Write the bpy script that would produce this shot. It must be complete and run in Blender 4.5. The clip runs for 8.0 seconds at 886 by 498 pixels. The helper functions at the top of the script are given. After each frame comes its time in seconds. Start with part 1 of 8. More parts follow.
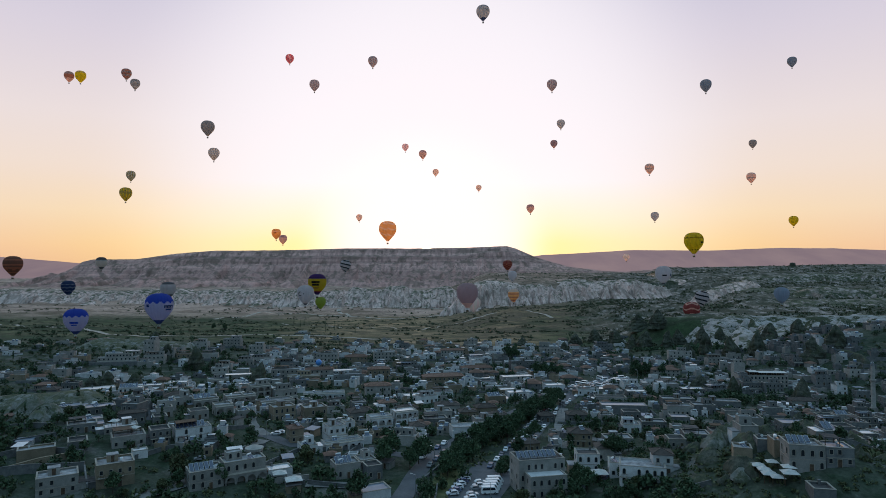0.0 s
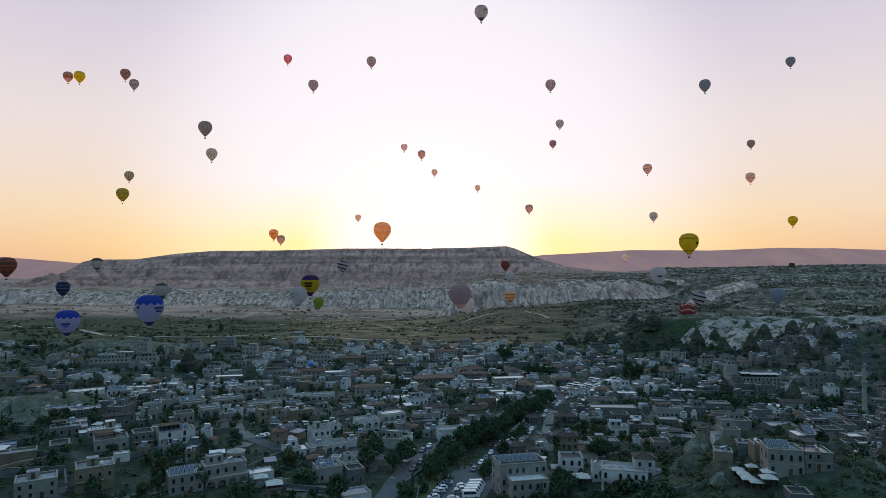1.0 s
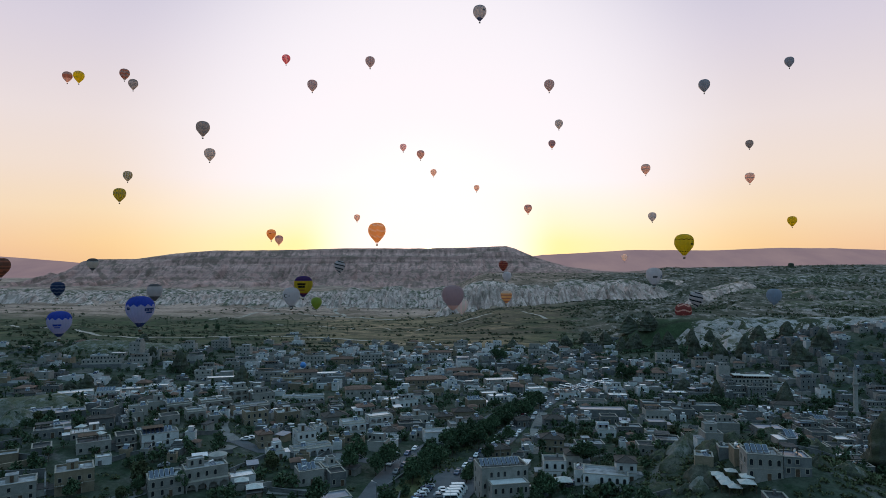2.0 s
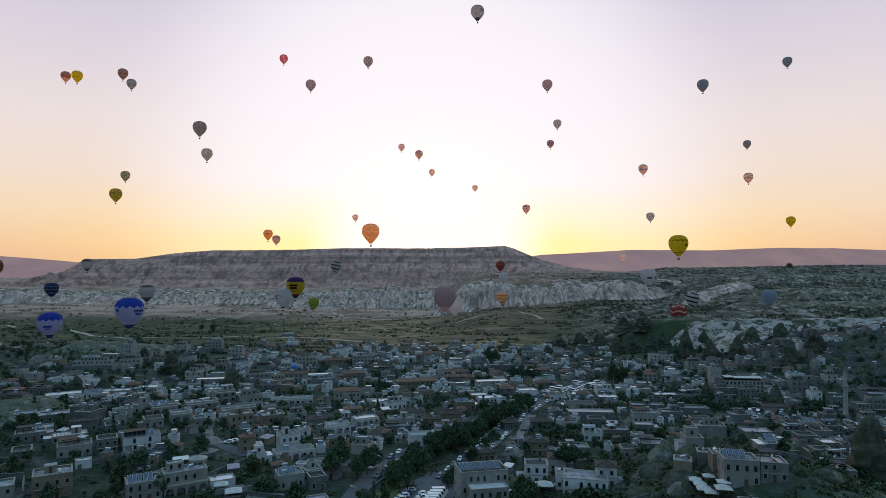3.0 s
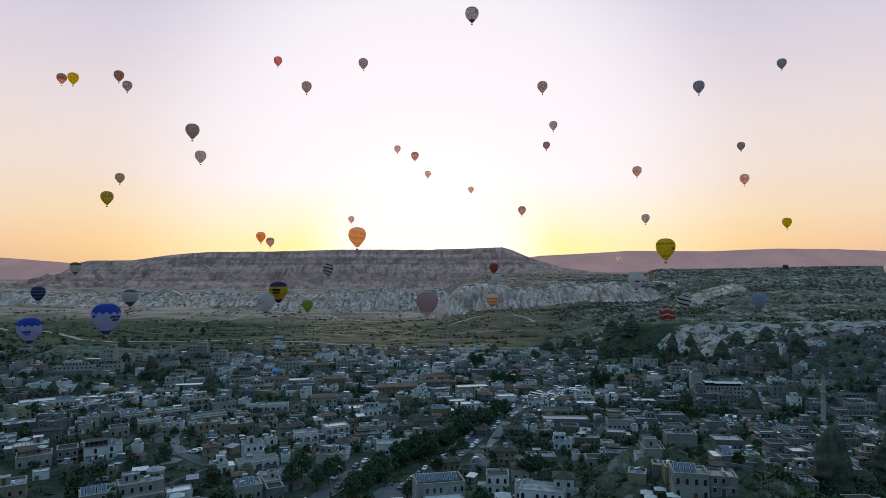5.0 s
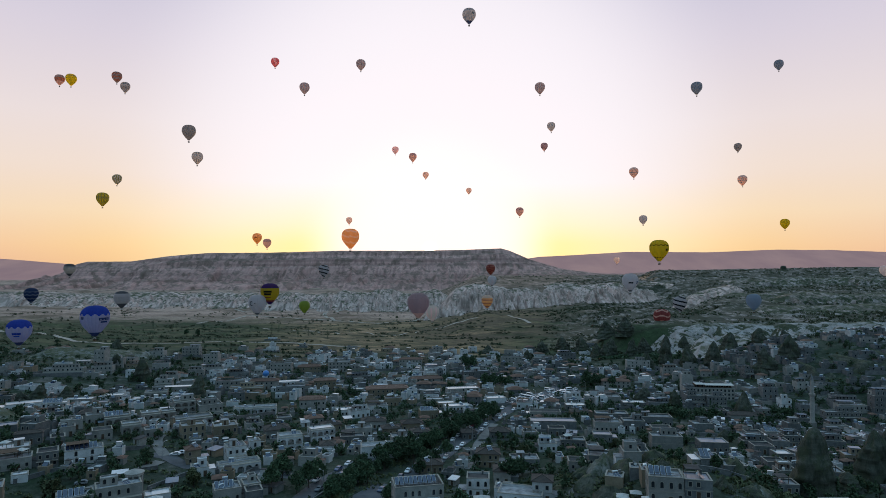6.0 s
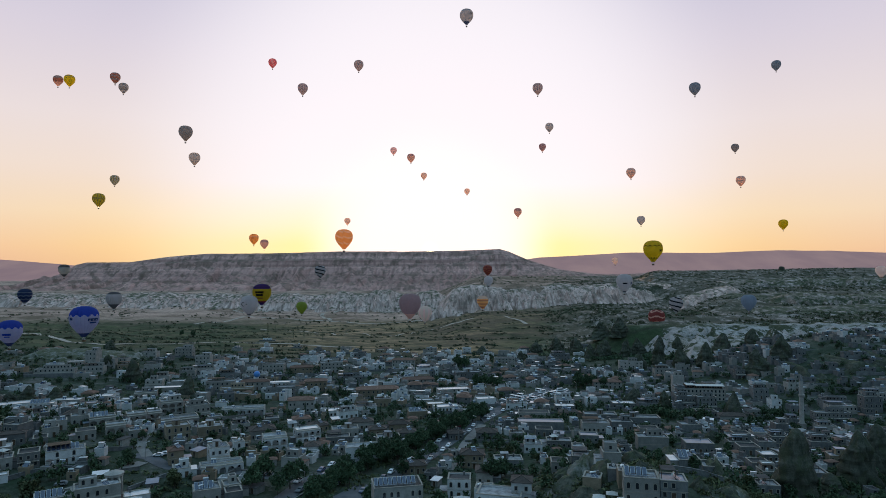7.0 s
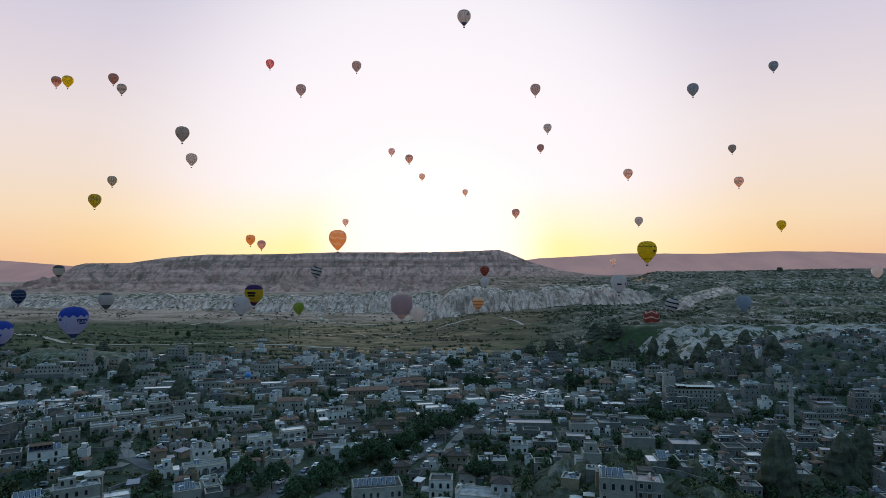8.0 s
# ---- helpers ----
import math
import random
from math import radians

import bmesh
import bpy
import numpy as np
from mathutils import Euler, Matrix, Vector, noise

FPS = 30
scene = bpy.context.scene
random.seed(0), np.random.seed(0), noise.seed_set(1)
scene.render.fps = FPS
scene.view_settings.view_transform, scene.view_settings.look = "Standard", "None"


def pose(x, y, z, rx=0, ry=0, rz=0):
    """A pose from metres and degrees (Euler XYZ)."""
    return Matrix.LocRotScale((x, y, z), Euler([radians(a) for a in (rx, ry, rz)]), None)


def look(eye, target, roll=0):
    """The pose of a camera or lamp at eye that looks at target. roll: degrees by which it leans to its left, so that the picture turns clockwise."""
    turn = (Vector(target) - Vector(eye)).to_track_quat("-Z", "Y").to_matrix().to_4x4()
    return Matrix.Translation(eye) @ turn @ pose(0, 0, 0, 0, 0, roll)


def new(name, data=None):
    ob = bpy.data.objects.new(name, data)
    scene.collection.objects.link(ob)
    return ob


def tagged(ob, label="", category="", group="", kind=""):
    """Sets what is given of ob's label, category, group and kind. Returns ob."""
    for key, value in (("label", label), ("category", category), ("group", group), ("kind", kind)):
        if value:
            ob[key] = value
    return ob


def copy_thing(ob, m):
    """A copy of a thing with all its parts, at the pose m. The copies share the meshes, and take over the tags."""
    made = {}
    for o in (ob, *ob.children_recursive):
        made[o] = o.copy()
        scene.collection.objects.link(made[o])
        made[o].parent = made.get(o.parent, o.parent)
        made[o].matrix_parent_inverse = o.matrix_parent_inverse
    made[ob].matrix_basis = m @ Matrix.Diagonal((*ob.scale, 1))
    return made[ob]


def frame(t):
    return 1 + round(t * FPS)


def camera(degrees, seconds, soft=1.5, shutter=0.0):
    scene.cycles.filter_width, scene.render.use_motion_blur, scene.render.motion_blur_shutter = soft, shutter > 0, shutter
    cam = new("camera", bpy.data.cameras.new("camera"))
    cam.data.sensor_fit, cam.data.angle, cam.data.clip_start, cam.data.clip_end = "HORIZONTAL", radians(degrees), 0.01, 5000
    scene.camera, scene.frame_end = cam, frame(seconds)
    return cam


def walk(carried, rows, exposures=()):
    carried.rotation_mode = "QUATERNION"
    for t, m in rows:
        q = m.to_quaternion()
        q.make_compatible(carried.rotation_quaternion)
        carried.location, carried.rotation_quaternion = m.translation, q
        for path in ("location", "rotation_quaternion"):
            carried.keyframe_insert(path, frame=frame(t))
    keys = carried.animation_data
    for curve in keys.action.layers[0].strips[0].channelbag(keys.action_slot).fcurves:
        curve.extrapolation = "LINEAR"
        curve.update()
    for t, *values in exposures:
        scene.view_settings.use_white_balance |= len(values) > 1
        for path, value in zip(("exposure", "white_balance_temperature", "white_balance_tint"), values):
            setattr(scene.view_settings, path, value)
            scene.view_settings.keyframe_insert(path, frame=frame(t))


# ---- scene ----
cam = camera(72.0, 8.0, soft=0.55)
METRES, EYE, TILT, LEAN, TURN = 56.0, 75.0, 2.0, 0.0, 0.0
ROWS = [
    (0.0, 0, 0, 0, -0.0319, -0.0106, -0),
    (0.5, 0.0585, 0.0055, 0.0099, 0.0081, -0.0153, 0.01),
    (1.0, 0.1169, 0.0111, 0.0197, 0.0488, -0.0253, 0.01),
    (1.5, 0.1753, 0.0168, 0.0293, 0.0988, -0.0353, -0),
    (3.0, 0.3555, 0.0371, 0.0623, 0.1747, -0.0922, -0.05),
    (3.5, 0.4201, 0.0423, 0.0771, 0.1747, -0.0816, -0.04),
    (4.0, 0.4844, 0.0475, 0.0928, 0.2047, -0.0722, -0.03),
    (4.5, 0.5497, 0.0527, 0.1082, 0.21, -0.0628, -0.01),
    (6.0, 0.7408, 0.0668, 0.1273, 0.2153, 0.0641, 0),
    (6.5, 0.8032, 0.0705, 0.1267, 0.2312, 0.1022, 0.01),
    (7.0, 0.8653, 0.0743, 0.1249, 0.2466, 0.135, 0.01),
    (7.5, 0.9246, 0.0777, 0.1235, 0.2612, 0.1938, 0.01),
    (8.0, 0.9844, 0.0815, 0.1218, 0.2606, 0.2166, 0.01),
]
walk(cam, [(t, pose(0, 0, EYE, TILT, LEAN, TURN) @ pose(METRES * x, METRES * y, METRES * z, 90 + pitch, roll, yaw)) for t, x, y, z, yaw, pitch, roll in ROWS])

# ---- world and sun: the sun stands on the rim of the mesa ----
SUN_AZ, SUN_EL = -1.45, 2.05
SUN_DIR = Vector((math.sin(radians(SUN_AZ)) * math.cos(radians(SUN_EL)), math.cos(radians(SUN_AZ)) * math.cos(radians(SUN_EL)), math.sin(radians(SUN_EL))))
world = bpy.data.worlds.new("sunrise_sky")
scene.world = world
world.use_nodes = True
wt = world.node_tree
wt.nodes.clear()


def wn(kind, **props):
    n = wt.nodes.new(kind)
    for key, value in props.items():
        setattr(n, key, value)
    return n


def wmath(op, a, b=None, clamp=False):
    n = wn("ShaderNodeMath", operation=op, use_clamp=clamp)
    for i, v in enumerate((a, b)):
        if v is None:
            continue
        if isinstance(v, (int, float)):
            n.inputs[i].default_value = v
        else:
            wt.links.new(v, n.inputs[i])
    return n.outputs[0]


def wmix(kind, fac, a, b):
    n = wn("ShaderNodeMix", data_type="RGBA", blend_type=kind)
    for sock, v in ((n.inputs[0], fac), (n.inputs[6], a), (n.inputs[7], b)):
        if isinstance(v, (int, float)):
            sock.default_value = v
        elif isinstance(v, tuple):
            sock.default_value = (*v, 1)
        else:
            wt.links.new(v, sock)
    return n.outputs[2]


def wramp(fac, stops):
    n = wn("ShaderNodeValToRGB")
    els = n.color_ramp.elements
    while len(els) < len(stops):
        els.new(0.5)
    for e, (p, c) in zip(els, stops):
        e.position, e.color = p, (*c, 1)
    wt.links.new(fac, n.inputs[0])
    return n.outputs[0]


tc = wn("ShaderNodeTexCoord")
norm = wn("ShaderNodeVectorMath", operation="NORMALIZE")
wt.links.new(tc.outputs["Generated"], norm.inputs[0])
sep = wn("ShaderNodeSeparateXYZ")
wt.links.new(norm.outputs[0], sep.inputs[0])
dotn = wn("ShaderNodeVectorMath", operation="DOT_PRODUCT")
wt.links.new(norm.outputs[0], dotn.inputs[0])
dotn.inputs[1].default_value = SUN_DIR
toward = wmath("MAXIMUM", dotn.outputs["Value"], 0.0)
up = wmath("MAXIMUM", sep.outputs[2], 0.0)
# the sky away from the sun, from the horizon to the zenith
SKY_UP = [(0.0, (0.74, 0.42, 0.32)), (0.035, (0.83, 0.53, 0.37)), (0.085, (0.86, 0.66, 0.50)), (0.15, (0.84, 0.70, 0.62)), (0.22, (0.80, 0.70, 0.70)),
          (0.33, (0.68, 0.62, 0.71)), (0.405, (0.59, 0.56, 0.69)), (0.60, (0.43, 0.60, 0.78)), (1.0, (0.34, 0.63, 0.90))]
SKY_BACK = [(0.0, (0.125, 0.205, 0.29)), (0.3, (0.16, 0.275, 0.39)), (0.7, (0.28, 0.515, 0.735)), (1.0, (0.34, 0.63, 0.90))]
turn_fac = wmath("MULTIPLY_ADD", dotn.outputs["Value"], 0.5)
turn_fac.node.inputs[2].default_value = 0.5
ahead = wramp(turn_fac, [(0.40, (0, 0, 0)), (0.62, (0.35, 0.35, 0.35)), (0.84, (1, 1, 1))])
dome = wmix("MIX", ahead, wramp(up, SKY_BACK), wramp(up, SKY_UP))
# white aureole
lift = wn("ShaderNodeVectorMath", operation="DOT_PRODUCT")
wt.links.new(norm.outputs[0], lift.inputs[0])
lift.inputs[1].default_value = Vector((SUN_DIR.x + 0.006, SUN_DIR.y, SUN_DIR.z + 0.115)).normalized()
halo = wn("ShaderNodeMapRange", interpolation_type="SMOOTHERSTEP")
wt.links.new(lift.outputs["Value"], halo.inputs[0])
halo.inputs[1].default_value, halo.inputs[2].default_value = math.cos(radians(31)), math.cos(radians(4))
dome = wmix("MIX", halo.outputs[0], dome, (0.935, 0.885, 0.945))
# yellow band along the horizon beside the sun
band = wramp(up, [(0.0, (0.95, 0.95, 0.95)), (0.045, (0.85, 0.85, 0.85)), (0.075, (0.52, 0.52, 0.52)), (0.14, (0, 0, 0))])
near_sun = wmath("POWER", toward, 9.5)
yellow = wmath("MULTIPLY", near_sun, band, True)
dome = wmix("MIX", yellow, dome, (1.0, 0.80, 0.20))
# the overexposed glow round the sun swallows the yellow
core = wn("ShaderNodeMapRange", interpolation_type="SMOOTHERSTEP")
wt.links.new(dotn.outputs["Value"], core.inputs[0])
core.inputs[1].default_value, core.inputs[2].default_value = math.cos(radians(13.0)), math.cos(radians(4.0))
dome = wmix("MIX", core.outputs[0], dome, (0.97, 0.925, 0.965))
disc = wmath("POWER", toward, 60000.0)
dome = wmix("ADD", disc, dome, (8.0, 6.5, 4.0))
nishita = wn("ShaderNodeTexSky", sky_type="NISHITA", sun_disc=False, sun_elevation=radians(SUN_EL), sun_rotation=radians(SUN_AZ))
lit = wmix("ADD", 1.0, dome, wmix("MULTIPLY", 1.0, nishita.outputs[0], (0.015, 0.015, 0.015)))
bg = wn("ShaderNodeBackground")
bg.inputs[1].default_value = 1.0
wt.links.new(lit, bg.inputs[0])
wout = wn("ShaderNodeOutputWorld")
wt.links.new(bg.outputs[0], wout.inputs[0])

sun_data = bpy.data.lights.new("sun", "SUN")
sun_data.energy, sun_data.angle, sun_data.color = 4.5, radians(0.55), (1.0, 0.62, 0.36)
sun = new("sun", sun_data)
sun.matrix_world = look(SUN_DIR * 3000, (0, 0, 0))


# ---- materials ----
class Nodes:
    """Small helper for node materials; all patterns run in world metres."""

    def __init__(self, name, rough=0.9, metal=0.0, spec=0.3):
        self.mat = bpy.data.materials.new(name)
        self.mat.use_nodes = True
        self.t = self.mat.node_tree
        self.bsdf = self.t.nodes["Principled BSDF"]
        self.bsdf.inputs["Roughness"].default_value = rough
        self.bsdf.inputs["Metallic"].default_value = metal
        self.bsdf.inputs["Specular IOR Level"].default_value = spec
        self.pos = self.node("ShaderNodeNewGeometry").outputs["Position"]

    def node(self, kind, **props):
        n = self.t.nodes.new(kind)
        for key, value in props.items():
            setattr(n, key, value)
        return n

    def put(self, sock, v):
        if isinstance(v, (int, float)):
            sock.default_value = v
        elif isinstance(v, tuple):
            sock.default_value = (*v, 1) if len(v) == 3 and sock.type == "RGBA" else v
        else:
            self.t.links.new(v, sock)

    def local(self):
        return self.node("ShaderNodeTexCoord").outputs["Object"]

    def scaled(self, sx, sy, sz, src=None, rot=0.0):
        n = self.node("ShaderNodeMapping")
        n.inputs["Scale"].default_value = (sx, sy, sz)
        n.inputs["Rotation"].default_value = (0, 0, rot)
        self.put(n.inputs[0], src or self.pos)
        return n.outputs[0]

    def noise(self, size, detail=4.0, src=None, rough=0.6):
        n = self.node("ShaderNodeTexNoise")
        n.inputs["Scale"].default_value, n.inputs["Detail"].default_value, n.inputs["Roughness"].default_value = 1.0 / size, detail, rough
        self.put(n.inputs["Vector"], src or self.pos)
        return n.outputs["Fac"]

    def ramp(self, fac, stops):
        n = self.node("ShaderNodeValToRGB")
        els = n.color_ramp.elements
        while len(els) < len(stops):
            els.new(0.5)
        for e, (p, c) in zip(els, stops):
            e.position, e.color = p, (*((c,) * 3 if isinstance(c, (int, float)) else c), 1)
        self.put(n.inputs[0], fac)
        return n.outputs[0]

    def mix(self, fac, a, b, kind="MIX"):
        n = self.node("ShaderNodeMix", data_type="RGBA", blend_type=kind)
        for sock, v in ((n.inputs[0], fac), (n.inputs[6], a), (n.inputs[7], b)):
            self.put(sock, v)
        return n.outputs[2]

    def calc(self, op, a, b=0.0, clamp=False):
        n = self.node("ShaderNodeMath", operation=op, use_clamp=clamp)
        self.put(n.inputs[0], a)
        self.put(n.inputs[1], b)
        return n.outputs[0]

    def axis(self, i, src=None):
        n = self.node("ShaderNodeSeparateXYZ")
        self.put(n.inputs[0], src or self.pos)
        return n.outputs[i]

    def chance(self):
        return self.node("ShaderNodeObjectInfo").outputs["Random"]

    def done(self, color, bump=None, strength=0.4, depth=0.1):
        self.put(self.bsdf.inputs["Base Color"], color)
        if bump is not None:
            b = self.node("ShaderNodeBump")
            b.inputs["Strength"].default_value, b.inputs["Distance"].default_value = strength, depth
            self.put(b.inputs["Height"], bump)
            self.t.links.new(b.outputs[0], self.bsdf.inputs["Normal"])
        return self.mat


def mottled(name, dark, light, size=3.0, grain=0.25, rough=0.9, metal=0.0, spec=0.3, vary=0.0, bump=0.3, depth=0.05):
    """Two scales of variation: stains of the given size and grain; vary: change from object to object."""
    n = Nodes(name, rough, metal, spec)
    c = n.mix(n.ramp(n.noise(size), [(0.32, 0.0), (0.68, 1.0)]), dark, light)
    g = n.noise(grain, 3.0)
    c = n.mix(0.35, c, n.ramp(g, [(0.3, 0.45), (0.7, 1.0)]), "MULTIPLY")
    if vary:
        c = n.mix(1.0, c, n.ramp(n.chance(), [(0.0, 1.0 - vary), (1.0, 1.0)]), "MULTIPLY")
    return n.done(c, g, bump, depth)


def ground_material():
    n = Nodes("dry_earth_and_grass", 0.95, 0, 0.15)
    x, y = n.axis(0), n.axis(1)
    town = n.mix(n.ramp(n.noise(9.0, 7, rough=0.7), [(0.40, 0.0), (0.56, 1.0)]), (0.034, 0.056, 0.031), (0.074, 0.090, 0.064))
    town = n.mix(n.ramp(n.noise(17.0, 6, n.scaled(1, 1, 1, rot=0.7), 0.7), [(0.53, 0.0), (0.62, 1.0)]), town, (0.145, 0.145, 0.128))
    # long strip fields with dark hedges along their borders
    strips = n.scaled(1 / 190.0, 1 / 36.0, 0.0, rot=0.12)
    cells = n.node("ShaderNodeTexVoronoi", distance="CHEBYCHEV")
    n.put(cells.inputs["Vector"], strips)
    edge = n.node("ShaderNodeTexVoronoi", feature="DISTANCE_TO_EDGE")
    n.put(edge.inputs["Vector"], strips)
    for v in (cells, edge):
        v.inputs["Scale"].default_value = 1.0
    strip = n.node("ShaderNodeSeparateColor")
    n.put(strip.inputs[0], cells.outputs["Color"])
    field = n.ramp(strip.outputs[0], [(0.0, (0.038, 0.070, 0.030)), (0.35, (0.065, 0.100, 0.042)), (0.6, (0.105, 0.125, 0.056)), (0.8, (0.19, 0.165, 0.09)), (1.0, (0.075, 0.105, 0.045))])
    field = n.mix(n.ramp(n.noise(26.0, 6), [(0.38, 0.0), (0.62, 0.85)]), field, (0.052, 0.066, 0.033))
    # dry strips in the wedge below the sun, painted lighter and warmer for glare
    dry = n.ramp(strip.outputs[1], [(0.0, (0.19, 0.15, 0.08)), (0.3, (0.46, 0.30, 0.165)), (0.55, (0.27, 0.20, 0.11)), (0.8, (0.56, 0.36, 0.21)), (1.0, (0.22, 0.18, 0.095))])
    dry = n.mix(n.ramp(n.noise(34.0, 7, n.scaled(0.35, 1.2, 1), 0.7), [(0.42, 0.9), (0.56, 0.0)]), dry, (0.095, 0.088, 0.05))
    far = n.mix(n.ramp(n.noise(70.0, 7, n.scaled(0.45, 1.0, 1.0), 0.7), [(0.40, 0.0), (0.58, 1.0)]), (0.24, 0.165, 0.115), (0.60, 0.41, 0.32))
    wob = n.calc("ADD", y, n.calc("MULTIPLY", n.noise(120.0, 3), 160.0))
    stripe = n.calc("ADD", n.calc("DIVIDE", x, y), n.calc("MULTIPLY", n.noise(150.0, 3), 0.2))
    field = n.mix(n.ramp(n.calc("ADD", stripe, 0.5), [(0.30, 0.0), (0.44, 0.9), (0.72, 0.9), (0.82, 0.0)]), field, dry)
    field = n.mix(n.ramp(edge.outputs["Distance"], [(0.0, 0.85), (0.05, 0.0)]), field, (0.045, 0.052, 0.028))
    c = n.mix(n.ramp(n.calc("DIVIDE", wob, 2000.0), [(0.33, 0.0), (0.39, 1.0)]), town, field)
    c = n.mix(n.ramp(n.calc("DIVIDE", wob, 2000.0), [(0.70, 0.0), (0.80, 1.0)]), c, far)
    heath = n.calc("MULTIPLY", n.ramp(n.calc("ADD", stripe, 0.5), [(0.56, 0.0), (0.66, 1.0)]), n.ramp(n.noise(55.0, 7, n.scaled(0.5, 1.0, 1.0), 0.75), [(0.44, 0.0), (0.54, 0.9)]))
    c = n.mix(n.calc("MULTIPLY", heath, n.ramp(n.calc("DIVIDE", y, 2000.0), [(0.36, 0.0), (0.42, 1.0)])), c, (0.14, 0.105, 0.066))
    rocky = n.calc("MULTIPLY", n.ramp(n.calc("DIVIDE", x, y), [(0.20, 0.0), (0.30, 1.0)]), n.ramp(n.calc("DIVIDE", y, 2000.0), [(0.345, 0.0), (0.37, 1.0)]))
    slope = n.mix(n.ramp(n.noise(15.0, 8, n.scaled(1.0, 0.45, 1.0), 0.8), [(0.50, 0.0), (0.57, 1.0)]), (0.10, 0.098, 0.07), (0.40, 0.345, 0.31))
    slope = n.mix(n.ramp(n.noise(38.0, 7, n.scaled(1.0, 0.5, 1.0), 0.7), [(0.42, 1.0), (0.50, 0.0)]), slope, (0.058, 0.066, 0.04))
    c = n.mix(rocky, c, slope)
    g = n.noise(1.1, 4.0)
    c = n.mix(0.6, c, n.ramp(g, [(0.3, 0.35), (0.7, 1.0)]), "MULTIPLY")
    c = n.mix(0.55, c, n.ramp(n.noise(7.5, 6.0, n.scaled(0.6, 1.0, 1.0), 0.75), [(0.36, 0.35), (0.6, 1.15)]), "MULTIPLY")
    return n.done(c, n.noise(2.2, 5.0), 0.6, 0.5)


def cliff_material(name, pale, dark, band, size, rough=0.95, strata=6.0, lo=0.80, green=1.0, runs=0.85, lean=(1.0, 0.12, 0.10), patch=0.0, blot=0.45):
    """Eroded tuff: level strata, scrub blotches on the flat parts, run-off streaks that also paint gully shade."""
    n = Nodes(name, rough, 0, 0.15)
    layers = n.noise(strata, 3.0, n.scaled(0.004, 0.004, 1.0))
    c = n.mix(n.ramp(layers, [(0.36, 0.0), (0.62, 1.0)]), band, pale)
    streak = n.noise(size, 4.0, n.scaled(*lean))
    c = n.mix(n.ramp(streak, [(0.36, runs), (0.56, 0.0)]), c, dark)
    c = n.mix(n.ramp(n.noise(size * 5, 5), [(0.42, blot), (0.6, 0.0)]), c, dark)
    normal = n.node("ShaderNodeNewGeometry").outputs["Normal"]
    flat = n.ramp(n.axis(2, normal), [(lo, 0.0), (lo + 0.13, green)])
    scrub = n.calc("MULTIPLY", flat, n.ramp(n.noise(size * 1.8, 6), [(0.44, 0.0), (0.56, 1.0)]))
    c = n.mix(scrub, c, (0.105, 0.11, 0.065))
    if patch:
        c = n.mix(n.ramp(n.noise(size * 3.2, 7, rough=0.7), [(0.51, 0.0), (0.55, patch)]), c, (0.06, 0.07, 0.04))
    c = n.mix(0.4, c, n.ramp(n.noise(size * 0.25, 3), [(0.3, 0.5), (0.7, 1.0)]), "MULTIPLY")
    return n.done(c, n.calc("ADD", streak, n.noise(size * 0.3, 4)), 0.7, size * 0.25)


def painted_haze_material():
    """A ridge at the limit of sight; emission paints the morning haze over it."""
    n = Nodes("far_ridge_painted_haze", 1.0, 0, 0.0)
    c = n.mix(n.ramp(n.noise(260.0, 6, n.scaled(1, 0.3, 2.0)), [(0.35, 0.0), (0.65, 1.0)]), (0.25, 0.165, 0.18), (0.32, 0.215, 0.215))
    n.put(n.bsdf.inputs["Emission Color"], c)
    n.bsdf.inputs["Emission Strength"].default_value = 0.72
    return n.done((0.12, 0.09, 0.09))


def leaf_material(name, dark, light):
    n = Nodes(name, 0.75, 0, 0.2)
    isl = n.node("ShaderNodeNewGeometry").outputs["Random Per Island"]
    c = n.mix(isl, dark, light)
    c = n.mix(1.0, c, n.ramp(n.chance(), [(0.0, 0.65), (1.0, 1.0)]), "MULTIPLY")
    return n.done(c)


def glossy(name, color, rough=0.25, metal=0.0, spec=0.5, vary=None):
    n = Nodes(name, rough, metal, spec)
    g = n.noise(0.8, 3)
    c = n.mix(0.25, color, n.ramp(g, [(0.3, 0.55), (0.7, 1.0)]), "MULTIPLY")
    if vary:
        c = n.mix(1.0, n.ramp(n.chance(), vary), n.ramp(g, [(0.2, 0.85), (0.7, 1.0)]), "MULTIPLY")
    return n.done(c)


M_GROUND = ground_material()
M_MESA = cliff_material("mesa_tuff_rock", (0.80, 0.47, 0.40), (0.30, 0.175, 0.15), (0.46, 0.265, 0.225), 15.0, strata=26.0, lo=0.90, green=0.6, runs=0.75, lean=(1.0, 0.25, 0.16), patch=0.45, blot=0.2)
M_BAD = cliff_material("pale_badland_tuff", (0.88, 0.66, 0.58), (0.22, 0.155, 0.13), (0.72, 0.52, 0.45), 8.0, strata=12.0, lo=0.80, runs=0.8, lean=(1.0, 0.25, 0.12), patch=0.3, blot=0.25)
M_BROKEN = cliff_material("broken_scrubby_tuff", (0.58, 0.47, 0.43), (0.12, 0.105, 0.08), (0.38, 0.31, 0.275), 5.0, strata=7.0, lo=0.70, runs=0.9, lean=(1.0, 0.4, 0.2), patch=1.0, blot=0.7)
M_WHITE = cliff_material("white_tuff_slopes", (0.58, 0.525, 0.50), (0.24, 0.215, 0.195), (0.43, 0.385, 0.36), 5.0, strata=7.0, lo=0.86, runs=0.5, lean=(1.0, 0.3, 0.2), patch=1.0)
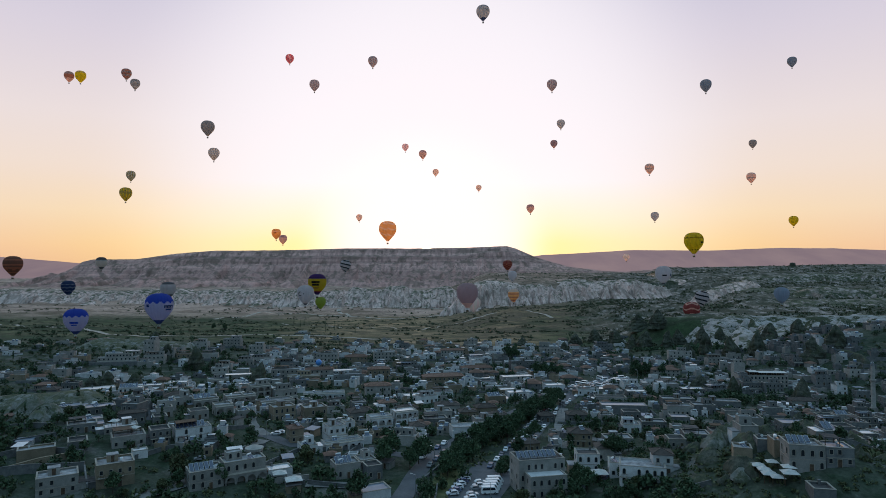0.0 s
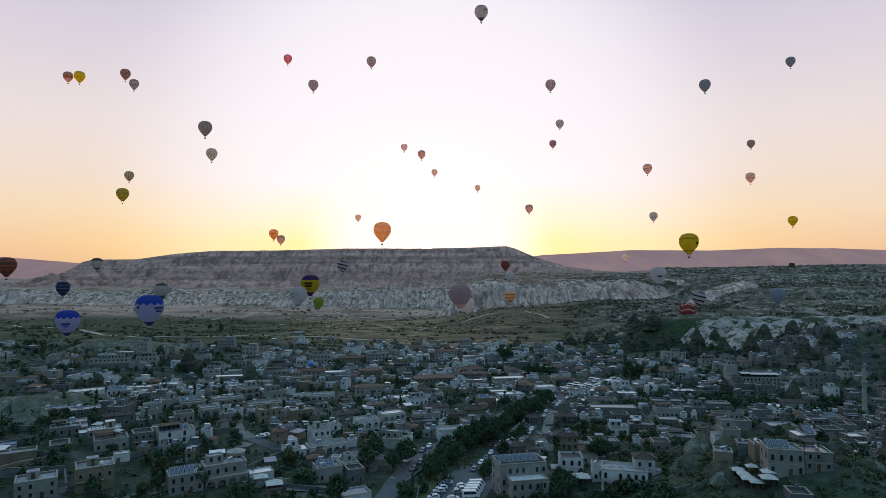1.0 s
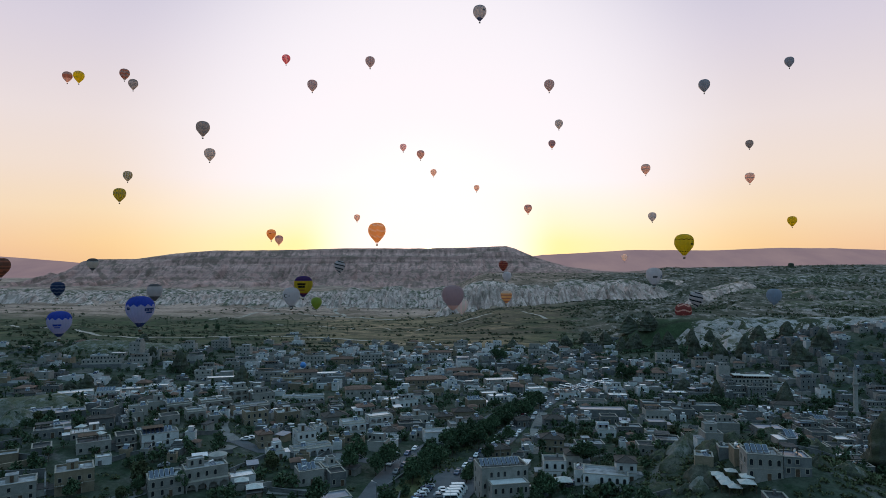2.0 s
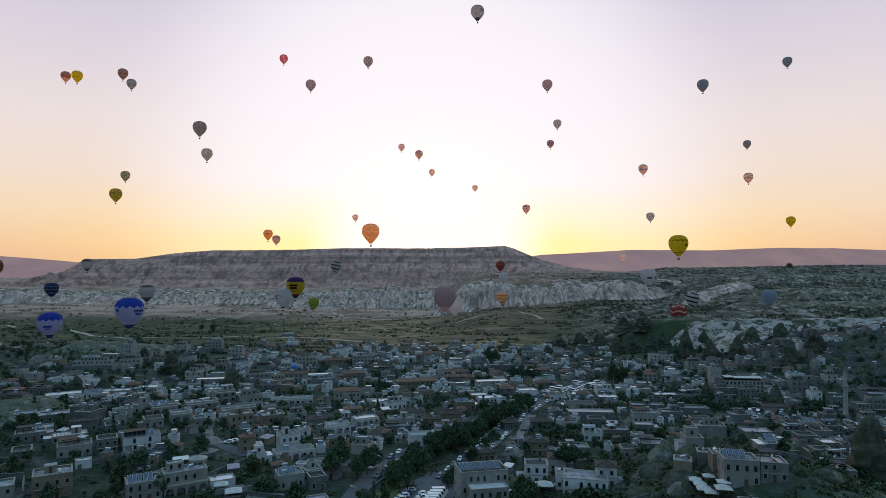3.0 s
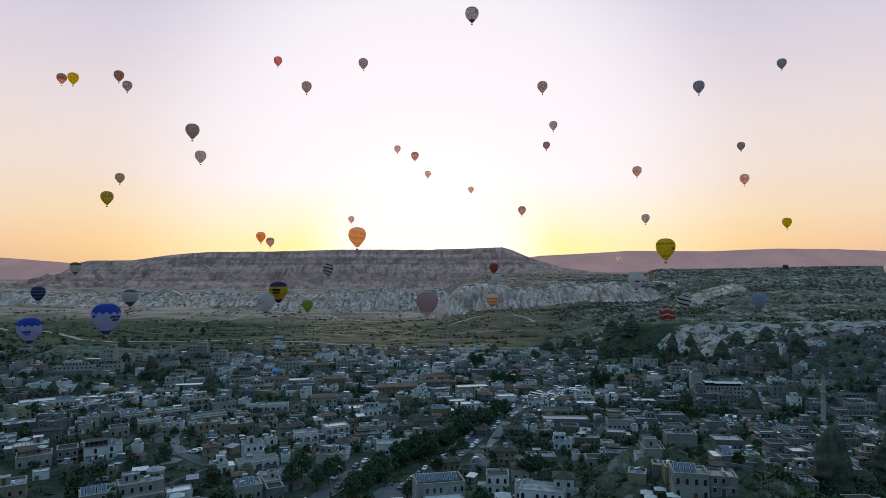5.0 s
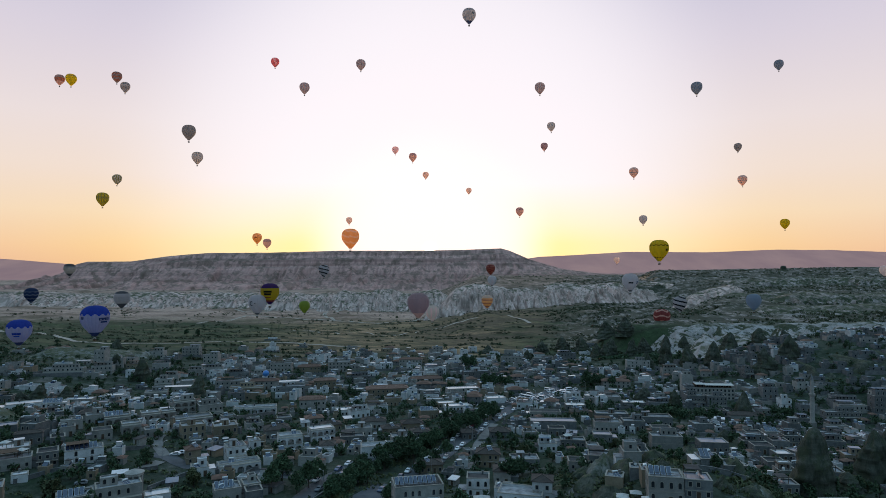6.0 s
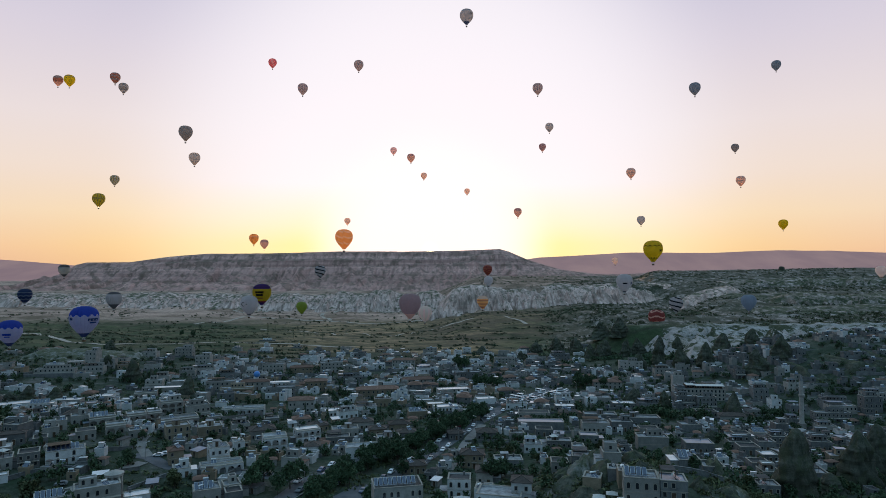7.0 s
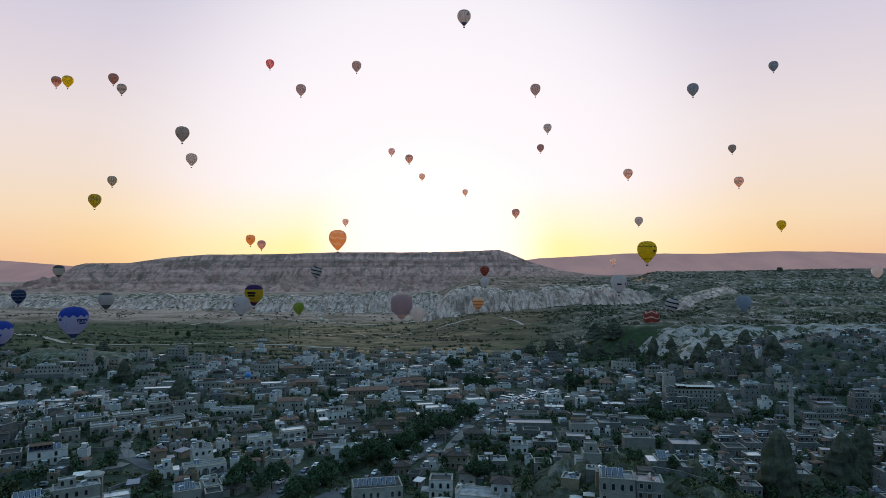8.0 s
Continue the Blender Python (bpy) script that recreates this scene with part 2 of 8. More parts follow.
M_KNOLL = cliff_material("grassy_pale_tuff", (0.29, 0.285, 0.265), (0.085, 0.095, 0.062), (0.185, 0.185, 0.16), 2.6, strata=2.4, lo=0.78, runs=0.9, lean=(1.0, 0.8, 0.25), patch=0.8)
M_CONE = cliff_material("weathered_chimney_tuff", (0.125, 0.125, 0.098), (0.036, 0.043, 0.030), (0.070, 0.073, 0.055), 1.5, strata=1.7, lo=0.80, runs=0.85, lean=(1.0, 1.0, 0.4), patch=0.7)
M_RIDGE = painted_haze_material()
M_STONE = mottled("yellow_tuff_masonry", (0.25, 0.20, 0.135), (0.36, 0.29, 0.205), 2.6, 0.35, vary=0.35)
M_PALE = mottled("pale_limestone_masonry", (0.29, 0.275, 0.25), (0.43, 0.41, 0.375), 2.6, 0.35, vary=0.35)
M_GREY = mottled("grey_rubble_wall", (0.135, 0.138, 0.136), (0.24, 0.24, 0.234), 1.8, 0.3, vary=0.35)
M_PLASTER = mottled("white_lime_plaster", (0.54, 0.535, 0.525), (0.78, 0.775, 0.77), 3.5, 0.4, vary=0.25)
M_ROOF = mottled("grey_concrete_roof", (0.20, 0.20, 0.205), (0.52, 0.52, 0.525), 2.2, 0.3, vary=0.45)
M_TILE = mottled("faded_clay_tiles", (0.17, 0.095, 0.07), (0.29, 0.17, 0.125), 1.4, 0.3, vary=0.4)
M_BROWNTILE = mottled("dark_brown_tiles", (0.065, 0.052, 0.045), (0.12, 0.095, 0.08), 1.4, 0.3, vary=0.3)
M_DARKROOF = mottled("dark_felt_roof", (0.06, 0.055, 0.055), (0.12, 0.11, 0.105), 2.0, 0.3, vary=0.3)
M_BLUEROOF = mottled("blue_grey_sheet_roof", (0.13, 0.18, 0.24), (0.20, 0.26, 0.33), 2.5, 0.3, rough=0.35, spec=0.5, vary=0.2)
M_WHITEROOF = mottled("bright_sheet_roof", (0.62, 0.62, 0.62), (0.80, 0.80, 0.80), 3.0, 0.5, rough=0.28, spec=0.5, vary=0.15)
M_GLASS = glossy("dark_window_glass", (0.02, 0.023, 0.028), 0.12, 0, 0.5)
M_TRIM = mottled("carved_stone_trim", (0.27, 0.245, 0.205), (0.36, 0.33, 0.28), 1.0, 0.2)
M_WOOD = mottled("brown_timber", (0.07, 0.045, 0.03), (0.15, 0.095, 0.06), 0.8, 0.1, vary=0.3)
M_ASPHALT = mottled("worn_asphalt", (0.075, 0.08, 0.088), (0.125, 0.13, 0.138), 5.0, 0.5, rough=0.8)
M_PAVE = mottled("pale_paving", (0.16, 0.155, 0.145), (0.25, 0.24, 0.225), 3.0, 0.4)
M_TRACK = mottled("pale_dirt_track", (0.34, 0.29, 0.235), (0.46, 0.40, 0.33), 9.0, 1.0)
M_GRASS = mottled("dry_lawn", (0.05, 0.07, 0.025), (0.13, 0.13, 0.055), 3.0, 0.3)
M_PANEL = glossy("blue_black_solar_glass", (0.03, 0.045, 0.085), 0.12, 0.0, 0.8)
M_STEEL = glossy("galvanised_steel", (0.55, 0.56, 0.58), 0.35, 0.9)
M_TANK = glossy("white_enamel_tank", (0.75, 0.75, 0.74), 0.35)
M_BARK = mottled("grey_brown_bark", (0.06, 0.045, 0.035), (0.12, 0.09, 0.07), 0.5, 0.08)
M_LEAF = leaf_material("dark_green_leaves", (0.036, 0.070, 0.036), (0.085, 0.130, 0.062))
M_LEAF2 = leaf_material("olive_leaves", (0.055, 0.07, 0.032), (0.12, 0.135, 0.062))
M_SCRUB = leaf_material("grey_green_scrub", (0.058, 0.07, 0.038), (0.13, 0.14, 0.078))
M_CANVAS = mottled("cream_canvas", (0.52, 0.50, 0.46), (0.70, 0.68, 0.64), 1.2, 0.2, vary=0.2)
M_CAR = glossy("car_paint", (0.7, 0.7, 0.7), 0.25, 0.0, 0.5, vary=[(0.0, (0.75, 0.75, 0.75)), (0.62, (0.72, 0.72, 0.73)), (0.70, (0.45, 0.46, 0.48)), (0.84, (0.08, 0.085, 0.09)), (0.95, (0.10, 0.13, 0.22)), (1.0, (0.22, 0.05, 0.04))])
M_VAN = glossy("white_van_paint", (0.78, 0.78, 0.78), 0.25)
M_RUBBER = mottled("black_rubber", (0.02, 0.02, 0.02), (0.035, 0.035, 0.035), 0.5, 0.1)
M_WICKER = mottled("brown_wicker", (0.12, 0.075, 0.04), (0.20, 0.13, 0.075), 0.4, 0.08)
M_BLUE = glossy("bright_blue_vinyl", (0.05, 0.22, 0.55), 0.4)
M_LAMP = glossy("pale_lamp_glass", (0.8, 0.8, 0.76), 0.3)


# ---- shapes ----
LATTICE = np.random.RandomState(7).rand(256, 256)


def vnoise(x, y, size, seed=0):
    """Smooth value noise in 0..1; x and y may be arrays."""
    x, y = np.asarray(x, float) / size + 37.7 * seed, np.asarray(y, float) / size + 91.3 * seed
    i, j = np.floor(x).astype(int), np.floor(y).astype(int)
    fx, fy = x - i, y - j
    fx, fy = fx * fx * (3 - 2 * fx), fy * fy * (3 - 2 * fy)
    a, b = LATTICE[i % 256, j % 256], LATTICE[(i + 1) % 256, j % 256]
    c, d = LATTICE[i % 256, (j + 1) % 256], LATTICE[(i + 1) % 256, (j + 1) % 256]
    return (a * (1 - fx) + b * fx) * (1 - fy) + (c * (1 - fx) + d * fx) * fy


def fbm(x, y, size, octaves=4, seed=0):
    total, amp, norm_ = 0.0, 1.0, 0.0
    for k in range(octaves):
        total = total + amp * vnoise(x, y, size / 2 ** k, seed + k)
        norm_ += amp
        amp *= 0.5
    return total / norm_


def ridged(x, y, size, octaves=4, seed=0):
    total, amp, norm_ = 0.0, 1.0, 0.0
    for k in range(octaves):
        total = total + amp * (1 - np.abs(2 * vnoise(x, y, size / 2 ** k, seed + k) - 1))
        norm_ += amp
        amp *= 0.5
    return total / norm_


def smooth(a):
    a = np.clip(a, 0, 1)
    return a * a * (3 - 2 * a)


def bump2(x, y, cx, cy, sx, sy):
    return np.exp(-0.5 * (((x - cx) / sx) ** 2 + ((y - cy) / sy) ** 2))


def ground_z(x, y):
    """Height of the land: the town in its hollow, a valley behind it, plateau to the east of the valley."""
    x, y = np.asarray(x, float), np.asarray(y, float)
    z = np.interp(y, [-400, 0, 215, 320, 460, 650, 800, 1200, 1400, 1650, 2000, 2400, 5000], [2, 1, 0.5, -3, -7, -8, -9, -33, -32, -25, -8, 4, 30])
    z = z + 14 * bump2(x, y, -150, 270, 70, 60)
    z = z + 14 * bump2(x, y, -330, 520, 130, 110) + 8 * bump2(x, y, -560, 800, 200, 120)
    z = z + 22 * bump2(x, y, 115, 186, 28, 38)
    z = z - 9 * bump2(x, y, 268, 372, 45, 45)
    z = z + 27 * bump2(x, y, 395, 490, 75, 70) + 12 * smooth((x - 200) / 150) * smooth((y - 380) / 150)
    u = x / np.maximum(y, 150)
    z = z + 27 * smooth((u + 0.02) / 0.14) * smooth((y - 850) / 300) * (1 - smooth((y - 1500) / 100))
    plateau = np.interp(y, [600, 690, 800, 1200, 1600, 1950, 2400, 5000], [8, 20, 24, 38, 58, 80, 84, 84])
    z = z + (plateau - z) * smooth((u - 0.27 - 0.14 * smooth((y - 760) / 150) * (1 - smooth((y - 1200) / 600))) / 0.10) * smooth((y - 664) / 40)
    terrace = np.interp(y, [1470, 1570, 1950, 2300, 5000], [-5, 44, 58, 62, 62])
    z = z + (np.maximum(terrace, z) - z) * smooth((u - 0.0) / 0.08) * smooth((y - 1500) / 70)
    z = z + 12 * smooth((u - 0.36) / 0.36) * smooth((y - 1500) / 400)
    rough_ = smooth((y - 560) / 500)
    z = z + (fbm(x, y, 46, 4, 3) - 0.5) * (2.4 + 9 * rough_) + (fbm(x, y, 11, 3, 9) - 0.5) * (1.0 + 2.5 * rough_)
    return z


def gz(x, y):
    return float(ground_z(x, y))


def mesh_of(name, verts, faces, mats, smooth_=False, index=None):
    me = bpy.data.meshes.new(name)
    me.from_pydata(verts, [], faces)
    for m in (mats if isinstance(mats, (list, tuple)) else [mats]):
        me.materials.append(m)
    if index is not None:
        me.polygons.foreach_set("material_index", index)
    if smooth_:
        me.polygons.foreach_set("use_smooth", [True] * len(me.polygons))
    me.update()
    return me


def grid_mesh(name, X, Y, Z, mat, smooth_=True):
    r, c = X.shape
    v = np.stack([X.ravel(), Y.ravel(), Z.ravel()], 1)
    k = np.arange(r * c).reshape(r, c)
    f = np.stack([k[:-1, :-1].ravel(), k[:-1, 1:].ravel(), k[1:, 1:].ravel(), k[1:, :-1].ravel()], 1)
    me = bpy.data.meshes.new(name)
    me.vertices.add(len(v))
    me.vertices.foreach_set("co", v.ravel())
    me.loops.add(f.size)
    me.loops.foreach_set("vertex_index", f.ravel())
    me.polygons.add(len(f))
    me.polygons.foreach_set("loop_start", np.arange(0, f.size, 4))
    me.materials.append(mat)
    me.update(calc_edges=True)
    if smooth_:
        me.polygons.foreach_set("use_smooth", [True] * len(f))
    me.validate()
    return me


class Shape:
    """Collects boxes, prisms and turned forms into one mesh."""

    def __init__(self):
        self.v, self.f, self.m = [], [], []

    def add(self, verts, faces, mi=0):
        k = len(self.v)
        self.v += [tuple(p) for p in verts]
        self.f += [tuple(k + i for i in f) for f in faces]
        self.m += [mi] * len(faces)
        return self

    def box(self, x0, y0, z0, x1, y1, z1, mi=0, bevel=0.0):
        b = min(bevel, (x1 - x0) / 3, (y1 - y0) / 3)
        if b <= 0:
            p = [(x0, y0), (x1, y0), (x1, y1), (x0, y1)]
        else:
            p = [(x0 + b, y0), (x1 - b, y0), (x1, y0 + b), (x1, y1 - b), (x1 - b, y1), (x0 + b, y1), (x0, y1 - b), (x0, y0 + b)]
        return self.prism(p, z0, z1, mi)

    def prism(self, p, z0, z1, mi=0, shrink=1.0):
        n = len(p)
        cx, cy = sum(a for a, _ in p) / n, sum(b for _, b in p) / n
        top = [(cx + (a - cx) * shrink, cy + (b - cy) * shrink, z1) for a, b in p]
        self.add([(a, b, z0) for a, b in p] + top, [tuple(range(n))[::-1], tuple(range(n, 2 * n))] + [(i, (i + 1) % n, n + (i + 1) % n, n + i) for i in range(n)], mi)
        return self

    def tube(self, p0, p1, r0, r1, n=6, mi=0):
        p0, p1 = Vector(p0), Vector(p1)
        q = (p1 - p0).to_track_quat("Z", "Y")
        ring = [(math.cos(2 * math.pi * i / n), math.sin(2 * math.pi * i / n)) for i in range(n)]
        vs = [p0 + q @ Vector((a * r0, b * r0, 0)) for a, b in ring] + [p1 + q @ Vector((a * r1, b * r1, 0)) for a, b in ring]
        self.add(vs, [tuple(range(n))[::-1], tuple(range(n, 2 * n))] + [(i, (i + 1) % n, n + (i + 1) % n, n + i) for i in range(n)], mi)
        return self

    def turned(self, prof, n=16, mi=0, cx=0, cy=0):
        """A turned form from (radius, z) rows."""
        vs = [(cx + r * math.cos(2 * math.pi * i / n), cy + r * math.sin(2 * math.pi * i / n), z) for r, z in prof for i in range(n)]
        fs = [(k * n + i, k * n + (i + 1) % n, (k + 1) * n + (i + 1) % n, (k + 1) * n + i) for k in range(len(prof) - 1) for i in range(n)]
        fs += [tuple(range(n))[::-1], tuple(range((len(prof) - 1) * n, len(prof) * n))]
        return self.add(vs, fs, mi)

    def mesh(self, name, mats, smooth_=False):
        return mesh_of(name, self.v, self.f, mats, smooth_, self.m)


def thing(name, m, label, category, group="", kind=""):
    ob = new(name)
    ob.empty_display_size = 0.5
    ob.matrix_basis = m
    return tagged(ob, label, category, group, kind)


def part(name, me, parent, m=None, label=""):
    ob = new(name, me)
    ob.parent = parent
    if m is not None:
        ob.matrix_basis = m
    return tagged(ob, label)


def solid(name, me, label, category, m=None, group="", kind=""):
    ob = new(name, me)
    if m is not None:
        ob.matrix_basis = m
    return tagged(ob, label, category, group, kind)


# ---- the land ----
def build_ground():
    rows = np.concatenate([np.linspace(-260, 90, 24), np.geomspace(96, 4950, 330)])
    u = np.linspace(-1.12, 1.12, 310)
    Y = np.repeat(rows[:, None], len(u), 1)
    X = u[None, :] * (np.abs(Y) * 0.92 + 300)
    solid("ground", grid_mesh("ground", X, Y, ground_z(X, Y), M_GROUND), "dry earth, grass and strip fields of a broad valley", "ground", kind="structure")


def build_mesa():
    """The long flat-topped mountain: rim, cliff, gullied talus."""
    xs = np.linspace(-2700, 1250, 720)
    s = np.concatenate([np.linspace(0, 0.62, 80), np.linspace(0.63, 0.9, 60), np.linspace(0.92, 1.6, 14)])
    rim_x = [-2700, -2063, -1898, -1843, -1775, -1700, -1680, -1485, -1276, -1095, -790, -456, -122, 128, 309, 350, 448, 600, 767, 1020, 1250]
    rim_z = [0, 3, 15, 37, 79, 122, 127, 128, 155, 169, 171, 180, 180, 184, 191, 180, 138, 92, 72, 58, 40]
    X = np.repeat(xs[None, :], len(s), 0)
    S = np.repeat(s[:, None], len(xs), 1)
    front = 2420 + 90 * (fbm(X, S * 0, 420, 3, 5) - 0.5)
    back = 3000 + 50 * (fbm(X, S * 0, 260, 3, 8) - 0.5)
    Y = front + (back - front) * S
    rim = np.interp(X, rim_x, rim_z) + 2.0 * (fbm(X, S * 0, 30, 3, 4) - 0.5)
    foot = ground_z(X, front) - 6
    prof = np.interp(S, [0, 0.20, 0.42, 0.56, 0.62, 0.66, 0.70, 0.735, 0.80, 0.835, 0.9, 1.6], [0, 0.08, 0.24, 0.42, 0.54, 0.58, 0.60, 0.76, 0.82, 0.95, 1.0, 0.97])
    Z = foot + (rim - foot) * prof
    # gullied skirts: sharp ribs running down from the foot of the cliff, dying out on the flat
    env = smooth(S / 0.18) * (1 - smooth((S - 0.60) / 0.12))
    wall_env = smooth((S - 0.60) / 0.06) * (1 - smooth((S - 0.80) / 0.08))
    wx = X + 60 * (fbm(X, Y, 170, 3, 3) - 0.5)
    rib = 0.65 * ridged(wx, Y * 0.10, 78, 2, 2) + 0.35 * ridged(wx, Y * 0.22, 34, 2, 4)
    big = ridged(wx, Y * 0.16, 240, 2, 7)
    high = np.clip(rim - foot, 0, 150)
    Z = Z + env * ((rib - 0.62) * high * 0.52 + (big - 0.6) * high * 0.40)
    Y = Y - wall_env * 34 * (ridged(X, X * 0, 64, 3, 6) - 0.55) - env * 60 * (big - 0.6)
    Z = Z + (vnoise(X * 0.06, Z, 9, 5) - 0.5) * 5 * (env + wall_env)
    solid("mesa", grid_mesh("mesa", X, Y, Z, M_MESA), "long flat-topped mesa of pinkish eroded tuff behind the valley", "mountain", kind="structure")


def build_badland(name, label, x0, x1, y_foot, depth, top, spur, mat, seed, wobble=60, bend=0.0, nx=300, ny=60, rel=False, rugged=0.95):
    """A scarp with sharp fluted spurs running down from its rim; top: height of the rim."""
    xs, s = np.linspace(x0, x1, nx), np.linspace(0, 1.35, ny)
    X = np.repeat(xs[None, :], ny, 0)
    S = np.repeat(s[:, None], nx, 1)
    u = (X - x0) / (x1 - x0)
    ends = smooth(u / 0.16) * smooth((1 - u) / 0.16)
    foot_y = y_foot + bend * (u - 0.5) + wobble * (fbm(X, 0 * X, 160, 3, seed) - 0.5)
    Y = foot_y + depth * S
    land = ground_z(X, Y)
    base = ground_z(X, foot_y) - 1.5
    wx = X + 0.5 * spur * (fbm(X, Y, spur * 1.6, 2, seed) - 0.5)
    flute = 0.62 * ridged(wx, Y * 0.22, spur, 2, seed + 1) + 0.38 * ridged(wx, Y * 0.8, spur * 0.55, 3, seed + 3)
    big = fbm(X, Y * 0.2, spur * 3.5, 2, seed + 5)
    climb = (lambda q: 0.35 * smooth(q) + 0.65 * q)(np.clip(S * 1.05 + ((flute - 0.58) * rugged + (big - 0.5) * 0.9) * np.clip(1.1 - S, 0, 1) * smooth(S / 0.12), 0, 1))
    rim = (base + top if rel else top) + (fbm(X, Y * 0.3, 70, 4, seed + 2) - 0.5) * 0.55 * (top if rel else 40)
    Z = base + (rim - base) * climb
    Z = np.where(S < 0.02, land - 3, Z)
    drop = smooth((S - 1.1) / 0.25)
    Z = Z * (1 - drop) + (land - 3) * drop
    Z = Z * ends + (land - 3) * (1 - ends)
    solid(name, grid_mesh(name, X, Y, Z, mat), label, "cliff", kind="structure")


def build_far_ridges():
    for name, x0, x1, y, px, pz, seed in (
        ("far_ridge_east", 500, 4400, 4680, [500, 767, 1100, 1420, 2030, 2600, 3000, 3418, 4400], [152, 192, 211, 230, 228, 249, 245, 231, 214], 3),
        ("far_ridge_west", -4400, -900, 4800, [-4400, -3480, -3200, -2900, -2700, -2200, -900], [205, 181, 160, 134, 122, 112, 100], 8),
    ):
        xs, s = np.linspace(x0, x1, 220), np.linspace(0, 1.15, 26)
        X = np.repeat(xs[None, :], 26, 0)
        S = np.repeat(s[:, None], 220, 1)
        top = np.interp(X, px, pz) + 6 * (fbm(X, 0 * X, 150, 4, seed) - 0.5)
        Y = y - 900 + 900 * S + 120 * (fbm(X, S * 900, 500, 3, seed) - 0.5) * (1 - smooth((S - 0.85) / 0.15))
        Z = 10 + (top - 10) * np.interp(S, [0, 0.3, 0.85, 1.0, 1.15], [0, 0.2, 0.82, 1.0, 0.9]) + 26 * (ridged(X, Y * 0.5, 240, 3, seed) - 0.6) * smooth(S * 3) * (1 - smooth((S - 0.8) / 0.2))
        solid(name, grid_mesh(name, X, Y, Z, M_RIDGE), "distant ridge with mauve morning haze painted on as glow", "mountain", kind="structure")


build_ground()
build_mesa()
build_far_ridges()
build_badland("badland_centre", "pale fluted badland scarp across the valley", 0, 600, 1430, 150, 46, 30, M_BAD, 11, wobble=90, bend=40, nx=460, ny=90, rugged=1.4)
build_badland("badland_near_mesa", "pale fluted badland scarp in front of the mesa", -330, 80, 1620, 190, 22, 22, M_BAD, 12, wobble=120, bend=-60, rugged=1.3)
build_badland("badland_east", "pale fluted badland scarp under the plateau", 540, 860, 1480, 100, 54, 28, M_BAD, 13, wobble=60, bend=-120)
build_badland("badland_west", "low chalky badland band at the foot of the mesa", -860, -230, 1690, 230, 12, 22, M_BAD, 17, wobble=150, bend=-80, nx=420, rugged=1.3)
build_badland("badland_far_west", "low chalky badland band beyond the fields", -1560, -720, 1740, 260, 10, 28, M_BAD, 19, wobble=170, bend=40, nx=420, rugged=1.3)
build_badland("white_cliff", "smooth white tuff slopes above the town", 258, 680, 632, 56, 23, 22, M_WHITE, 23, wobble=44, bend=-20, nx=420, ny=70, rugged=1.6)
build_badland("rock_hill", "brown weathered rock hill with cave houses", 275, 520, 440, 62, 13, 20, M_CONE, 35, wobble=26, nx=220, ny=60, rel=True, rugged=1.6)
build_badland("chalk_bank", "pale eroded bank beside the terraces", -330, -140, 262, 26, 8, 14, M_KNOLL, 29, wobble=14, nx=160, ny=40, rel=True, rugged=1.7)
build_badland("chalk_knoll", "pale eroded knoll among green fields", -330, -215, 505, 50, 7, 14, M_KNOLL, 31, wobble=12, nx=110, ny=50, rel=True, rugged=1.6)
build_badland("east_scarp", "pale fluted scarp on the scrubby slope", 500, 650, 1190, 60, 13, 14, M_BAD, 43, wobble=60, nx=220, ny=50, rel=True, rugged=1.5)
build_badland("east_scarp_low", "pale broken scarp on the scrubby slope", 560, 860, 960, 60, 14, 16, M_BROKEN, 45, wobble=70, nx=240, ny=50, rel=True, rugged=1.7)
build_badland("east_scarp_high", "pale broken scarp near the edge of the plateau", 700, 1200, 1400, 90, 18, 24, M_BROKEN, 49, wobble=90, nx=260, ny=50, rel=True, rugged=1.6)
build_badland("east_outcrop", "broken pale rock outcrop on the scrubby slope", 470, 700, 820, 60, 9, 16, M_BROKEN, 37, wobble=40, nx=160, ny=40, rel=True)
build_badland("east_outcrop_upper", "broken pale rock outcrop on the scrubby slope", 520, 900, 1050, 70, 11, 20, M_BROKEN, 39, wobble=60, nx=180, ny=40, rel=True)


def build_spurs(name, label, places, mat, seed, r=(10, 18), h=(14, 24), stretch=1.7):
    """Pointed spurs of soft tuff standing side by side along a scarp, their feet fanning out, runnels down their flanks."""
    rnd = random.Random(seed)
    n, k = 20, 9
    vs, fs = [], []
    a = 2 * np.pi * np.arange(n) / n
    for x, y in places:
        rr0, hh, turn = rnd.uniform(*r), rnd.uniform(*h), rnd.uniform(-0.35, 0.35)
        z0 = gz(x, y) - 2
        base = len(vs)
        for i in range(k):
            q = i / (k - 1)
            w = 1 + 0.75 * (ridged(np.cos(a) * 2.4 + x, np.sin(a) * 2.4 + y, 1.0, 2, seed % 20) - 0.62) * (1 - 0.5 * q)
            rr = rr0 * w * ((1 - q) ** 0.9 * 0.97 + 0.03)
            px, py = rr * np.cos(a), rr * np.sin(a) * stretch + rr0 * stretch * 0.55 * q
            cx, cy = np.cos(turn), np.sin(turn)
            zz = z0 + hh * q ** 0.92 * (0.9 + 0.2 * vnoise(px, py, 5, 3))
            vs += [(x + u_ * cx - v_ * cy, y + u_ * cy + v_ * cx, z_) for u_, v_, z_ in zip(px, py, zz)]
        for i in range(k - 1):
            for j in range(n):
                fs.append((base + i * n + j, base + i * n + (j + 1) % n, base + (i + 1) * n + (j + 1) % n, base + (i + 1) * n + j))
        fs.append(tuple(base + (k - 1) * n + j for j in range(n)))
    solid(name, mesh_of(name, vs, fs, [mat], False), label, "cliff", kind="structure")


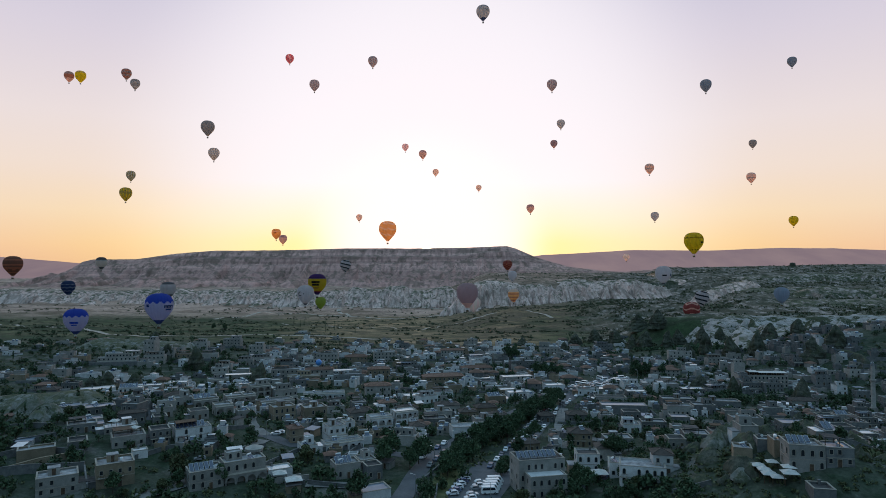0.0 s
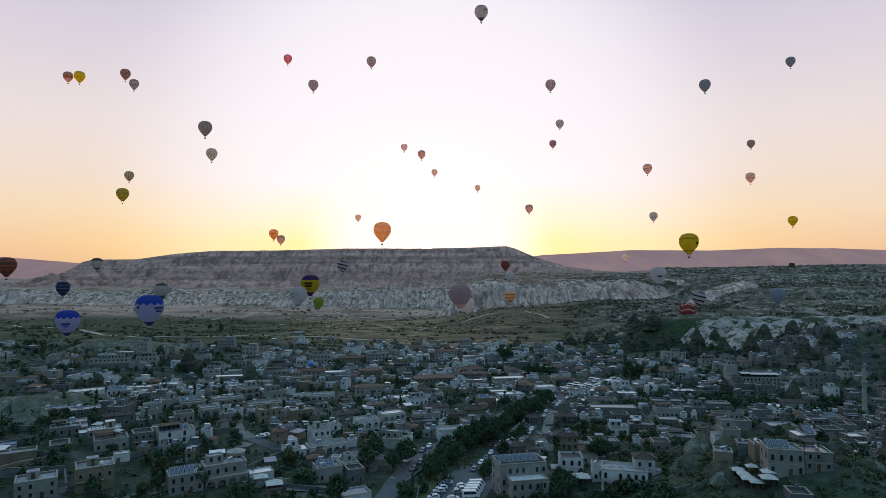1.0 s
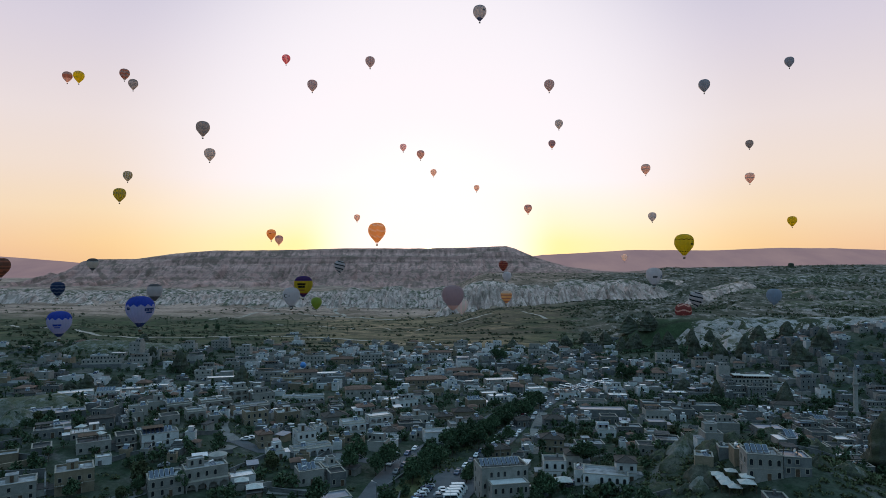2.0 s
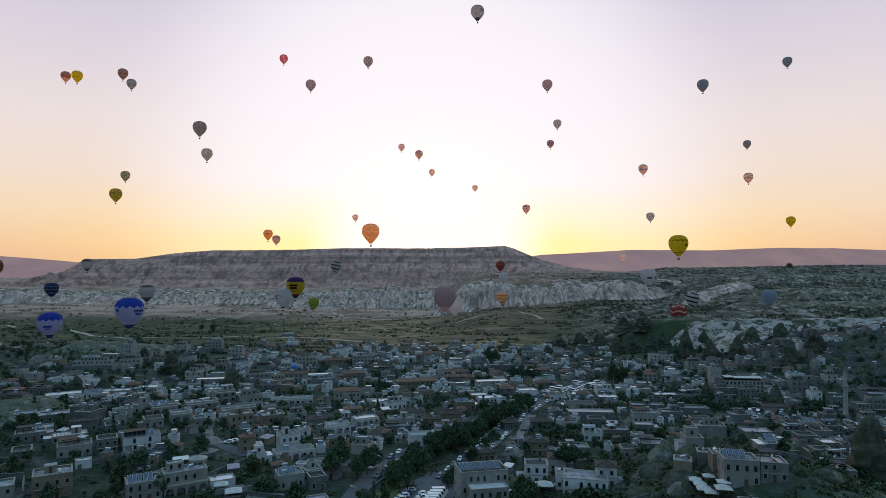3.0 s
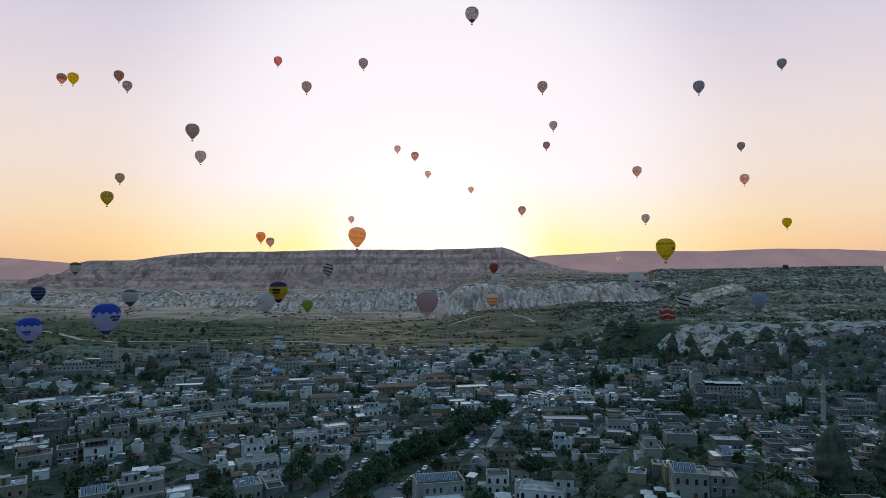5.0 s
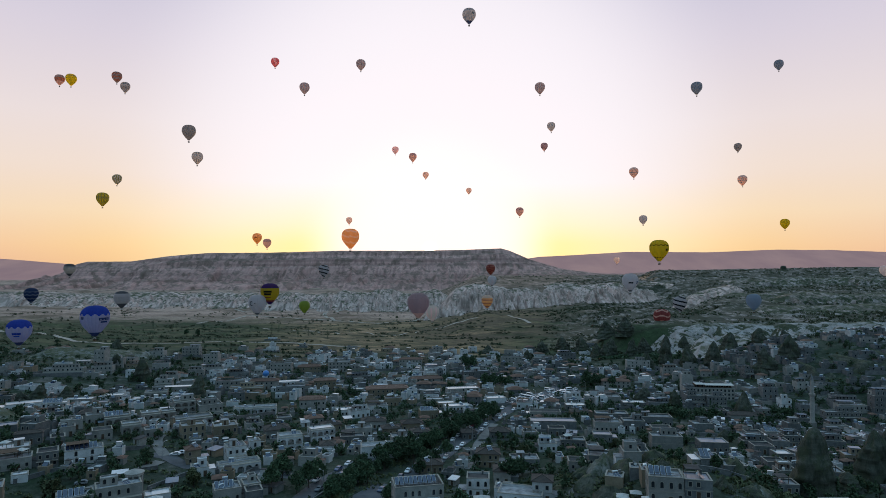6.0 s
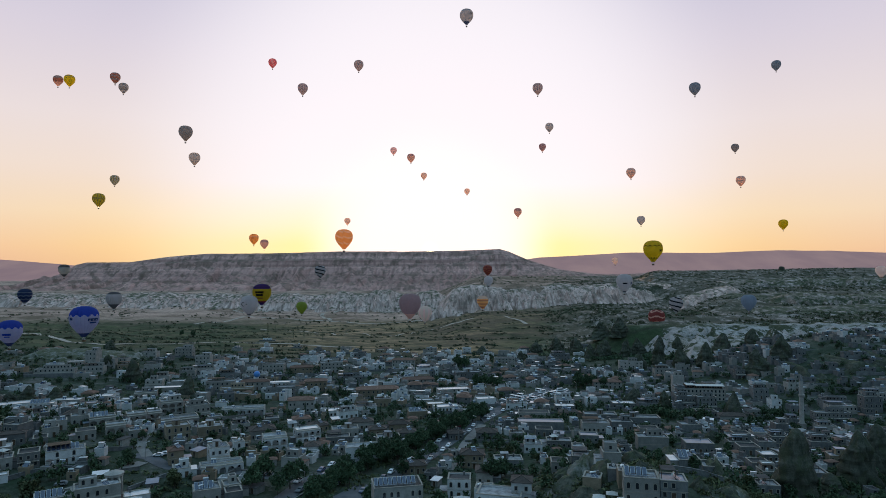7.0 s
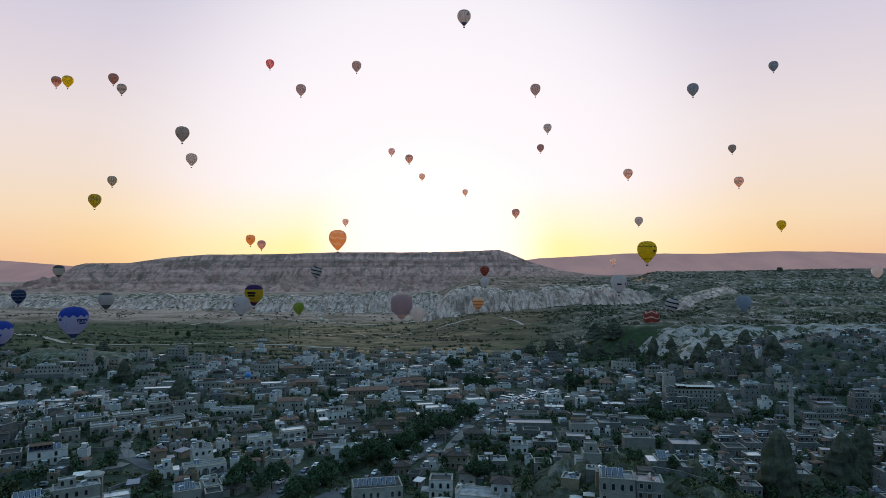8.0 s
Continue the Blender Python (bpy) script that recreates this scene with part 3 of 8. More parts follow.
def scattered(seed, x0, x1, y0, y1, count, bend=0.0):
    rnd = random.Random(seed)
    return [(x0 + (x1 - x0) * (i + rnd.uniform(0.1, 0.9)) / count, rnd.uniform(y0, y1) + bend * (i / count - 0.5)) for i in range(count)]


build_spurs("white_spurs", "smooth white tuff spurs above the town", scattered(3, 275, 650, 632, 664, 20, 30) + scattered(4, 285, 590, 604, 622, 9, 20), M_WHITE, 5, (10, 22), (7, 18), 2.6)
build_spurs("badland_spurs", "pale fluted spurs of the badland scarp", scattered(6, 20, 545, 1470, 1510, 44, 20) + scattered(7, 0, 530, 1420, 1460, 34, 20), M_BAD, 9, (8, 16), (18, 36), 2.6)
build_spurs("badland_spurs_west", "low pale spurs at the foot of the mesa", scattered(8, -900, -60, 1700, 1800, 60, -40) + scattered(9, -1500, -700, 1760, 1880, 40, 0), M_BAD, 13, (10, 22), (10, 26), 1.8)


def build_cone(x, y, r, h, seed, lean=0.0, blunt=1.0, label="brown weathered tuff pinnacle rising among the houses"):
    """A fairy chimney: a leaning cone of tuff with runnels, worn ledges and a blunt tip."""
    rnd = random.Random(seed)
    n, k = 34, 34
    q = np.repeat(np.linspace(0, 1, k)[:, None], n + 1, 1)
    a = np.repeat((2 * np.pi * (np.arange(n + 1) % n) / n)[None, :], k, 0)
    ca, sa = np.cos(a), np.sin(a)
    bulk = fbm(ca * 1.3 + seed, sa * 1.3 + q * 1.1, 1.0, 2, seed % 30) - 0.5
    runs = ridged(ca * 3 + seed, sa * 3 + q * 0.8, 1.2, 3, seed % 40) - 0.6
    step = (q * rnd.uniform(4, 7) + 0.9 * fbm(ca * 2, sa * 2 + seed, 1.5, 2, 3)) % 1.0
    rag = fbm(ca * 4 + q * 7, sa * 4 - q * 9, 1.0, 3, seed % 25) - 0.5
    shape = rnd.uniform(0.62, 0.95) * blunt
    rr = 0.84 * r * ((1 - q) ** shape * 0.95 + 0.05 * (1 - q ** 6)) * (1 + 0.9 * bulk + 0.42 * runs + 0.10 * (0.5 - step) + 0.5 * rag)
    drift = r * 0.5 * (fbm(q * 2.2, q * 0 + seed, 1.0, 2, 6) - 0.5) + lean * q * h
    Z = h * np.clip(q + 0.02 * runs * (1 - q), 0, 1)
    me = grid_mesh("rock_pinnacle", rr * ca + drift, rr * sa + 0.6 * drift, Z, M_CONE)
    solid("rock_pinnacle", me, label, "rock", pose(x, y, gz(x, y) - 1.6, 0, 0, rnd.uniform(0, 360)), "tuff pinnacles")


def build_outcrop(x, y, r, h, seed, mat=None):
    """A rounded hump of bare tuff with ledges, sunk into the slope."""
    n, k = 26, 12
    X, Y, Z = np.zeros((k, n + 1)), np.zeros((k, n + 1)), np.zeros((k, n + 1))
    for i in range(k):
        q = i / (k - 1)
        for j in range(n + 1):
            a = 2 * math.pi * (j % n) / n
            w = 0.5 + 0.95 * float(fbm(math.cos(a) * 3 + seed, math.sin(a) * 3 + 0.8 * q, 1.1, 3, seed % 30))
            rr = r * w * (1 - q ** 1.6)
            X[i, j], Y[i, j] = rr * math.cos(a) * 1.3, rr * math.sin(a)
            Z[i, j] = h * (q ** 0.8 + 0.12 * math.floor(q * 4) / 4) * (0.6 + 0.8 * float(ridged(X[i, j] + seed, Y[i, j], r * 0.6, 3, seed % 20)))
    solid("rock_outcrop", grid_mesh("rock_outcrop", X, Y, Z, mat or M_CONE), "weathered tuff outcrop bulging from the slope", "rock", pose(x, y, gz(x, y) - 0.8, 0, 0, seed * 37 % 360), "rock outcrops")


def build_butte(x, y, r, h, seed=4):
    """A lone block of hard rock on a sloping skirt, at the edge of the plateau."""
    n, k = 40, 24
    q = np.repeat(np.linspace(0, 1, k)[:, None], n + 1, 1)
    a = np.repeat((2 * np.pi * (np.arange(n + 1) % n) / n)[None, :], k, 0)
    w = 0.7 + 0.6 * fbm(np.cos(a) * 2, np.sin(a) * 2 + q, 1.2, 3, seed)
    rr = r * w * np.interp(q, [0, 0.45, 0.52, 0.9, 0.96, 1], [2.4, 1.15, 0.8, 0.66, 0.5, 0.02])
    Z = h * np.interp(q, [0, 0.45, 0.52, 0.9, 0.96, 1], [0, 0.32, 0.42, 0.92, 1.0, 1.0]) * (0.9 + 0.2 * fbm(np.cos(a) * 3, np.sin(a) * 3, 1.0, 2, seed))
    solid("rock_butte", grid_mesh("rock_butte", rr * np.cos(a), rr * np.sin(a), Z, M_CONE), "lone dark rock tower on the edge of the plateau", "rock", pose(x, y, gz(x, y) - 4), kind="structure")


build_butte(1085, 1890, 11, 19)


# ---- roads ----
def ribbon(name, points, width, mat, label, category="road", lift=0.12, step=4.0):
    """A road draped over the land along a smoothed line of points."""
    pts = [Vector((*p, 0)) for p in points]
    line = []
    for i in range(len(pts) - 1):
        p0, p1, p2, p3 = pts[max(i - 1, 0)], pts[i], pts[i + 1], pts[min(i + 2, len(pts) - 1)]
        n = max(2, int((p2 - p1).length / step))
        for k in range(n):
            t = k / n
            line.append(0.5 * ((2 * p1) + (p2 - p0) * t + (2 * p0 - 5 * p1 + 4 * p2 - p3) * t * t + (3 * p1 - p0 - 3 * p2 + p3) * t ** 3))
    line.append(pts[-1])
    cols = 5
    X, Y, Z = (np.zeros((len(line), cols)) for _ in range(3))
    for i, p in enumerate(line):
        d = (line[min(i + 1, len(line) - 1)] - line[max(i - 1, 0)]).normalized()
        side = Vector((d.y, -d.x, 0))
        for j in range(cols):
            q = p + side * width * (j / (cols - 1) - 0.5)
            X[i, j], Y[i, j] = q.x, q.y
    Z = ground_z(X, Y)
    Z = np.maximum(Z, Z.mean(1, keepdims=True)) + lift
    solid(name, grid_mesh(name, X, Y, Z, mat), label, category, kind="structure")
    return line


# ---- houses ----
SHARED = {}


def shared(key, make):
    if key not in SHARED:
        SHARED[key] = make()
    return SHARED[key]


def framed(name, w, h, t, front, back, mats, arched=False, below=0.12):
    """A stone surround whose reveal runs back to a pane, all one piece; origin at the sill's middle, facing -y."""
    inner = [(-w / 2, 0), (w / 2, 0), (w / 2, h)]
    outer = [(-w / 2 - t, -below), (w / 2 + t, -below), (w / 2 + t, h + (0 if arched else t))]
    if arched:
        for i in range(1, 6):
            a = math.pi * i / 6
            inner.append((w / 2 * math.cos(a), h + w / 2 * math.sin(a)))
            outer.append(((w / 2 + t) * math.cos(a), h + (w / 2 + t) * math.sin(a)))
    inner.append((-w / 2, h))
    outer.append((-w / 2 - t, h + (0 if arched else t)))
    n = len(inner)
    vs = [(x, front, z) for x, z in outer] + [(x, front, z) for x, z in inner] + [(x, back, z) for x, z in inner] + [(x, 0.05, z) for x, z in outer]
    s = Shape()
    s.add(vs, [(i, (i + 1) % n, n + (i + 1) % n, n + i) for i in range(n)] + [(n + i, n + (i + 1) % n, 2 * n + (i + 1) % n, 2 * n + i) for i in range(n)]
          + [(3 * n + i, 3 * n + (i + 1) % n, (i + 1) % n, i) for i in range(n)] + [tuple(range(2 * n, 3 * n))], 0)
    s.m[-1] = 1
    return s.mesh(name, mats)


def window_mesh(w, h, arched=False):
    return shared(("window", w, h, arched), lambda: framed("window", w, h, 0.14, -0.10, -0.02, [M_TRIM, M_GLASS], arched))


def door_mesh():
    return shared("door", lambda: framed("door", 1.05, 2.1, 0.14, -0.10, -0.03, [M_TRIM, M_WOOD], False, 0.0))


def arcade_mesh(w, h, n, t=0.35, mats=None):
    """A wall of n round arches standing free, facing -y, origin at its left foot."""
    def make():
        s = Shape()
        bay = w / n
        pier = bay * 0.11
        r = bay / 2 - pier
        spring = max(h - r - 0.5, h * 0.35)
        r2 = min(r, h - spring - 0.25)
        k = 8
        for i in range(n):
            x0, cx = i * bay, (i + 0.5) * bay
            s.box(x0, 0, 0, x0 + pier, t, spring, 0).box(x0 + bay - pier, 0, 0, x0 + bay, t, spring, 0)
            arc = [(cx - r * math.cos(math.pi * j / k), spring + r2 * math.sin(math.pi * j / k)) for j in range(k + 1)]
            for (a, b), (c, d) in zip(arc, arc[1:]):
                q = [(a, b), (c, d), (c, h), (a, h)]
                s.add([(x, 0, z) for x, z in q] + [(x, t, z) for x, z in q], [(0, 1, 2, 3), (7, 6, 5, 4), (1, 0, 4, 5)], 0)
            s.box(x0, 0, spring, x0 + pier, t, h, 0).box(x0 + bay - pier, 0, spring, x0 + bay, t, h, 0)
        s.box(0, -0.06, h, w, t + 0.06, h + 0.18, 0)
        return s.mesh("arcade", mats)
    return shared(("arcade", round(w, 1), round(h, 1), n, mats[0].name), make)


def ring_mesh(name, x0, y0, x1, y1, t, z0, z1, mat, z_in=None, over=0.0):
    """One closed ring of wall: outer faces, top and inner faces down to z_in."""
    z_in = z0 if z_in is None else z_in
    o = [(x0 - over, y0 - over), (x1 + over, y0 - over), (x1 + over, y1 + over), (x0 - over, y1 + over)]
    q = [(x0 + t, y0 + t), (x1 - t, y0 + t), (x1 - t, y1 - t), (x0 + t, y1 - t)]
    vs = [(a, b, z0) for a, b in o] + [(a, b, z1) for a, b in o] + [(a, b, z1) for a, b in q] + [(a, b, z_in) for a, b in q]
    fs = []
    for i in range(4):
        j = (i + 1) % 4
        fs += [(i, j, 4 + j, 4 + i), (4 + i, 4 + j, 8 + j, 8 + i), (8 + i, 8 + j, 12 + j, 12 + i)]
        if over:
            fs.append((12 + i, 12 + j, j, i))
    return mesh_of(name, vs, fs, [mat])


def hip_mesh(w, d, rise, mat, over=0.45):
    s = Shape()
    x0, x1, y0, y1 = -over, w + over, -over, d + over
    m = min(x1 - x0, y1 - y0) / 2 * 0.98
    top = [(x0 + m, y0 + m), (x1 - m, y0 + m), (x1 - m, y1 - m), (x0 + m, y1 - m)]
    low = [(x0, y0), (x1, y0), (x1, y1), (x0, y1)]
    s.add([(a, b, -0.12) for a, b in low] + [(a, b, 0) for a, b in low] + [(a, b, rise) for a, b in top],
          [(3, 2, 1, 0)] + [(i, (i + 1) % 4, 4 + (i + 1) % 4, 4 + i) for i in range(4)] + [(4 + i, 4 + (i + 1) % 4, 8 + (i + 1) % 4, 8 + i) for i in range(4)] + [(8, 9, 10, 11)])
    # ridge caps
    for a, b in zip(low, top):
        s.tube((*a, 0.04), (*b, rise + 0.04), 0.12, 0.12, 5)
    s.tube((*top[0], rise + 0.03), (*top[1], rise + 0.03), 0.12, 0.12, 5)
    return s.mesh("roof", [mat])


def pipe_rail_mesh(w, h=0.9, n=6):
    def make():
        s = Shape()
        for i in range(n + 1):
            s.box(w * i / n - 0.03, -0.03, 0, w * i / n + 0.03, 0.03, h, 0)
        s.box(0, -0.04, h, w, 0.04, h + 0.06, 0).box(0, -0.02, h * 0.5, w, 0.02, h * 0.5 + 0.04, 0)
        return s.mesh("railing", [M_WOOD])
    return shared(("rail", round(w, 1), n), make)


WALLS = {"s": M_STONE, "p": M_PALE, "g": M_GREY, "w": M_PLASTER}
WALL_WORDS = {"s": "yellow tuff stone", "p": "pale limestone", "g": "grey rubble stone", "w": "white plastered"}
ROOFS = {"f": (M_ROOF, "flat concrete roof"), "b": (M_BLUEROOF, "blue-grey sheet roof"), "k": (M_DARKROOF, "dark felt roof"), "t": (M_TILE, "hipped clay tile roof"), "d": (M_BROWNTILE, "hipped dark brown tile roof"), "W": (M_WHITEROOF, "bright sheet roof")}
COUNT_WORDS = {1: "one-storey", 2: "two-storey", 3: "three-storey", 4: "four-storey"}
FOOTPRINTS = []
ROOF_SPOTS = []
RACKS = []
PITCHED = []
INVERSES = []


def house(x, y, w, d, h, rz=0.0, wall="s", roof="f", extra="", base=None, far=False):
    """A house whose front left foot stands at x, y; its front looks along -y turned by rz.
    extra: a arcade on the ground floor, A arcades on all floors, b balconies, s stair head and tank, u upper room, r roof terrace rail, x closed front."""
    storeys = max(1, min(4, round(h / 3.1)))
    rnd = random.Random(int(x * 31 + y * 17))
    m0 = pose(x, y, 0, 0, 0, rz)
    feet = [m0 @ Vector(p) for p in ((0, 0, 0), (w, 0, 0), (w / 2, d, 0))]
    z = base if base is not None else gz(*(feet[0] + (feet[1] - feet[0]) / 2).xy)
    FOOTPRINTS.append((m0.copy(), w, d))
    kind_ = "arcaded hotel" if ("a" in extra or "A" in extra) else "house"
    label = f"{COUNT_WORDS[storeys]} {WALL_WORDS[wall]} {kind_} with {ROOFS[roof][1]}"
    root = thing("house", pose(x, y, z, 0, 0, rz), label, "house", "houses of the town")
    mat = WALLS[wall]
    rm = ROOFS[roof][0]
    pp = 0.12 if roof in "td" else (0.25 if roof in "Wb" else 0.6)
    part("wall", ring_mesh("wall", 0, 0, w, d, 0.35, -3.0, h + pp, mat, h - 0.2), root)
    if not far and roof not in "td":
        part("coping", ring_mesh("coping", 0, 0, w, d, 0.42, h + pp, h + pp + 0.13, M_TRIM, over=0.08), root)
    if roof in "td":
        part("roof", hip_mesh(w, d, min(w, d) * 0.20, rm), root, pose(0, 0, h + 0.36))
    else:
        r = Shape().box(0.36, 0.36, h - 0.25, w - 0.36, d - 0.36, h + 0.05)
        part("roof", r.mesh("roof", [rm]), root)
    fl = h / storeys
    if not far and storeys > 1:
        part("string_course", ring_mesh("string_course", 0, 0, w, d, -0.01, fl - 0.12, fl + 0.08, M_TRIM, over=0.07), root)
    ww, wh = (0.85, 1.25) if not far else (0.95, 1.25)
    arched = "o" in extra
    for k in range(storeys):
        arc = "A" in extra or ("a" in extra and k == 0)
        zs = k * fl + 0.95
        if arc:
            n = max(2, round(w / 3.3))
            part("arcade", arcade_mesh(w, fl - 0.25, n, mats=[mat]), root, pose(0, -1.7, k * fl))
            part("gallery_floor", Shape().box(0, -1.75, k * fl + fl - 0.1, w, 0.0, k * fl + fl + 0.12).mesh("gallery_floor", [M_TRIM]), root)
            if k > 0:
                part("railing", pipe_rail_mesh(w), root, pose(0, -1.5, k * fl + 0.1))
        if "x" in extra:
            continue
        n = max(1, int(w / (2.3 if not far else 3.0)))
        for i in range(n):
            cx = w * (i + 0.5) / n + rnd.uniform(-0.15, 0.15)
            if k == 0 and i == n // 2:
                part("door", door_mesh(), root, pose(cx, -0.02, 0.02))
                continue
            if rnd.random() < 0.10:
                continue
            part("window", window_mesh(ww, wh, arched), root, pose(cx, 0, zs))
            if "b" in extra and k > 0 and i % 2 == 0:
                bal = part("balcony", Shape().box(-1.1, -1.1, -0.15, 1.1, 0, 0).mesh("balcony", [M_TRIM]), root, pose(cx, 0, k * fl + 0.1))
                part("railing", pipe_rail_mesh(2.1, n=5), bal, pose(-1.05, -1.02, 0))
        # the flank that the oblique light of the valley shows
        for side in ((0, 1) if not far else (0 if x > 0 else 1,)):
            n2 = max(1, int(d / 4.0))
            for i in range(n2):
                if rnd.random() < 0.5:
                    continue
                cy = d * (i + 0.5) / n2
                part("window", window_mesh(ww, wh, arched), root, pose(0 if side == 0 else w, cy, zs, 0, 0, -90 if side == 0 else 90))
    if roof in "td" and not far and rnd.random() < 0.65:
        q = rnd.uniform(0.35, 0.7)
        PITCHED.append((root.matrix_basis @ Vector((w * q, d * 0.32, h + 0.2 + min(w, d) * 0.2 * (0.32 * d + 0.45) / (min(w, d) / 2 + 0.44))), rz))
    if roof in "fbW":
        ROOF_SPOTS.append((root.matrix_basis.copy(), w, d, h + 0.05, y))
    if "l" in extra:
        side = rnd.choice((-1, 1))
        aw, ad, ah = w * rnd.uniform(0.35, 0.6), d * rnd.uniform(0.5, 0.8), max(2.6, h - 3.1)
        ax = -aw + 0.02 if side < 0 else w - 0.02
        ann = part("annex", ring_mesh("annex", ax, 0.6, ax + aw, 0.6 + ad, 0.3, -3.0, ah + 0.4, WALLS[rnd.choice("spgw")], ah - 0.2), root)
        part("roof", Shape().box(ax + 0.3, 0.9, ah - 0.25, ax + aw - 0.3, 0.3 + ad, ah).mesh("roof", [rnd.choice((M_ROOF, M_DARKROOF, M_BLUEROOF, M_WHITEROOF))]), ann)
        part("window", window_mesh(ww, wh), ann, pose(ax + aw / 2, 0.6, 0.9))
    if "P" in extra or (not extra and roof == "f" and w > 7):
        cover = part("pergola", Shape().box(0.5, d * 0.3, h + 2.35, w * 0.62, d - 0.5, h + 2.5).mesh("pergola", [rnd.choice((M_DARKROOF, M_DARKROOF, M_WOOD, M_BLUEROOF))]), root)
        for qx in (0.6, w * 0.6):
            for qy in (d * 0.3 + 0.1, d - 0.6):
                part("post", shared("pergola_post", lambda: Shape().box(-0.07, -0.07, 0, 0.07, 0.07, 2.36).mesh("post", [M_WOOD])), cover, pose(qx, qy, h))
    if "R" in extra:
        RACKS.append((root.matrix_basis @ Vector((1.0, d * 0.25, h + 0.1)), rz, int((w - 2) / 1.55)))
    if not far and rnd.random() < 0.5:
        part("chimney", shared("chimney", lambda: Shape().box(-0.3, -0.3, -0.2, 0.3, 0.3, 1.3).box(-0.38, -0.38, 1.3, 0.38, 0.38, 1.42).mesh("chimney", [M_GREY])), root, pose(w * rnd.uniform(0.2, 0.8), d * 0.85, h))
    if "s" in extra:
        sw, sd = min(3.2, w * 0.35), min(3.0, d * 0.4)
        sx = w * rnd.uniform(0.15, 0.55)
        head = part("stair_head", Shape().box(sx, d * 0.45, h, sx + sw, d * 0.45 + sd, h + 2.3).box(sx - 0.15, d * 0.45 - 0.15, h + 2.3, sx + sw + 0.15, d * 0.45 + sd + 0.15, h + 2.45, 1).mesh("stair_head", [mat, rm]), root)
        part("door", door_mesh(), head, pose(sx + sw / 2, d * 0.45 - 0.02, h + 0.06))
    if "u" in extra:
        uw, ud = w * 0.55, d * 0.55
        part("upper_room", Shape().box(w * 0.4, d * 0.35, h, w * 0.4 + uw, d * 0.35 + ud, h + 2.7).box(w * 0.4 - 0.2, d * 0.35 - 0.2, h + 2.7, w * 0.4 + uw + 0.2, d * 0.35 + ud + 0.2, h + 2.9, 1).mesh("upper_room", [mat, rm]), root)
        for i in range(2):
            part("window", window_mesh(ww, 1.2), root, pose(w * 0.4 + uw * (0.27 + 0.46 * i), d * 0.35, h + 0.9))
    if roof == "f" and w > 5.5 and d > 5 and not set(extra) & set("suRP") and rnd.random() < 0.6:
        uw, ud, uh = w * rnd.uniform(0.35, 0.75), d * rnd.uniform(0.38, 0.5), rnd.uniform(2.3, 2.8)
        ux = rnd.uniform(0.4, w - uw - 0.4) if w - uw > 0.9 else 0.4
        room = part("upper_room", ring_mesh("upper_room", ux, d - ud - 0.4, ux + uw, d - 0.4, 0.3, h - 0.1, h + uh + 0.35, mat, h + uh - 0.1), root)
        part("roof", Shape().box(ux + 0.3, d - ud - 0.1, h + uh - 0.15, ux + uw - 0.3, d - 0.7, h + uh).mesh("roof", [rnd.choice((M_ROOF, M_ROOF, M_DARKROOF, M_WHITEROOF))]), room)
        for i in range(max(1, int(uw / 2.2))):
            part("window", window_mesh(ww, 1.2, arched), room, pose(ux + uw * (i + 0.5) / max(1, int(uw / 2.2)), d - ud - 0.4, h + 0.8))
    if not far and "l" not in extra and rnd.random() < 0.45:
        # a low lean-to against the flank
        side = rnd.choice((-1, 1))
        aw, ad, ah = rnd.uniform(1.8, 3.2), d * rnd.uniform(0.45, 0.8), rnd.uniform(2.3, 2.7)
        ax = -aw if side < 0 else w
        ya = d * 0.1
        lean = Shape().box(ax, ya, -3.0, ax + aw, ya + ad, ah)
        ann = part("lean_to", lean.mesh("lean_to", [WALLS[rnd.choice("spgw")]]), root)
        part("roof", Shape().box(ax - 0.15, ya - 0.25, ah, ax + aw + 0.15, ya + ad + 0.15, ah + 0.12).mesh("roof", [rnd.choice((M_ROOF, M_DARKROOF, M_BLUEROOF, M_WHITEROOF, M_TILE))]), ann)
    if "r" in extra:
        part("railing", pipe_rail_mesh(w - 0.2, n=max(4, int(w / 1.5))), root, pose(0.1, 0.2, h + 0.75))
    return root


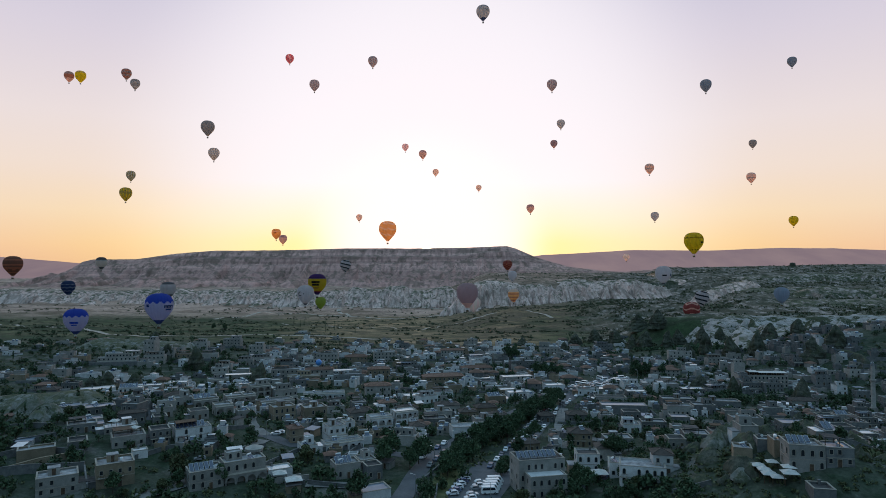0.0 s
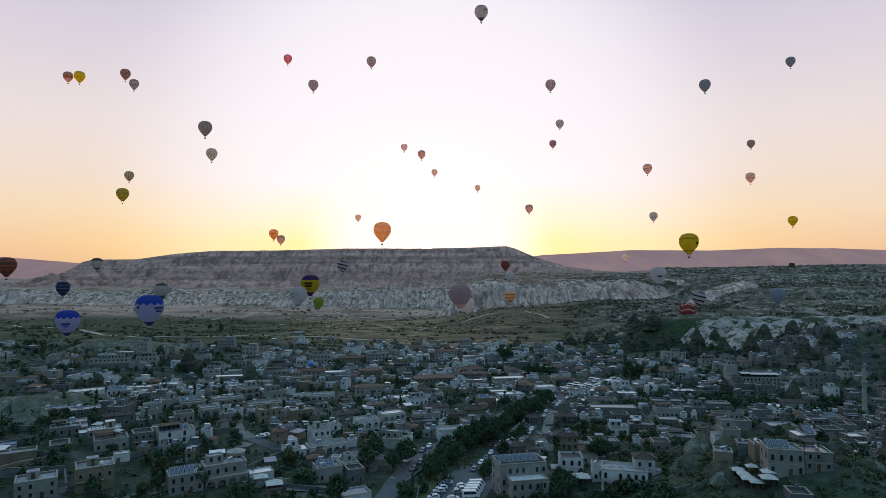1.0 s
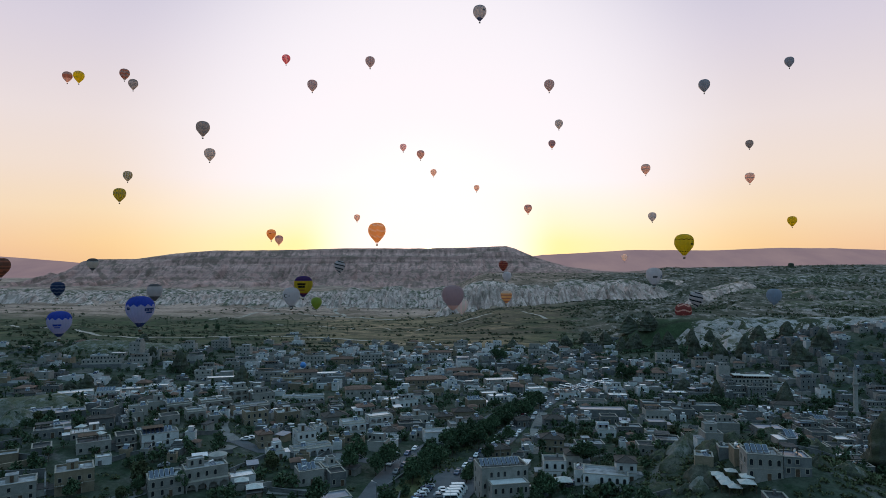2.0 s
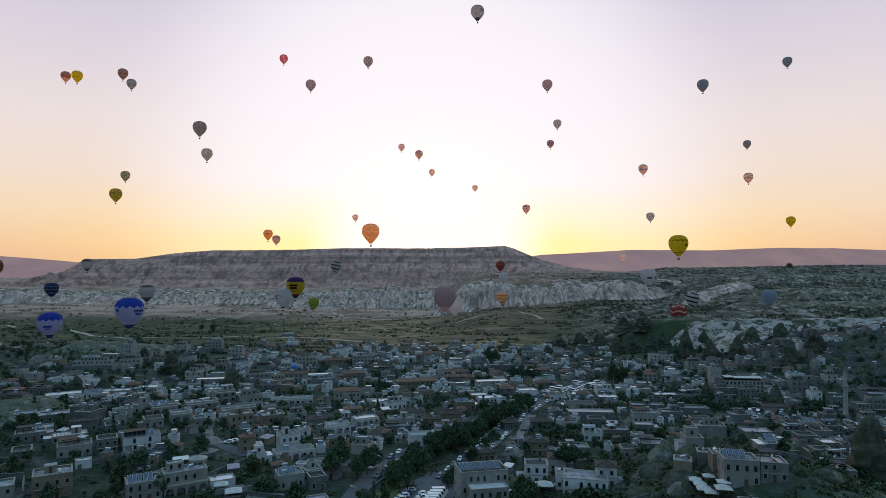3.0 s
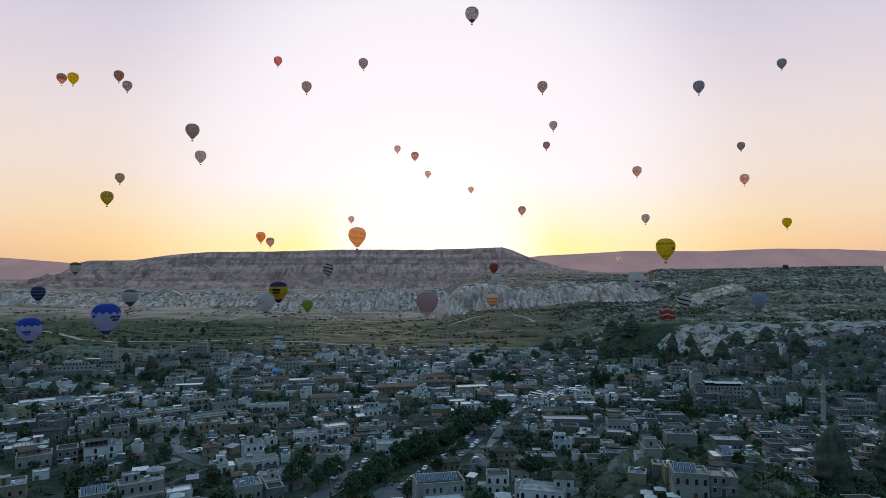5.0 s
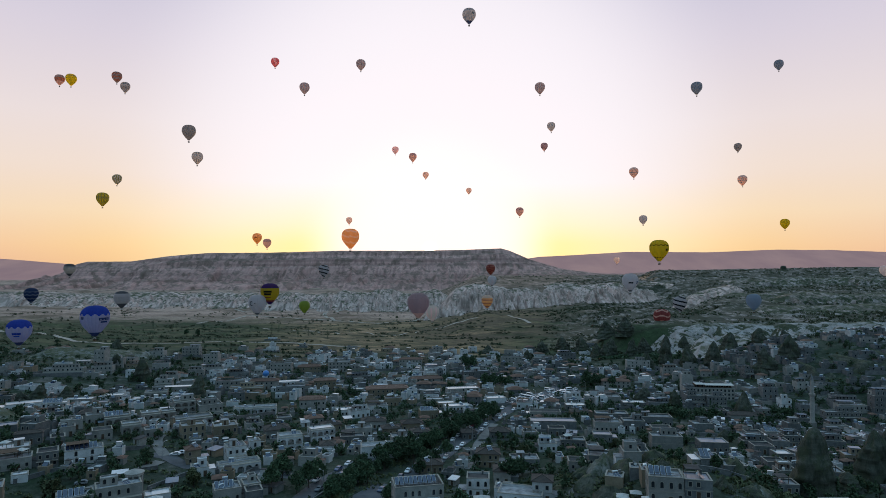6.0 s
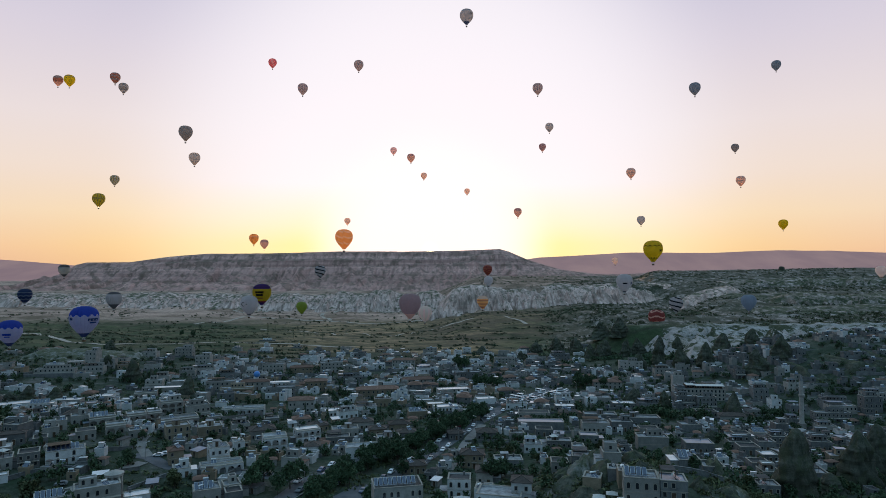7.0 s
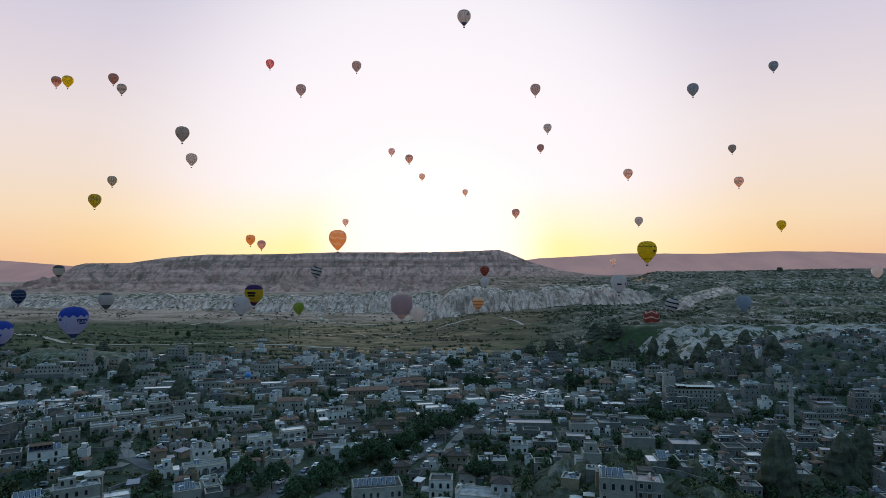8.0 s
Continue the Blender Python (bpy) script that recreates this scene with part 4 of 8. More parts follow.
def terrace_hotel(x, y, w, d, h, rz):
    """A long hotel of three storeys whose roof terrace lies under a continuous pale canopy."""
    z = gz(x + w / 2, y)
    root = thing("hotel", pose(x, y, z, 0, 0, rz), "long pale stone hotel with a canopied roof terrace", "hotel")
    FOOTPRINTS.append((pose(x, y, 0, 0, 0, rz), w, d))
    part("wall", ring_mesh("wall", 0, 0, w, d, 0.35, -4.0, h + 0.9, M_PALE, h - 0.2), root)
    part("roof", Shape().box(0.36, 0.36, h - 0.25, w - 0.36, d - 0.36, h + 0.05).mesh("roof", [M_ROOF]), root)
    fl = h / 3
    for k in range(3):
        part("string_course", ring_mesh("string_course", 0, 0, w, d, -0.01, k * fl + fl - 0.14, k * fl + fl + 0.06, M_TRIM, over=0.08), root)
        for i in range(13):
            if k == 0 and i in (3, 9):
                part("door", door_mesh(), root, pose(w * (i + 0.5) / 13, -0.02, 0.02))
            else:
                part("window", window_mesh(1.05, 1.4, k == 2), root, pose(w * (i + 0.5) / 13, 0, k * fl + 0.7))
    # dark brown block put in for the shade under the canopy
    back = part("terrace_room", Shape().box(w * 0.25, d * 0.45, h, w - 0.5, d - 0.5, h + 2.6).mesh("terrace_room", [M_WOOD]), root, label="dark brown terrace room put in for shade under the canopy")
    for i in range(7):
        part("window", window_mesh(1.6, 1.5), back, pose(w * (0.30 + 0.1 * i), d * 0.45, h + 0.6))
    for k, (x0, x1, lift) in enumerate(((w * 0.22, w * 0.40, 0.5), (w * 0.41, w * 0.99, 0.0))):
        cover = part("canopy", Shape().add([(x0, -0.3, h + 2.5 + lift), (x1, -0.3, h + 2.5 + lift), (x1, d * 0.5, h + 2.95 + lift), (x0, d * 0.5, h + 2.95 + lift), (x0, -0.3, h + 2.62 + lift), (x1, -0.3, h + 2.62 + lift), (x1, d * 0.5, h + 3.07 + lift), (x0, d * 0.5, h + 3.07 + lift)],
                                           [(3, 2, 1, 0), (4, 5, 6, 7), (0, 1, 5, 4), (1, 2, 6, 5), (2, 3, 7, 6), (3, 0, 4, 7)]).mesh("canopy", [M_CANVAS]), root, label="pale canvas canopy")
        n = 3 if k == 0 else 8
        for i in range(n + 1):
            part("post", shared(("canopy_post", k), lambda: Shape().box(-0.06, -0.06, 0, 0.06, 0.06, 1.62 + lift).mesh("post", [M_WOOD])), cover, pose(x0 + 0.2 + (x1 - x0 - 0.4) * i / n, 0.18, h + 0.9))
    for i in range(3):
        part("upper_room", Shape().box(0.6 + i * 2.4, d * 0.3, h, 2.7 + i * 2.4, d - 0.6, h + 1.8 + 0.5 * (i % 2)).mesh("upper_room", [M_GREY]), root)
    return root


def roof_room(x, y):
    """Whether a house stands at x, y."""
    for m, w, d in FOOTPRINTS[len(INVERSES):]:
        c = m @ Vector((w / 2, d / 2, 0))
        INVERSES.append((c.x, c.y, (math.hypot(w, d) / 2 + 2) ** 2, m.inverted(), w, d))
    for cx, cy, rr, inv, w, d in INVERSES:
        if (x - cx) ** 2 + (y - cy) ** 2 < rr:
            p = inv @ Vector((x, y, 0))
            if -1.5 < p.x < w + 1.5 and -1.5 < p.y < d + 1.5:
                return True
    return False


TAKEN = np.zeros((1300, 760), bool)


def claim(m, w, d, grow=1.2):
    """Marks the land under a house as built up."""
    a, b = np.meshgrid(np.arange(-grow, w + grow + 0.3, 0.6), np.arange(-grow, d + grow + 0.3, 0.6))
    px, py = m[0][0] * a + m[0][1] * b + m[0][3], m[1][0] * a + m[1][1] * b + m[1][3]
    TAKEN[np.clip(px + 600, 0, 1299).astype(int), np.clip(py - 140, 0, 759).astype(int)] = True


def taken(x, y):
    """Whether a house stands at x, y, by the map of claimed land."""
    return 0 <= x + 600 < 1300 and 0 <= y - 140 < 760 and bool(TAKEN[int(x + 600), int(y - 140)])


# ---- balloons ----
def cloth(name, base, second=None, mode="", rough=0.65):
    """Balloon cloth: gores show as faint seams; a part of the light passes through the fabric."""
    n = Nodes(name, rough, 0, 0.25)
    loc = n.local()
    g = n.noise(0.09, 3, loc)
    c = base
    c = n.mix(0.3, c, n.ramp(g, [(0.3, 0.75), (0.7, 1.0)]), "MULTIPLY")
    n.bsdf.inputs["Transmission Weight"].default_value = 0.0
    tr_ = n.node("ShaderNodeBsdfTranslucent")
    n.put(tr_.inputs[0], c)
    mx = n.node("ShaderNodeMixShader")
    mx.inputs[0].default_value = 0.82
    m = n.done(c)
    outn = [q for q in n.t.nodes if q.type == "OUTPUT_MATERIAL"][0]
    n.t.links.new(n.bsdf.outputs[0], mx.inputs[1])
    n.t.links.new(tr_.outputs[0], mx.inputs[2])
    n.t.links.new(mx.outputs[0], outn.inputs[0])
    return m


CLOTHS = {k: cloth(k + "_balloon_cloth", c) for k, c in {
    "blue": (0.06, 0.12, 0.52), "navy": (0.08, 0.11, 0.21), "white": (0.68, 0.64, 0.65), "grey": (0.62, 0.59, 0.59), "dark": (0.44, 0.42, 0.42), "slate": (0.17, 0.17, 0.18), "black": (0.03, 0.03, 0.035),
    "yellow": (0.76, 0.62, 0.06), "gold": (0.68, 0.57, 0.07), "purple": (0.10, 0.05, 0.26), "red": (0.37, 0.125, 0.115), "rose": (0.80, 0.32, 0.34), "brick": (0.55, 0.27, 0.19), "orange": (0.95, 0.55, 0.25),
    "peach": (0.95, 0.72, 0.62), "mauve": (0.55, 0.42, 0.43), "pink": (0.92, 0.68, 0.66), "lime": (0.40, 0.46, 0.14), "olive": (0.40, 0.38, 0.20), "brown": (0.27, 0.17, 0.13),
    "teal": (0.36, 0.40, 0.46), "sky": (0.40, 0.45, 0.52), "cream": (0.80, 0.71, 0.64), "rust": (0.88, 0.62, 0.52)}.items()}
PROFILE = [(0.0, 0.47), (0.13, 0.465), (0.25, 0.44), (0.355, 0.385), (0.43, 0.305), (0.48, 0.205), (0.499, 0.10), (0.5, 0.0), (0.49, -0.09), (0.46, -0.185), (0.41, -0.28), (0.345, -0.37), (0.275, -0.455), (0.205, -0.535), (0.145, -0.60), (0.105, -0.65), (0.085, -0.685)]


FINE = ("blue_white", "blue_grey", "navy_zig", "checker", "redwave", "orange", "darkred", "darkzig", "spiral")


def envelope_mesh(key, pattern):
    """An envelope one metre across, its widest ring at z=0, sewn from 24 bulging gores; pattern(angle 0..1, z) names the cloth."""
    fine = key in FINE
    n, sub = (72, 3) if fine else (48, 1)
    prof = []
    for (r0, z0), (r1, z1) in zip(PROFILE, PROFILE[1:]):
        for i in range(sub):
            t = i / sub
            prof.append((r0 + (r1 - r0) * t + 0.004 * math.sin(math.pi * t) * (r0 > 0.05), z0 + (z1 - z0) * t))
    prof.append(PROFILE[-1])
    vs, fs, ms, names = [], [], [], []
    for r, z in prof:
        for i in range(n):
            a = 2 * math.pi * i / n
            rr = r * (0.988 + 0.02 * abs(math.sin(math.pi * i * 24 / n)))
            vs.append((rr * math.sin(a), -rr * math.cos(a), z))
    for k in range(len(prof) - 1):
        for i in range(n):
            fs.append((k * n + i, (k + 1) * n + i, (k + 1) * n + (i + 1) % n, k * n + (i + 1) % n))
            name = pattern((i + 0.5) / n, (prof[k][1] + prof[k + 1][1]) / 2)
            if name not in names:
                names.append(name)
            ms.append(names.index(name))
    return mesh_of("envelope", vs, fs, [CLOTHS[q] for q in names], False, ms)


def zig(a, n):
    q = (a * n) % 1.0
    return abs(2 * q - 1)


PATTERNS = {
    "blue_white": lambda a, z: "blue" if z > 0.10 + 0.10 * zig(a, 12) else ("navy" if z < -0.53 else "white"),
    "blue_grey": lambda a, z: "teal" if z > 0.20 + 0.10 * zig(a, 12) else ("navy" if z < -0.5 else "grey"),
    "navy_zig": lambda a, z: "navy" if z > 0.22 or int((z + 0.06 * zig(a, 8) + 2) * 11) % 3 else "teal",
    "cap_white": lambda a, z: "slate" if z > 0.2 else ("grey" if 0.14 < z else ("slate" if z < -0.42 else "cream")),
    "cap_grey": lambda a, z: "slate" if z > 0.26 else ("white" if z > 0.14 else ("slate" if z < -0.36 else "grey")),
    "tour": lambda a, z: "purple" if z > 0.16 else ("yellow" if z > -0.42 else ("red" if z > -0.52 else "purple")),
    "white": lambda a, z: "white" if z > -0.58 else "slate",
    "lime": lambda a, z: "lime",
    "spiral": lambda a, z: "white" if int((a * 2 + z * 3.1 + 4) * 3) % 3 else "black",
    "mauve": lambda a, z: "mauve" if z > -0.46 else "rust",
    "redstripe": lambda a, z: "red" if int((z + 0.05 * zig(a, 4) + 2) * 10) % 2 else "brick",
    "orangestripe": lambda a, z: "cream" if z > 0.2 else ("orange" if int((z + 2) * 7) % 2 else "brick"),
    "sky": lambda a, z: "sky" if z > -0.5 else "teal",
    "redwave": lambda a, z: "peach" if int((z + 0.05 * math.sin(a * 25.13) + 2) * 12) % 4 == 0 else "red",
    "checker": lambda a, z: ("black" if int(a * 24 + (0 if z > 0.17 else 1)) % 2 else "gold") if 0.12 < z < 0.22 else (("black" if int(a * 24) % 2 else "gold") if -0.5 < z < -0.45 else "gold"),
    "grey": lambda a, z: "grey", "dark": lambda a, z: "dark", "cream": lambda a, z: "cream" if z > 0.3 or int(a * 24) % 3 else "pink", "peach": lambda a, z: "peach",
    "orange": lambda a, z: "peach" if int((z + 0.09 * math.sin(a * 14) + 2) * 12) % 4 == 0 else "orange",
    "orangeplain": lambda a, z: "orange" if z > 0.2 else ("rust" if z > 0.05 else "orange"),
    "rust": lambda a, z: "rust" if z < 0.15 else "mauve",
    "greystripe": lambda a, z: ("dark" if int(a * 24) % 2 else "cream") if z > 0.2 or z < -0.3 else "grey",
    "olivestripe": lambda a, z: "olive" if int(a * 24) % 2 else "grey",
    "goldstripe": lambda a, z: ("olive" if -0.12 < z < 0.12 else ("gold" if int(a * 24) % 2 else "olive")),
    "dusk": lambda a, z: "dark" if z > 0.1 else ("brick" if z > -0.3 else "rust"),
    "yellow": lambda a, z: "dark" if 0.24 < z < 0.3 or -0.4 < z < -0.34 else "yellow",
    "darkred": lambda a, z: "teal" if z > 0.3 else ("brick" if int((z + 0.10 * zig(a, 6) + 2) * 6) % 2 else "dark"),
    "darkzig": lambda a, z: "grey" if int((z + 0.08 * zig(a, 8) + 2) * 6) % 3 == 0 else "dark",
    "red": lambda a, z: "rose" if int(a * 12 + z * 2 + 8) % 4 else "pink",
    "mauvegrey": lambda a, z: "mauve" if int(a * 24) % 2 else "grey",
    "pink": lambda a, z: "pink", "teal": lambda a, z: "teal", "brownband": lambda a, z: "grey" if z > 0.24 else ("rust" if z > -0.05 else ("dark" if z > -0.16 else "rust")),
    "olive": lambda a, z: "gold", "brownstripe": lambda a, z: "brick" if int((z + 0.03 * zig(a, 6) + 2) * 13) % 2 else "brown",
}


def basket_mesh():
    def make():
        s = Shape()
        s.box(-0.055, -0.038, -0.87, 0.055, 0.038, -0.80, 0, 0.012)
        s.box(-0.06, -0.043, -0.803, 0.06, 0.043, -0.79, 1, 0.012)
        s.box(-0.012, -0.012, -0.735, 0.012, 0.012, -0.71, 2)
        for i in range(2):
            for j in range(2):
                s.tube((-0.05 + 0.1 * i, -0.035 + 0.07 * j, -0.795), (-0.02 + 0.04 * i, -0.02 + 0.04 * j, -0.725), 0.004, 0.004, 4, 2)
        return s.mesh("basket", [M_WICKER, M_WOOD, M_STEEL])
    return shared("basket", make)


def cables_mesh():
    def make():
        s = Shape()
        for i in range(8):
            a = 2 * math.pi * i / 8
            s.tube((0.082 * math.cos(a), 0.082 * math.sin(a), -0.63), (0.045 * math.cos(a), 0.03 * math.sin(a), -0.795), 0.0022, 0.0022, 3)
        return s.mesh("cable", [M_STEEL])
    return shared("cables", make)


def balloon(x, y, z, dia, style, words, turn=0.0, bars=()):
    """bars: unreadable lettering and marks as plain patches (angle 0..1 from the front, z, width, height, cloth)."""
    root = thing("hot_air_balloon", pose(x, y, z, 0, 0, turn) @ Matrix.Scale(dia, 4), words + " hot air balloon floating in the air", "balloon", "hot air balloons")
    env = part("envelope", shared(("env", style), lambda: envelope_mesh(style, PATTERNS[style])), root)
    part("basket", basket_mesh(), root, label="brown wicker basket with burner")
    part("cable", cables_mesh(), root)
    for a, zz, w, h, c in bars:
        if c == "crescent":
            vs, fs = [], []
            for i in range(15):
                t = radians(45 + 270 * i / 14)
                for rad, cx in ((w, 0.0), (w * 0.74, w * 0.17)):
                    dx, dz = cx + rad * math.cos(t), rad * math.sin(t)
                    q = zz + dz
                    rr = np.interp(q, [s[1] for s in PROFILE[::-1]], [s[0] for s in PROFILE[::-1]]) * 1.014
                    t2 = 2 * math.pi * a + dx / 0.5
                    vs.append((rr * math.sin(t2), -rr * math.cos(t2), q))
            part("emblem", mesh_of("emblem", vs, [(2 * i, 2 * i + 1, 2 * i + 3, 2 * i + 2) for i in range(14)], [CLOTHS["black"]]), env)
            continue
        n = 6
        rads = [np.interp(q, [p[1] for p in PROFILE[::-1]], [p[0] for p in PROFILE[::-1]]) * 1.014 for q in (zz - h / 2, zz + h / 2)]
        vs = []
        for rr, q in zip(rads, (zz - h / 2, zz + h / 2)):
            for i in range(n + 1):
                t = 2 * math.pi * a + (i / n - 0.5) * w / 0.5
                vs.append((rr * math.sin(t), -rr * math.cos(t), q))
        part("lettering", mesh_of("lettering", vs, [(i, i + 1, n + 2 + i, n + 1 + i) for i in range(n)], [CLOTHS[c]]), env)
    return root


# ---- houses of the town that can be told apart ----
house(-123.4, 187.2, 11.2, 8.5, 5.2, 32, "p", "f", "s")
house(-109.3, 194.7, 10.9, 9.3, 6.9, 32, "s", "f", "bs")
house(-72.0, 203.6, 13.6, 7.6, 6.3, 32, "p", "f", "ao")
house(-120.5, 224.5, 11.2, 8.5, 3.5, 32, "p", "f", "")
house(-109.2, 230.3, 6.9, 7.6, 5.1, 32, "g", "k", "b")
house(-101.9, 235.0, 13.1, 7.6, 4.7, 32, "w", "f", "roRP")
house(-109.3, 217.2, 5.0, 4.2, 2.6, 32, "w", "W", "x")
house(-134.4, 257.6, 6.9, 7.6, 5.5, -10, "g", "f", "")
house(-126.6, 290.7, 8.9, 7.6, 3.8, 32, "p", "f", "o")
house(-150.5, 259.2, 11.3, 7.6, 3.1, 32, "g", "b", "")
house(-142.5, 243.6, 7.1, 6.8, 2.6, 32, "p", "b", "x")
house(-129.8, 236.1, 11.7, 7.6, 2.6, 32, "p", "W", "s")
house(-143.2, 234.7, 10.1, 6.8, 2.8, 32, "g", "f", "")
house(-203.0, 343.7, 17.9, 9.3, 3.6, 32, "w", "W", "")
house(-185.1, 367.2, 15.6, 7.6, 3.9, 12, "p", "W", "")
house(-235.3, 378.9, 9.7, 6.8, 3.4, 12, "g", "f", "")
house(-250.8, 377.1, 10.0, 6.8, 2.6, 12, "g", "t", "")
house(-288.6, 432.3, 11.5, 7.6, 3.5, 12, "p", "f", "", far=True)
house(-262.2, 465.7, 27.4, 7.6, 4.7, 12, "p", "f", "a", far=True)
house(-244.1, 500.6, 9.1, 7.6, 13.9, -6, "p", "f", "u", far=True)
house(-225.2, 488.5, 10.7, 7.6, 10.4, 12, "p", "f", "s", far=True)
house(-214.1, 493.2, 14.1, 7.6, 5.9, 12, "s", "f", "", far=True)
house(-172.2, 468.3, 10.5, 7.6, 4.3, 12, "p", "f", "", far=True)
house(-156.6, 426.1, 22.6, 7.6, 4.2, 12, "p", "W", "", far=True)
house(-106.4, 302.3, 8.6, 7.6, 5.4, 32, "p", "f", "A")
house(-104.5, 333.6, 10.9, 7.6, 8.5, 32, "p", "f", "Au")
house(-91.0, 334.5, 12.2, 7.6, 6.9, 32, "p", "f", "a")
house(-102.3, 276.6, 7.7, 6.8, 4.4, 32, "p", "f", "a")
house(-76.6, 279.2, 10.1, 7.6, 6.0, 32, "s", "f", "os")
house(-62.9, 281.2, 10.1, 8.5, 6.8, 26, "s", "f", "os")
house(-47.0, 253.3, 7.7, 7.6, 6.1, 30, "w", "f", "as")
house(-42.5, 268.6, 4.5, 5.0, 5.5, 30, "w", "f", "o")
house(-44.3, 297.2, 11.7, 9.3, 4.2, 24, "p", "d", "")
house(-32.8, 278.1, 10.4, 6.8, 6.2, 22, "w", "f", "A")
house(-23.2, 298.8, 11.7, 6.8, 5.9, 26, "w", "W", "A")
house(-53.9, 235.1, 6.3, 6.8, 2.8, 26, "w", "f", "")
house(-36.7, 212.5, 8.8, 7.6, 4.4, 26, "p", "f", "oR")
house(-26.0, 212.8, 5.6, 6.1, 4.2, 26, "g", "k", "o")
house(-18.9, 256.3, 7.6, 6.8, 3.5, -14, "p", "f", "x")
house(-47.2, 376.7, 15.6, 8.5, 7.2, 12, "p", "t", "r")
house(-81.8, 361.1, 24.0, 6.8, 3.5, 12, "w", "f", "a")
house(-13.1, 429.9, 29.3, 9.3, 5.9, 12, "s", "t", "", far=True)
house(16.0, 481.0, 24.2, 8.5, 4.8, 12, "p", "t", "", far=True)
house(2.6, 402.4, 10.5, 7.6, 4.3, 12, "s", "f", "r")
house(4.6, 275.2, 15.8, 7.6, 4.6, 12, "w", "f", "b")
house(43.3, 439.6, 22.9, 8.5, 4.8, 12, "p", "W", "r", far=True)
house(50.9, 607.3, 17.7, 8.5, 5.7, 0, "w", "f", "s", far=True)
house(96.5, 605.0, 19.9, 8.5, 5.1, 0, "p", "k", "", far=True)
house(28.3, 198.6, 12.6, 6.0, 7.0, 12, "p", "W", "o")
house(25.3, 203.6, 16.1, 10.2, 10.4, 12, "p", "k", "orR")
house(54.5, 265.1, 9.7, 8.5, 5.4, -6, "s", "d", "b")
house(64.2, 315.0, 10.6, 7.6, 3.6, 0, "g", "d", "")
house(49.1, 225.2, 8.2, 7.6, 6.2, -4, "w", "k", "o")
house(58.1, 201.9, 14.3, 9.3, 5.9, -14, "w", "f", "bo")
house(69.7, 204.2, 6.4, 6.8, 6.3, -10, "w", "d", "b")
house(68.8, 259.7, 11.8, 7.6, 3.1, 0, "g", "f", "s")
house(99.4, 253.0, 10.1, 8.5, 3.5, -10, "g", "f", "")
house(106.1, 283.7, 5.4, 5.9, 3.7, -4, "p", "f", "")
terrace_hotel(207.8, 430.8, 33.6, 10.2, 7.6, -4)
house(201.9, 412.4, 11.9, 6.8, 7.1, -4, "g", "f", "a")
house(214.2, 407.9, 11.8, 6.0, 8.2, -4, "g", "f", "a")
house(212.3, 447.6, 8.1, 5.1, 12.8, -4, "p", "f", "x", far=True)
house(215.4, 378.9, 15.4, 7.6, 4.1, -8, "p", "d", "")
house(227.0, 392.2, 13.4, 6.8, 2.6, -6, "g", "d", "")
house(147.7, 345.5, 19.3, 8.5, 4.6, -6, "g", "f", "s")
house(88.1, 340.2, 24.8, 8.5, 3.9, -4, "g", "b", "x")
house(116.8, 370.5, 10.8, 6.8, 2.6, 0, "s", "d", "")
house(121.4, 411.1, 10.3, 6.8, 3.7, -3, "w", "f", "u")
house(161.0, 470.1, 20.6, 8.5, 4.7, -4, "p", "t", "", far=True)
house(222.2, 513.6, 17.5, 7.6, 5.2, 0, "p", "f", "", far=True)
house(203.1, 549.7, 20.0, 7.6, 8.7, -5, "p", "f", "a", far=True)
house(156.2, 627.5, 18.4, 7.6, 6.5, 0, "g", "f", "", far=True)
house(97.3, 190.4, 4.5, 5.0, 2.6, -14, "g", "f", "x")
house(119.9, 192.9, 6.6, 7.1, 2.6, -5, "g", "b", "xR")
house(175.1, 334.5, 9.9, 7.6, 3.5, 0, "g", "f", "x")
house(229.4, 342.0, 6.7, 7.3, 6.8, -4, "g", "f", "u")
house(262.8, 409.1, 6.7, 7.4, 5.6, -3, "w", "f", "")
house(266.8, 466.5, 6.9, 6.8, 5.6, 0, "g", "f", "a", far=True)
house(204.1, 422.5, 8.4, 6.8, 6.5, 0, "g", "f", "a", far=True)
house(86.9, 393.9, 13.1, 7.6, 3.2, -4, "w", "f", "")
house(69.3, 409.2, 13.1, 7.6, 3.3, 12, "w", "W", "x")
house(18.6, 331.5, 11.3, 7.6, 3.5, 12, "s", "d", "")
house(37.1, 394.3, 11.2, 6.8, 3.2, 12, "s", "W", "")
house(-8.1, 310.0, 13.2, 7.6, 3.8, 12, "p", "f", "s")
house(-12.9, 359.7, 11.3, 7.6, 3.8, 26, "w", "f", "")
house(-171.4, 541.6, 12.8, 7.6, 9.5, 0, "p", "f", "u", far=True)
house(-231.1, 565.4, 13.8, 7.6, 5.8, 0, "p", "f", "", far=True)
house(-212.8, 594.3, 16.7, 7.6, 8.3, 0, "p", "f", "u", far=True)
house(-108.9, 529.5, 18.2, 7.6, 6.4, 0, "p", "f", "", far=True)
house(-82.6, 519.9, 18.7, 7.6, 6.2, 12, "s", "t", "", far=True)
house(-60.2, 536.3, 19.1, 7.6, 8.4, 12, "p", "f", "s", far=True)
house(-36.4, 487.2, 19.4, 7.6, 4.9, 12, "g", "f", "", far=True)
house(-100.4, 448.3, 20.3, 7.6, 5.7, 12, "p", "t", "", far=True)
house(-76.4, 431.1, 19.5, 7.6, 5.9, 12, "g", "f", "s", far=True)
house(-55.3, 455.8, 16.2, 7.6, 7.1, 12, "s", "t", "", far=True)
house(-124.5, 445.8, 19.8, 7.6, 5.7, 12, "p", "f", "", far=True)
